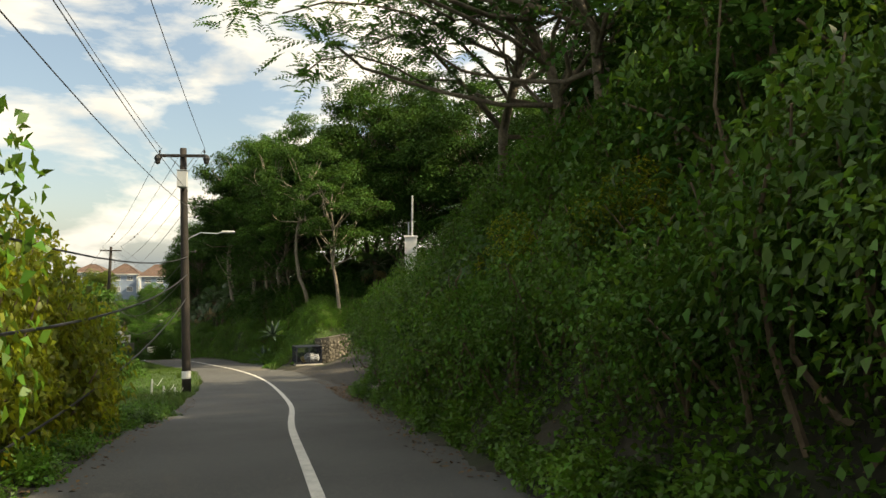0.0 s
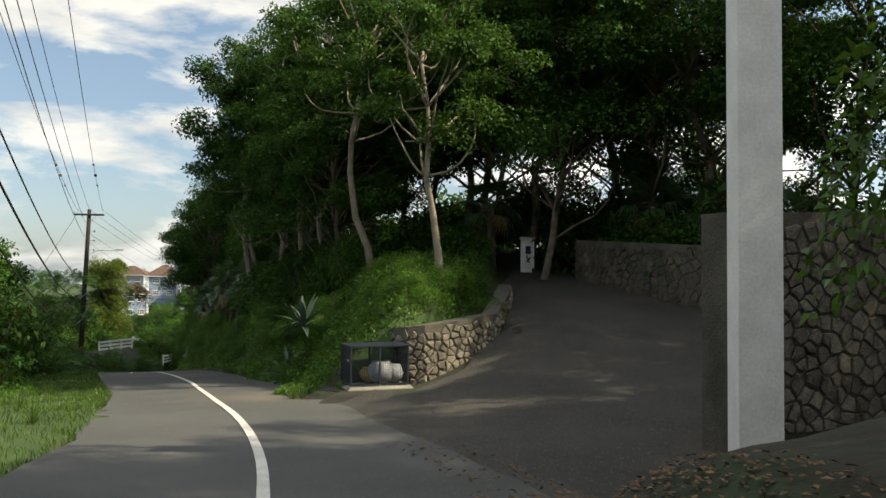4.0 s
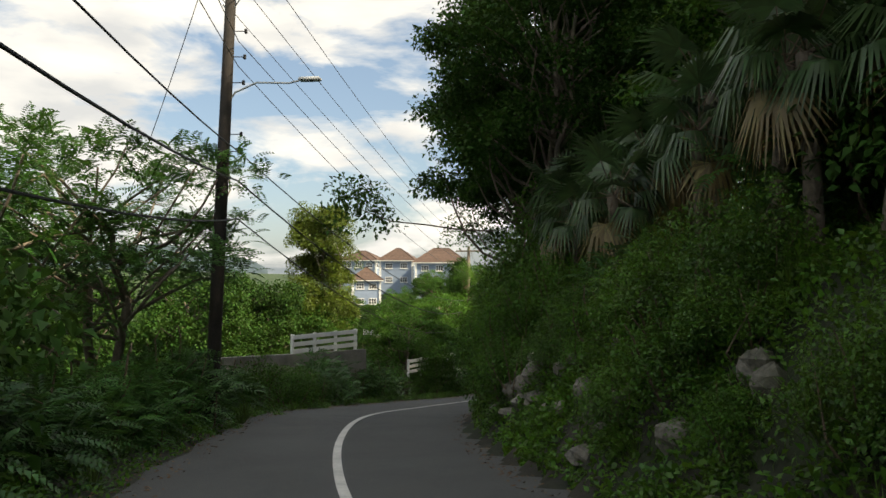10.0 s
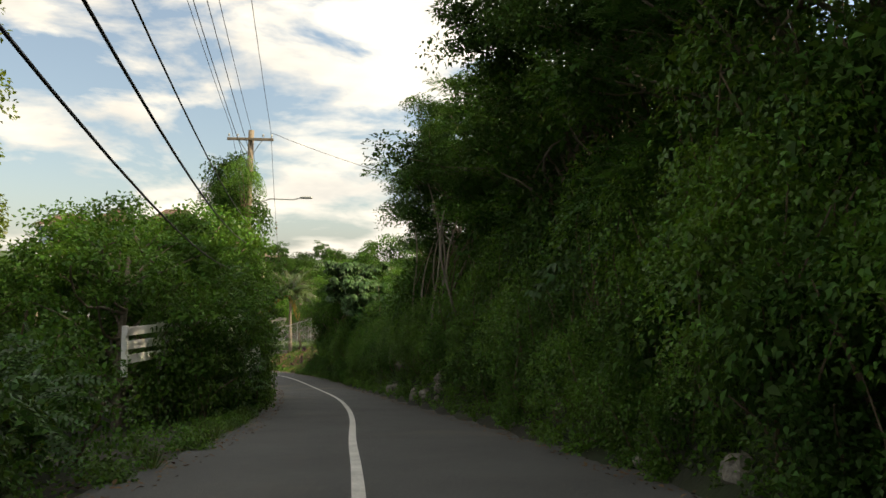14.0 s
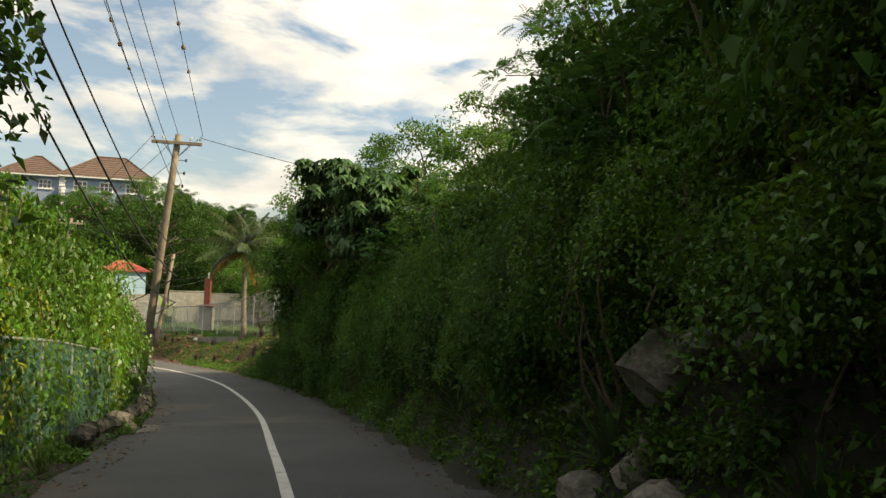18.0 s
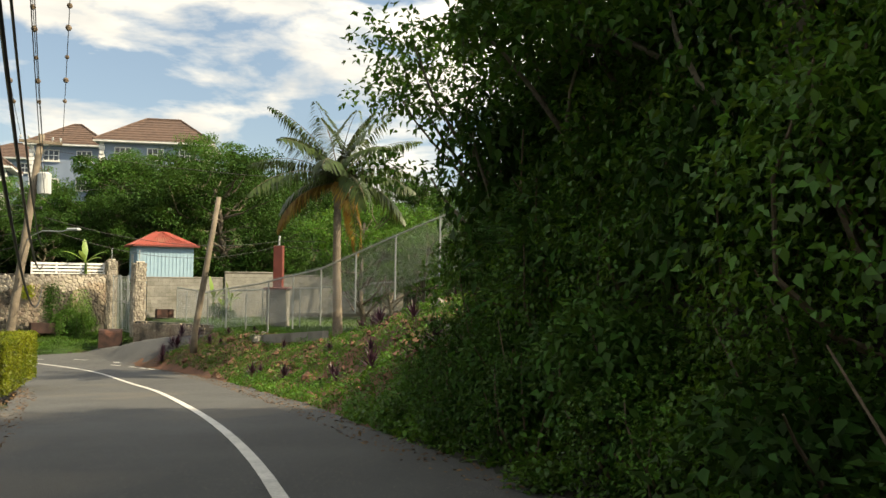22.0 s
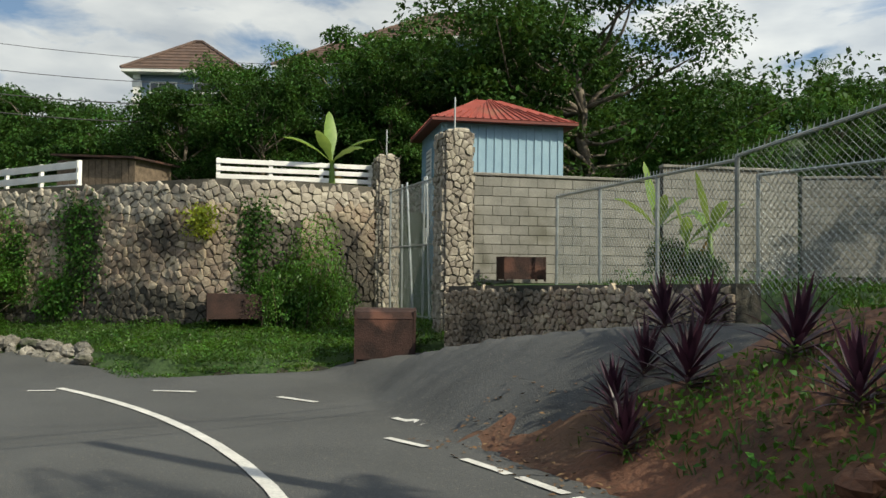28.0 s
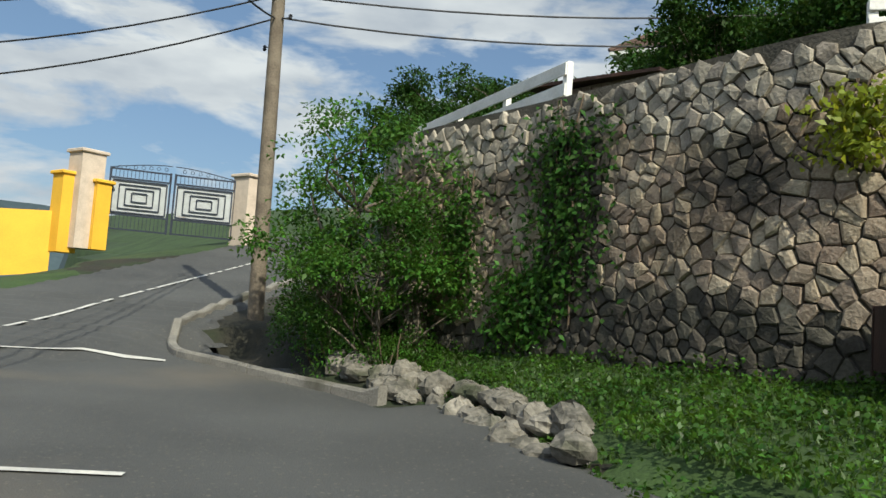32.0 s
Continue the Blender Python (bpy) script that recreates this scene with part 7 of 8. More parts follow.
# rusty bins
def bin_(label, at, turn, w, d, h, lid=True):
    ob = thing("garbage_bin", at, label, "bin", "", turn)
    for x in (-w / 2, w / 2):
        for y in (-d / 2, d / 2):
            Geo().box((x, y, h * (0.5 if lid else 0.42)), (0.04, 0.04, h * (1.0 if lid else 0.84))).link("leg", M["rust"], ob)
    for y, mm in ((-d / 2, "front_panel"), (d / 2, "back_panel")):
        Geo().box((0, y, h * 0.45), (w, 0.02, h * 0.76)).link(mm, M["rust"], ob)
    for x in (-w / 2, w / 2):
        Geo().box((x, 0, h * 0.45), (0.02, d, h * 0.76)).link("side_panel", M["rust"], ob)
    Geo().box((0, 0, 0.12), (w, d, 0.03)).link("floor_plate", M["rust"], ob)
    if lid:
        pts = [(-d / 2 - 0.02, h * 0.84), (-d / 2 + 0.02, h * 0.97), (-d / 4, h * 1.03), (d / 4, h * 1.03), (d / 2, h * 0.9)]
        v = [(x, y, z) for x in (-w / 2 - 0.03, w / 2 + 0.03) for y, z in pts]
        link("lid", v, [(i, i + 1, i + 6, i + 5) for i in range(4)] + [(0, 1, 2, 3, 4), (9, 8, 7, 6, 5)], M["rust"], ob, "domed rusty lid")
    return ob


bin_("rusted mesh garbage bin with a domed lid on the lawn", (-58.8, 184.55, -16.92), 24, 1.12, 0.85, 1.0)
bin_("old dark garbage cage standing against the stone wall", (-63.5, 186.05, -16.35), 40, 1.2, 0.6, 0.75, False)
bin_("small rusty garbage cage on the low wall", (-56.6, 186.3, -15.35), 36, 0.85, 0.5, 0.6, False)

# garbage cage on its plinth by the first junction
cage = thing("garbage_cage", (-5.9, 45.0, -1.98), "black mesh garbage cage holding white and yellow bags", "cage", "", 24)
plinth = tagged(Geo().box((-5.88, 44.97, -2.25), (1.5, 1.0, 0.5), Matrix.Rotation(radians(24), 3, "Z"), 0.05).link("plinth", M["concrete"]), "stained concrete plinth under the garbage cage", "plinth")
W2, D2_, H2 = 1.32, 0.84, 0.86
for x in (-W2 / 2, 0, W2 / 2):
    for y in (-D2_ / 2, D2_ / 2):
        Geo().box((x, y, H2 / 2), (0.035, 0.035, H2)).link("upright", M["iron"], cage)
for y in (-D2_ / 2, D2_ / 2):
    for z_ in (0.02, H2):
        Geo().box((0, y, z_), (W2, 0.035, 0.035)).link("rail", M["iron"], cage)
for x in (-W2 / 2, W2 / 2):
    for z_ in (0.02, H2):
        Geo().box((x, 0, z_), (0.035, D2_, 0.035)).link("rail", M["iron"], cage)
Geo().box((0, 0, H2 + 0.01), (W2 + 0.06, D2_ + 0.06, 0.03)).link("lid", M["iron"], cage)
g_ = Geo()
for k in range(31):
    q = -W2 / 2 + W2 * k / 30
    for y in (-D2_ / 2, D2_ / 2):
        g_.tube([(q, y, 0), (q, y, H2)], 0.004, 3, False)
for k in range(20):
    q = H2 * k / 20
    for y in (-D2_ / 2, D2_ / 2):
        g_.tube([(-W2 / 2, y, q), (W2 / 2, y, q)], 0.004, 3, False)
    for x in (-W2 / 2, W2 / 2):
        g_.tube([(x, -D2_ / 2, q), (x, D2_ / 2, q)], 0.004, 3, False)
for k in range(27):
    q = -D2_ / 2 + D2_ * k / 26
    for x in (-W2 / 2, W2 / 2):
        g_.tube([(x, q, 0), (x, q, H2)], 0.004, 3, False)
g_.link("wire_mesh", M["iron"], cage)


def bag(at, r, material, seed, label):
    g = np.random.default_rng(seed)
    ob = thing("garbage_bag", at, label, "bag", "bags in the cage")
    v, f = [], []
    for i in range(9):
        a = math.pi * i / 8
        for j in range(12):
            b = 2 * math.pi * j / 12
            k = r * (1 + 0.12 * math.sin(5 * b + 3 * a) + g.uniform(-0.07, 0.07)) * (1 - 0.35 * max(0, math.cos(a)) ** 3)
            v.append((k * math.sin(a) * math.cos(b), k * math.sin(a) * math.sin(b), r * 0.9 + k * math.cos(a) * (1.15 if i < 3 else 0.9)))
    for i in range(8):
        f += [(i * 12 + j, i * 12 + (j + 1) % 12, i * 12 + 12 + (j + 1) % 12, i * 12 + 12 + j) for j in range(12)]
    link("sack", v, f, material, ob, smooth=True)
    return ob


bag((-5.75, 44.95, -1.97), 0.30, M["bag"], 1, "crumpled white plastic garbage bag in the cage")
bag((-6.05, 45.1, -1.97), 0.2, M["bagyellow"], 2, "crumpled yellow plastic garbage bag in the cage")
bag((-5.5, 45.2, -1.97), 0.24, M["bag"], 3, "crumpled pale blue-grey garbage bag in the cage")
gp = thing("gate_post", (-1.8, 57.85, 0.45), "white painted gate post with a meter plate", "post")
Geo().box((0, 0, 0.7), (0.5, 0.45, 1.45), None, 0.02).link("body", M["white"], gp)
Geo().box((0, 0, 1.46), (0.58, 0.53, 0.08), None, 0.015).link("cap", M["white"], gp)
Geo().box((0.02, -0.235, 1.0), (0.2, 0.03, 0.3)).link("meter_plate", M["iron"], gp)
wp = thing("service_pillar", (-0.25, 36.2, -1.9), "tall white painted service pillar with a pipe on top", "pillar")
Geo().box((0, 0, 3.1), (0.5, 0.45, 6.3), None, 0.02).link("body", M["white"], wp)
Geo().box((0, 0, 6.28), (0.58, 0.53, 0.08), None, 0.015).link("cap", M["white"], wp)
Geo().tube([(0.05, 0, 6.3), (0.05, 0, 8.0)], 0.04, 8).link("riser_pipe", M["grey"], wp)
Geo().tube([(-0.1, 0.05, 6.3), (-0.1, 0.05, 6.9)], 0.03, 8).link("riser_pipe", M["steel"], wp)
WE = spline([(-0.15, 37.6), (1.8, 38.6), (4.2, 39.6), (7.0, 40.4)], 0.6)
ez0, ez1 = np.full(len(WE), -1.7), np.interp(np.arange(len(WE)), (0, len(WE)), (1.35, 1.7))
end_wall = wall_thing("wall_corner", "tall stone wall ending in a whitewashed foot at the side road", WE, ez0, ez1, 0.5, M["mortar"])
stone_wall(end_wall, WE, ez0, ez1, 0.26, sg_, M["greystone"], 0.03, 0.035, None, 120)
gl = thing("lamp_post", (-1.5, 59.66, 0.7), "slim dark post with a glass globe lamp", "lamp")
Geo().tube([(0, 0, -0.2), (0, 0, 4.6)], [0.05, 0.035], 8).link("post", M["iron"], gl)
gg = Geo()
ball(gg, (0, 0, 4.95), 0.2, 12, 1.15)
gg.link("globe", M["bag"], gl, "frosted white globe", True)
Geo().tube([(0, 0, 5.15), (0, 0, 5.3)], [0.1, 0.01], 8).link("finial", M["iron"], gl)
for k, (x_, y_) in enumerate(((-9.5, 33.1), (-9.3, 33.8), (-9.7, 32.4))):
    ob = thing("chain_post", (x_, y_, float(ground(x_, y_)[0])), "short white painted post with a sagging chain", "post", "white chain posts")
    Geo().tube([(0, 0, -0.1), (0.02, 0, 0.55)], 0.035, 7).link("body", M["white"], ob)
    Geo().tube([(0, 0, 0.5), (0.1, 0.32, 0.25), (0.2, 0.65, 0.5)], 0.012, 5).link("chain", M["white"], ob)

# yellow wall, cream pillars and iron gates up the road
yl = tagged(slab(Geo(), [(-94.2, 184.6), (-95.2, 179.0), (-96.5, 172.0)], [-15.6, -16.4, -17.5], [-13.25, -13.6, -14.2], 0.25).link("wall_yellow", M["yellow"]), "bright yellow rendered garden wall", "wall", kind="structure")
for x_, y_, w_, z0_, z1_, mm, lb in ((-93.9, 184.9, 0.75, -14.4, -11.8, "yellow", "square yellow gate pillar with a capped top"), (-93.5, 186.0, 0.6, -14.2, -12.0, "yellow", "short yellow wall pier beside the gate"), (-93.75, 185.5, 0.95, -14.2, -10.9, "cream", "tall cream stone gate pillar"), (-92.0, 191.4, 0.95, -14.2, -11.1, "cream", "cream stone gate pillar")):
    ob = thing("gate_pier", (x_, y_, z0_), lb, "pillar", "gate piers", 17)
    Geo().box((0, 0, (z1_ - z0_) / 2 - 0.2), (w_, w_, z1_ - z0_ + 0.4), None, 0.02).link("shaft", M[mm], ob)
    Geo().box((0, 0, z1_ - z0_ + 0.02), (w_ + 0.18, w_ + 0.18, 0.14), None, 0.03).link("cap", M[mm], ob)
for k, (a_, b_) in enumerate((((-93.55, 186.3), (-92.95, 188.5)), ((-92.9, 188.6), (-92.2, 190.9)))):
    d_ = Vector((b_[0] - a_[0], b_[1] - a_[1], 0))
    w_ = d_.length
    gt = thing("iron_gate", (a_[0], a_[1], -13.75), "dark iron gate leaf with nested rectangle pattern", "gate", "iron gate leaves", math.degrees(math.atan2(d_.y, d_.x)))
    H3 = 2.45
    for x in (0.03, w_ - 0.03):
        Geo().box((x, 0, H3 / 2), (0.07, 0.07, H3)).link("stile", M["iron"], gt)
    for z_ in (0.05, 0.62, 2.05, 2.4):
        Geo().box((w_ / 2, 0, z_), (w_, 0.05, 0.06)).link("rail", M["iron"], gt)
    for i in range(16):
        Geo().box((w_ * (i + 0.5) / 16, 0, 0.33), (0.02, 0.02, 0.58)).link("bar", M["iron"], gt)
        Geo().box((w_ * (i + 0.5) / 16, 0, 2.22), (0.02, 0.02, 0.34)).link("bar", M["iron"], gt)
    Geo().box((w_ / 2, 0.03, 1.33), (w_ - 0.2, 0.01, 1.36)).link("back_sheet", M["grey"], gt, "pale sheet behind the bars")
    for r_ in range(4):
        a2, b2 = (w_ - 0.3) / 2 * (1 - r_ * 0.24), 0.62 * (1 - r_ * 0.24)
        for (cx_, cz_, sx2, sz2) in ((0, b2, 2 * a2, 0.05), (0, -b2, 2 * a2, 0.05), (a2, 0, 0.05, 2 * b2), (-a2, 0, 0.05, 2 * b2)):
            Geo().box((w_ / 2 + cx_, -0.01, 1.33 + cz_), (sx2, 0.03, sz2)).link("pattern_bar", M["iron"], gt)
    arc = Geo()
    arc.tube([(w_ * t_, 0, 2.43 + 0.3 * math.sin(math.pi / 2 * (t_ if k == 0 else 1 - t_))) for t_ in np.linspace(0, 1, 9)], 0.018, 5)
    for t_ in np.linspace(0.15, 0.9, 7):
        z_ = 2.43 + 0.3 * math.sin(math.pi / 2 * (t_ if k == 0 else 1 - t_))
        arc.tube([(w_ * t_ + 0.07 * math.cos(q), 0, (2.43 + z_) / 2 + 0.07 * math.sin(q)) for q in np.linspace(0, 6.28, 9)], 0.010, 4)
    arc.link("scroll_top", M["iron"], gt)

# ---- houses on the hill ----
def hip_house(label, at, turn, w, d, h, rise, ridge, storeys=2, base=6.0):
    """A rendered house under a tiled hipped roof, with its windows. w across, d deep, h to the eaves."""
    ob = thing("house", at, label, "house", "hill houses", turn)
    wall = Geo().box((0, 0, h / 2 - base / 2), (w, d, h + base)).link("wall", M["render"], ob)
    o = 0.7
    v = [(-w / 2 - o, -d / 2 - o, h), (w / 2 + o, -d / 2 - o, h), (w / 2 + o, d / 2 + o, h), (-w / 2 - o, d / 2 + o, h), (-ridge / 2, 0, h + rise), (ridge / 2, 0, h + rise)]
    roof = link("roof", v, [(0, 1, 5, 4), (1, 2, 5), (2, 3, 4, 5), (3, 0, 4), (3, 2, 1, 0)], M["tile"], ob)
    Geo().box((0, 0, h - 0.1), (w + 2 * o - 0.05, d + 2 * o - 0.05, 0.2), None, 0.03).link("eaves_board", M["white"], ob)
    for a, b, c, e in ((0, 1, 5, 4), (3, 0, 4, 4), (1, 2, 5, 5)):
        A, B, C, D3 = (Vector(v[i]) for i in (a, b, c, e))
        for r in range(9):
            t = (r + 0.5) / 9
            p, q = A.lerp(D3, t), B.lerp(C, t)
            Geo().tube([p + Vector((0, 0, 0.02)), q + Vector((0, 0, 0.02))], 0.045, 4).link("tile_course", M["tile"], roof)
    for a, b in ((0, 4), (1, 5), (3, 4), (2, 5), (4, 5)):
        Geo().tube([Vector(v[a]) + Vector((0, 0, 0.04)), Vector(v[b]) + Vector((0, 0, 0.04))], 0.09, 6).link("ridge_tile", M["tile"], roof)
    for sx_, sy_ in ((-1, -1), (1, -1)):
        for k in range(int((h + 1) / 0.42)):
            Geo().box((sx_ * w / 2, sy_ * d / 2, h - 0.3 - k * 0.42), (0.5 if k % 2 else 0.34, 0.34 if k % 2 else 0.5, 0.36), None, 0.02).link("quoin", M["white"], ob)
    for st in range(storeys):
        z = h - 1.15 - st * 2.9
        for face in range(3):
            n = max(1, int((w if face == 0 else d) / 2.6))
            for k in range(n):
                u = ((k + 0.5) / n - 0.5) * (w if face == 0 else d) * 0.92
                m = (Matrix.Translation((u, -d / 2 - 0.02, z)), Matrix.Translation((-w / 2 - 0.02, u, z)) @ Matrix.Rotation(-math.pi / 2, 4, "Z"), Matrix.Translation((w / 2 + 0.02, u, z)) @ Matrix.Rotation(math.pi / 2, 4, "Z"))[face]
                win = Geo().box((0, 0, 0), (1.5, 0.06, 1.15), None, 0.01).link("window", M["white"], ob)
                win.matrix_local = m
                for c in (-0.47, 0.0, 0.47):
                    for zz in (-0.26, 0.26):
                        Geo().box((c, -0.035, zz), (0.38, 0.02, 0.44)).link("pane", M["glass"], win)
                Geo().box((0, -0.05, -0.62), (1.7, 0.16, 0.09), None, 0.01).link("sill", M["white"], win)
    return ob


hip_house("blue-grey two-storey house with brown hipped tile roof", (-71.6, 220.5, -5.6), 14, 9.5, 8.5, 4.9, 2.9, 3.2)
hip_house("smaller blue-grey house with brown pyramid roof and white quoins", (-82.6, 224.5, -4.6), 14, 6.8, 6.8, 4.4, 2.6, 0.8)
hip_house("pale blue house with swept brown hipped roof", (-83.0, 208.5, -8.2), 24, 5.2, 5.2, 4.0, 2.4, 0.4)
hip_house("pale grey two-storey house behind the trees", (-96.0, 236.0, -5.0), 10, 8.0, 8.0, 5.0, 2.2, 1.5)
hut = thing("garden_hut", (-70.5, 189.5, -13.5), "low weathered board hut with a rusty sheet roof", "hut", "", 5)
Geo().box((0, 0, 0.8), (2.6, 1.8, 1.6)).link("body", M["twig"], hut)
Geo().box((0, 0, 1.66), (3.0, 2.2, 0.06), Matrix.Rotation(0.06, 3, "Y")).link("roof", M["rust"], hut)
for k in range(12):
    Geo().box((-1.3 + k * 0.235, -0.915, 0.8), (0.2, 0.02, 1.55), None, 0.004).link("board", M["twig"], hut)

# ---- kerbs, dashes, edge stones, rocks ----
for x0, y0, x1, y1, w_ in ((-61.25, 180.9, -60.5, 181.05, 0.055), (-58.95, 181.1, -58.1, 180.83, 0.055), (-56.4, 179.95, -55.8, 179.58, 0.055), (-63.15, 180.1, -62.75, 180.3, 0.055), (-66.4, 179.3, -66.0, 180.0, 0.055),
                           (-55.84, 178.61, -55.2, 178.25, 0.05), (-54.6, 177.8, -53.97, 177.28, 0.05), (-53.85, 177.2, -53.3, 176.7, 0.05), (-53.2, 176.6, -52.7, 176.15, 0.05), (-74.1, 180.3, -73.4, 182.6, 0.10)):
    n_ = 5
    a_ = unit(np.array((x1 - x0, y1 - y0)))
    p_ = np.array([(x0 + (x1 - x0) * t, y0 + (y1 - y0) * t) for t in np.linspace(0, 1, n_)])
    v_ = np.concatenate([p_ - np.array((-a_[1], a_[0])) * w_, p_ + np.array((-a_[1], a_[0])) * w_])
    v_ = np.c_[v_, paving(v_[:, 0], v_[:, 1])[0] + 0.014]
    tagged(link("lane_dash", v_, [(k, k + 1, n_ + k + 1, n_ + k) for k in range(n_ - 1)], M["line"]), "white painted lane dash on the asphalt", "road marking", kind="structure")


def kerb(name, label, pts, w=0.16, h=0.16, material=None, cut=0.9):
    line = spline([(x, y, 0) for x, y in pts], 0.3)[:, :2]
    u = np.r_[0, np.cumsum(np.linalg.norm(np.diff(line, axis=0), axis=1))]
    top = tagged(new(name), label, "kerb", kind="structure")
    n = max(1, int(u[-1] / cut))
    for i in range(n):
        s = np.linspace(u[-1] * i / n + 0.008, u[-1] * (i + 1) / n - 0.008, 4)
        p = np.stack([np.interp(s, u, line[:, 0]), np.interp(s, u, line[:, 1])], 1)
        q, d_, zr_ = nearest(p[:, 0], p[:, 1])
        z = np.maximum(ground(p[:, 0], p[:, 1]), -99) + 0.03
        t = unit(np.gradient(p, axis=0))
        nn = np.stack([-t[:, 1], t[:, 0]], 1) * w / 2
        v = []
        for j in range(4):
            for off, hh in ((-1, -0.15), (-1, h * 0.8), (-0.75, h), (0.75, h), (1, h * 0.8), (1, -0.15)):
                v.append((p[j, 0] + nn[j, 0] * off, p[j, 1] + nn[j, 1] * off, z[j] + hh))
        f = [(6 * j + k, 6 * j + k + 1, 6 * j + 7 + k, 6 * j + 6 + k) for j in range(3) for k in range(5)] + [(5, 4, 3, 2, 1, 0), (18, 19, 20, 21, 22, 23)]
        link("kerb_stone", v, f, material or M["concrete"], top)
    return top


kerb("kerb", "worn concrete kerb round the grass island", [(-69.4, 184.1), (-70.7, 183.85), (-71.7, 183.6), (-73.0, 183.3), (-74.0, 183.05), (-75.25, 183.3), (-76.6, 184.3), (-79.0, 186.6), (-82.0, 189.4)])


def boulder(at, r, seed, material=None, label="rough grey limestone rock at the road's edge", group="roadside rocks"):
    g = np.random.default_rng(seed)
    v, f, n, m = [], [], 7, 9
    st = g.uniform(0.7, 1.3, 3)
    for i in range(n):
        a = math.pi * i / (n - 1)
        for j in range(m):
            b = 2 * math.pi * j / m
            k = r * g.uniform(0.8, 1.15)
            v.append((k * math.sin(a) * math.cos(b) * st[0], k * math.sin(a) * math.sin(b) * st[1], k * math.cos(a) * 0.75 * st[2] + r * 0.3))
    for i in range(n - 1):
        f += [(i * m + j, i * m + m + j, i * m + m + (j + 1) % m, i * m + (j + 1) % m) for j in range(m)]
    ob = link("rock", v, f, material or M["rock"])
    ob.location = at
    return tagged(ob, label, "rock", group)


rk = random.Random(8)
for k in range(36):
    s_ = rk.choice((rk.uniform(20, 27), rk.uniform(52, 80), rk.uniform(74, 112), rk.uniform(96, 112), rk.uniform(118, 128)))
    x_, y_ = place(s_, float(np.interp(s_, EDGE[:, 0], EDGE[:, 3])) + rk.uniform(0.15, 0.5))
    r_ = rk.uniform(0.10, 0.28)
    boulder((x_, y_, float(ground(x_, y_)[0]) - r_ * 0.1), r_, 300 + k)
for s0_, s1_, n_, big_ in ((69, 80, 26, 0.28), (84, 90, 8, 0.32), (117.5, 121.5, 14, 0.30), (126, 129, 6, 0.34)):
    for k in range(n_):
        s_, up_by = rk.uniform(s0_, s1_), rk.random()
        x_, y_ = place(s_, float(np.interp(s_, EDGE[:, 0], EDGE[:, 3])) + 0.35 + 0.7 * up_by)
        r_ = rk.uniform(0.14, big_)
        boulder((x_, y_, float(ground(x_, y_)[0]) - r_ * 0.2), r_, 700 + k + int(s0_) * 3, M["rock"], "grey limestone rock outcropping from the foot of the bank", "bank outcrop rocks")
for k in range(46):
    s_ = rk.uniform(158, 182)
    x_, y_ = place(s_, rk.uniform(3.2, 7.0))
    r_ = rk.uniform(0.05, 0.22)
    boulder((x_, y_, float(ground(x_, y_)[0]) - r_ * 0.15), r_, 400 + k, M["red"] if k % 3 else M["rock"], "rough stone lying in the red soil", "bank stones")
for k in range(72):
    t_ = (k % 36) / 35
    lay = k // 36
    x_ = -71.5 + 6.1 * t_ + rk.uniform(-0.2, 0.2)
    y_ = float(np.interp(x_, LAWN_X, LAWN_Y)) - 0.25 + 0.3 * lay + rk.uniform(-0.15, 0.25)
    r_ = rk.uniform(0.12, 0.24) * (1.25 if t_ < 0.3 else 0.9)
    boulder((x_, y_, float(ground(x_, y_)[0]) - 0.03 + 0.17 * lay), r_, 500 + k, M["rock"], "rough loose edging stone beside the lawn", "edging stones")
for s0_, s1_, n_ in ((134, 151, 30), (153, 160.5, 20)):
    for k in range(n_):
        s_ = s0_ + (s1_ - s0_) * k / n_
        x_, y_ = place(s_, float(np.interp(s_, EDGE[:, 0], EDGE[:, 1])) - 0.35 - rk.uniform(0, 0.12))
        for lay in range(2):
            r_ = rk.uniform(0.14, 0.22)
            boulder((x_, y_, float(ground(x_, y_)[0]) - 0.05 + lay * 0.2), r_, 600 + k + 50 * lay, M["darkstone"], "rough edging stone of the low kerb wall", "kerb wall stones")
# clipped hedge and green mesh fence
hg = np.random.default_rng(5)
hedge = thing("clipped_hedge", (-52.75, 165.5, -16.2), "clipped yellow-green box hedge", "hedge", "", 109.6)
n_ = 30000
p_ = np.stack([hg.uniform(-2.1, 2.1, n_), hg.uniform(-0.5, 0.5, n_), hg.uniform(0, 1.45, n_)], 1)
ax_ = hg.integers(0, 3, n_)
p_[ax_ == 0, 1] = np.sign(p_[ax_ == 0, 1]) * 0.5 + hg.normal(size=(ax_ == 0).sum()) * 0.03
p_[ax_ == 1, 2] = 1.45 + hg.normal(size=(ax_ == 1).sum()) * 0.03
p_[ax_ == 2, 0] = np.sign(p_[ax_ == 2, 0]) * 2.1
link("leaf_mass", *leaves(p_, spread(n_, hg), spread(n_, hg) + np.array((0, 0, 0.6)), 0.06 * hg.uniform(0.6, 1.3, n_), 0.04), L["lime"], hedge)
# dark filler box added in place of branches, for the hedge's shaded inside
Geo().box((0, 0, 0.6), (3.7, 0.55, 1.15), None, 0.1).link("branching", M["soil"], hedge)
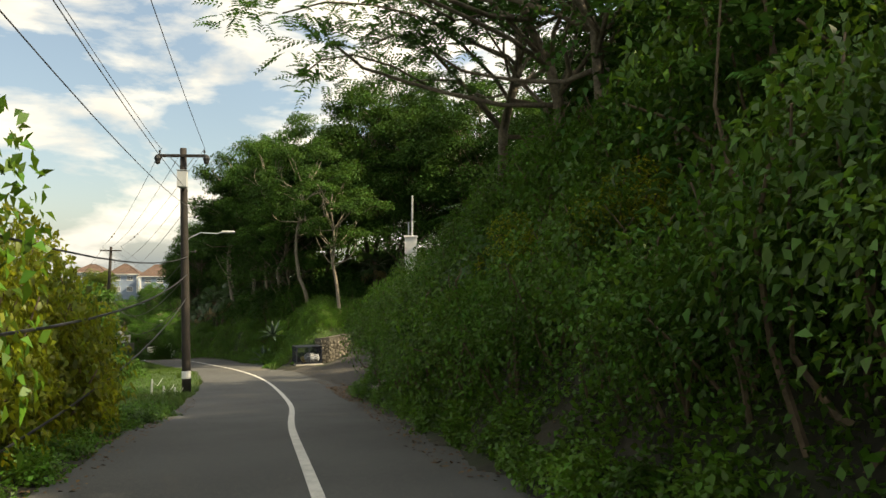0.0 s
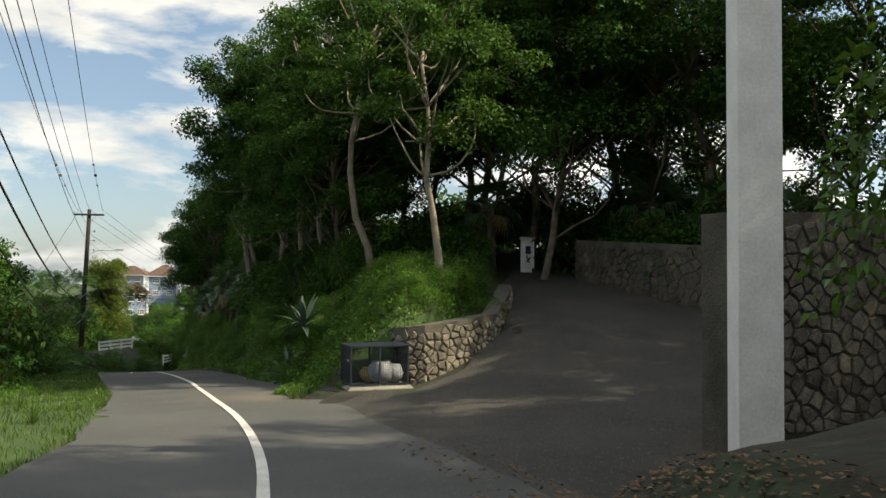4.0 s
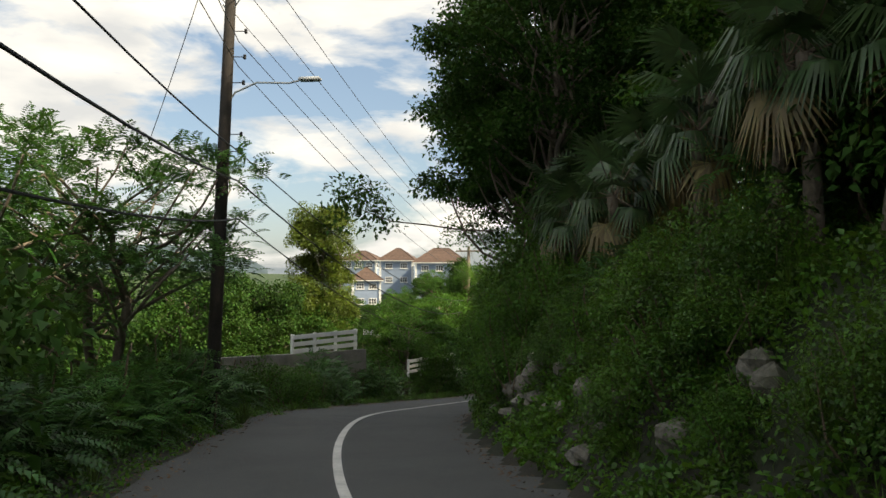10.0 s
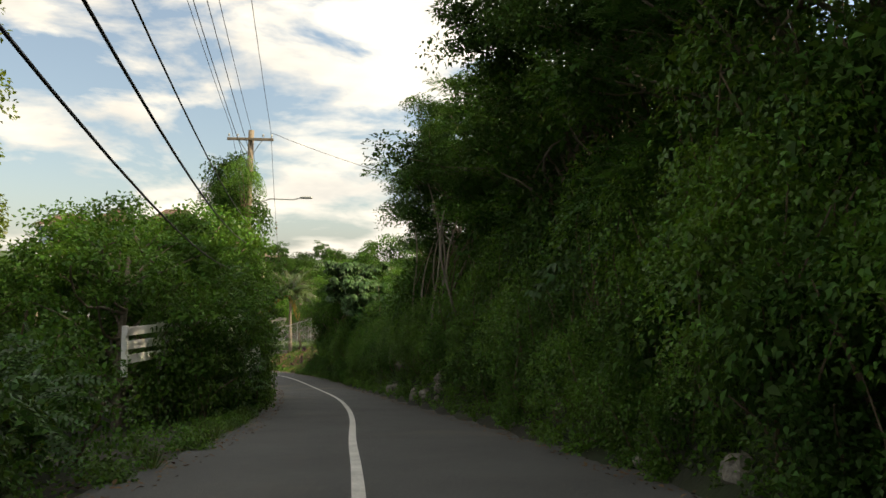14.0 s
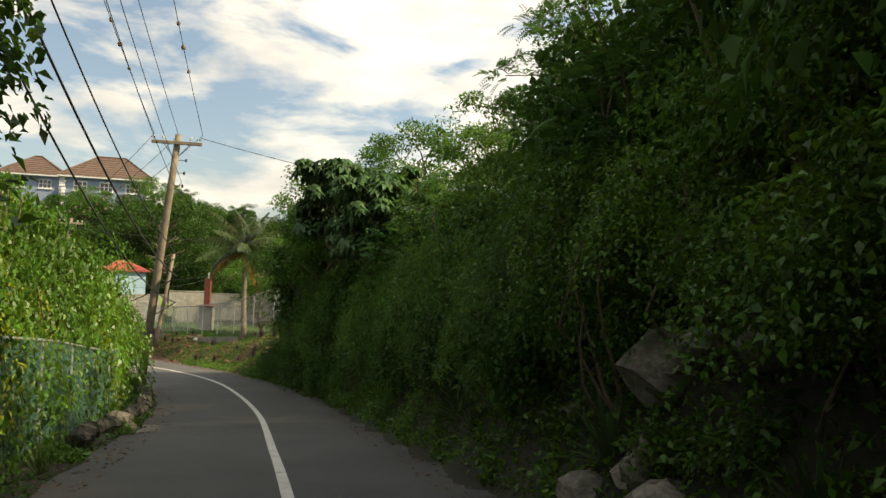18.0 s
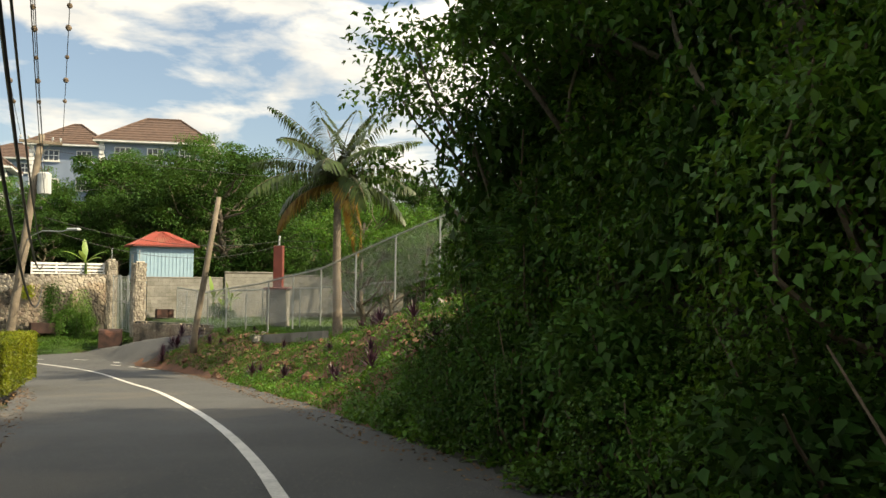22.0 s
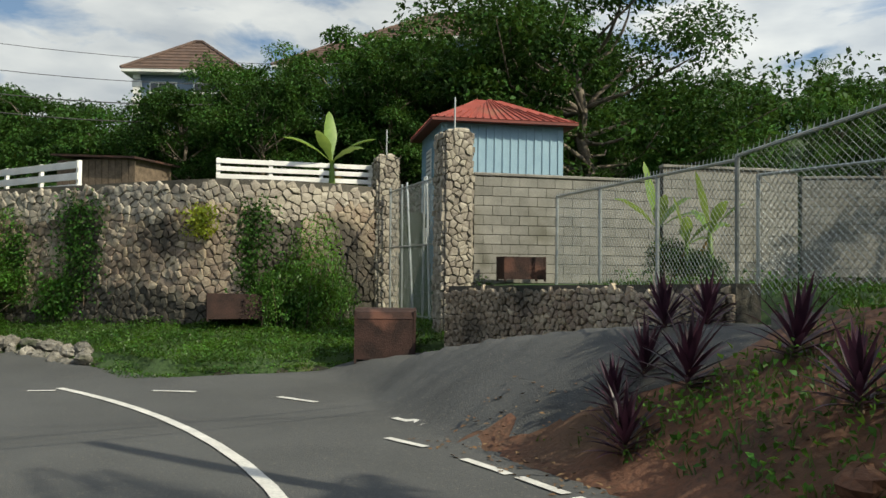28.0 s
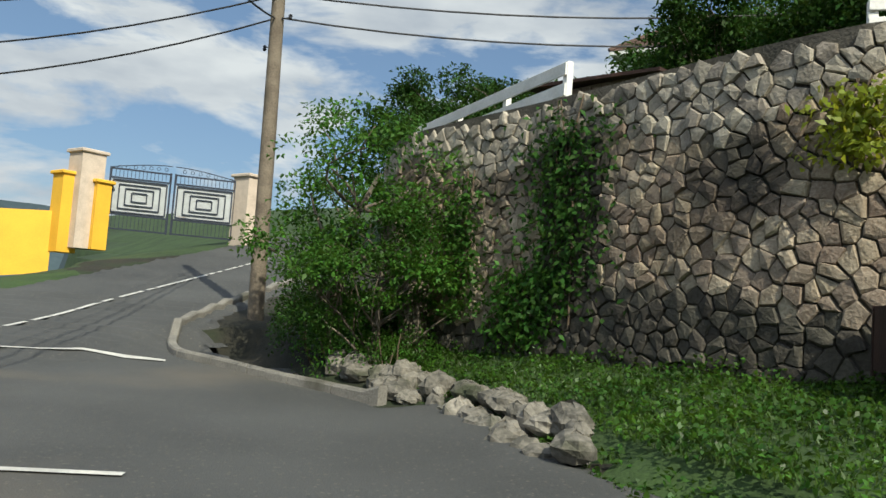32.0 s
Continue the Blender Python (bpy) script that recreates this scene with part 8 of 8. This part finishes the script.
for (s0_, s1_, d_, h_) in ((132.0, 150.0, -2.95, 1.6), (154.0, 169.0, -5.2, 1.9)):
    pts = [place(s_, d_) for s_ in np.linspace(s0_, s1_, 7)]
    zz = [max(float(ground(*p)[0]), float(np.interp(s_, LS, LINE[:, 2])) - 0.1) for p, s_ in zip(pts, np.linspace(s0_, s1_, 7))]
    chain_fence("green plastic mesh fence behind the hedge", pts, zz, h_, 0.07, "mesh_fence", False, M["teal"])

# stump against the rubble wall
stump = thing("tree_stump", (-70.9, 185.5, float(ground(-70.9, 185.5)[0]) - 0.1), "tall dead split grey-brown tree stump", "stump")
tg = np.random.default_rng(12)
for k in range(5):
    a_ = k * 1.26
    Geo().tube([(math.cos(a_) * 0.12, math.sin(a_) * 0.12, 0), (math.cos(a_) * 0.09, math.sin(a_) * 0.09, 0.9), (math.cos(a_) * 0.10 + 0.03, math.sin(a_) * 0.10, 1.45 + tg.uniform(-0.1, 0.3))], [0.16, 0.12, 0.08], 7).link("split_stem", M["bark"], stump, smooth=True)
# creepers rooted on the rubble wall
for x_, z_, n_, w_, h_, lm_ in ((-68.2, -14.6, 1500, 0.9, 1.5, "dark"), (-68.9, -15.9, 900, 0.8, 0.6, "small"), (-63.4, -14.6, 1700, 0.9, 1.3, "dark"), (-64.4, -14.0, 500, 0.5, 0.45, "lime"), (-70.2, -15.0, 700, 0.6, 1.1, "dark")):
    yy_ = float(np.interp(x_, RW[:, 0], RW[:, 1]))
    ob_ = thing("wall_creeper", (x_, yy_ - 0.06, z_), "leafy creeper hanging on the rubble wall", "creeper", "wall creepers")
    p_ = np.stack([tg.normal(size=n_) * w_ * 0.45, -np.abs(tg.normal(size=n_)) * 0.12, tg.uniform(-1, 1, n_) * h_ * (0.6 + 0.4 * tg.random(n_))], 1)
    tagged(link("foliage", *leaves(p_, spread(n_, tg) + np.array((0, -0.3, -0.5)), spread(n_, tg) * 0.6 + np.array((0, -1.0, 0.4)), 0.10 * tg.uniform(0.6, 1.3, n_), 0.06), L[lm_], ob_), kind="stuff")
    for q_ in range(3):
        Geo().tube([(tg.uniform(-0.3, 0.3) * w_, -0.02, -h_), (tg.uniform(-0.2, 0.2), -0.04, 0), (tg.uniform(-0.3, 0.3) * w_, -0.03, h_)], 0.012, 5).link("vine_stem", M["twig"], ob_)
# bare climbing stems hanging from the trees above the outcrop
lg = np.random.default_rng(41)
for k in range(11):
    s_ = 116.8 + 0.75 * k + lg.uniform(-0.3, 0.3)
    d_ = lg.uniform(3.0, 3.7)
    x_, y_ = place(s_, d_)
    z_ = float(ground(x_, y_)[0])
    ob_ = thing("liana", (x_, y_, z_), "bare pale climbing stem hanging from the trees", "vine", "hanging stems")
    h_, bx, by = lg.uniform(3.8, 6.0), lg.uniform(-0.9, 0.9), lg.uniform(-0.6, 1.4)
    pts = [(bx * t_ + 0.28 * math.sin(5 * t_ + k), by * t_ + 0.25 * math.sin(4 * t_ + 2 * k), h_ * t_ - 0.15) for t_ in np.linspace(0, 1, 10)]
    Geo().tube(pts, [0.05 - 0.028 * t_ for t_ in np.linspace(0, 1, 10)], 6).link("main_stem", M["palebark"], ob_, smooth=True)
    Geo().tube([pts[4], (pts[5][0] + 0.3, pts[5][1] - 0.4, pts[5][2] + 0.5), (pts[6][0] + 0.9, pts[6][1] - 0.9, pts[6][2] + 0.7), (pts[7][0] + 1.8, pts[7][1] - 1.0, pts[7][2] - 0.1)], [0.022, 0.018, 0.015, 0.012], 5).link("side_stem", M["twig"], ob_, smooth=True)
# broken clods and small stones over the red bank
clod_v, clod_f, n_ = [], [], 0
cx_, cy_ = scatter(1500, 156.5, 181, 0.25, 4.6, lg)
dry_ = ~paved(cx_, cy_)
cx_, cy_ = cx_[dry_], cy_[dry_]
cz_ = ground(cx_, cy_)
for x_, y_, z_ in zip(cx_, cy_, cz_):
    r_ = 0.035 + 0.13 * lg.random() ** 3
    d3 = spread(8, lg) * lg.uniform(0.75, 1.2, (8, 1)) * r_
    ring = np.array([(math.cos(a) * r_ * lg.uniform(0.7, 1.25), math.sin(a) * r_ * lg.uniform(0.7, 1.25), lg.uniform(-0.2, 0.25) * r_) for a in np.arange(6) * 1.047])
    clod_v.append(np.concatenate([ring, [(d3[0, 0] * 0.3, d3[0, 1] * 0.3, r_ * 0.75), (0, 0, -r_ * 0.6)]]) + np.array((x_, y_, z_ + r_ * 0.15)))
    clod_f += [(n_ + j, n_ + (j + 1) % 6, n_ + 6) for j in range(6)] + [(n_ + (j + 1) % 6, n_ + j, n_ + 7) for j in range(6)]
    n_ += 8
tagged(link("bank_clods", np.concatenate(clod_v), clod_f, M["clod"]), "broken clods and stones lying on the red bank", "rubble", kind="stuff")
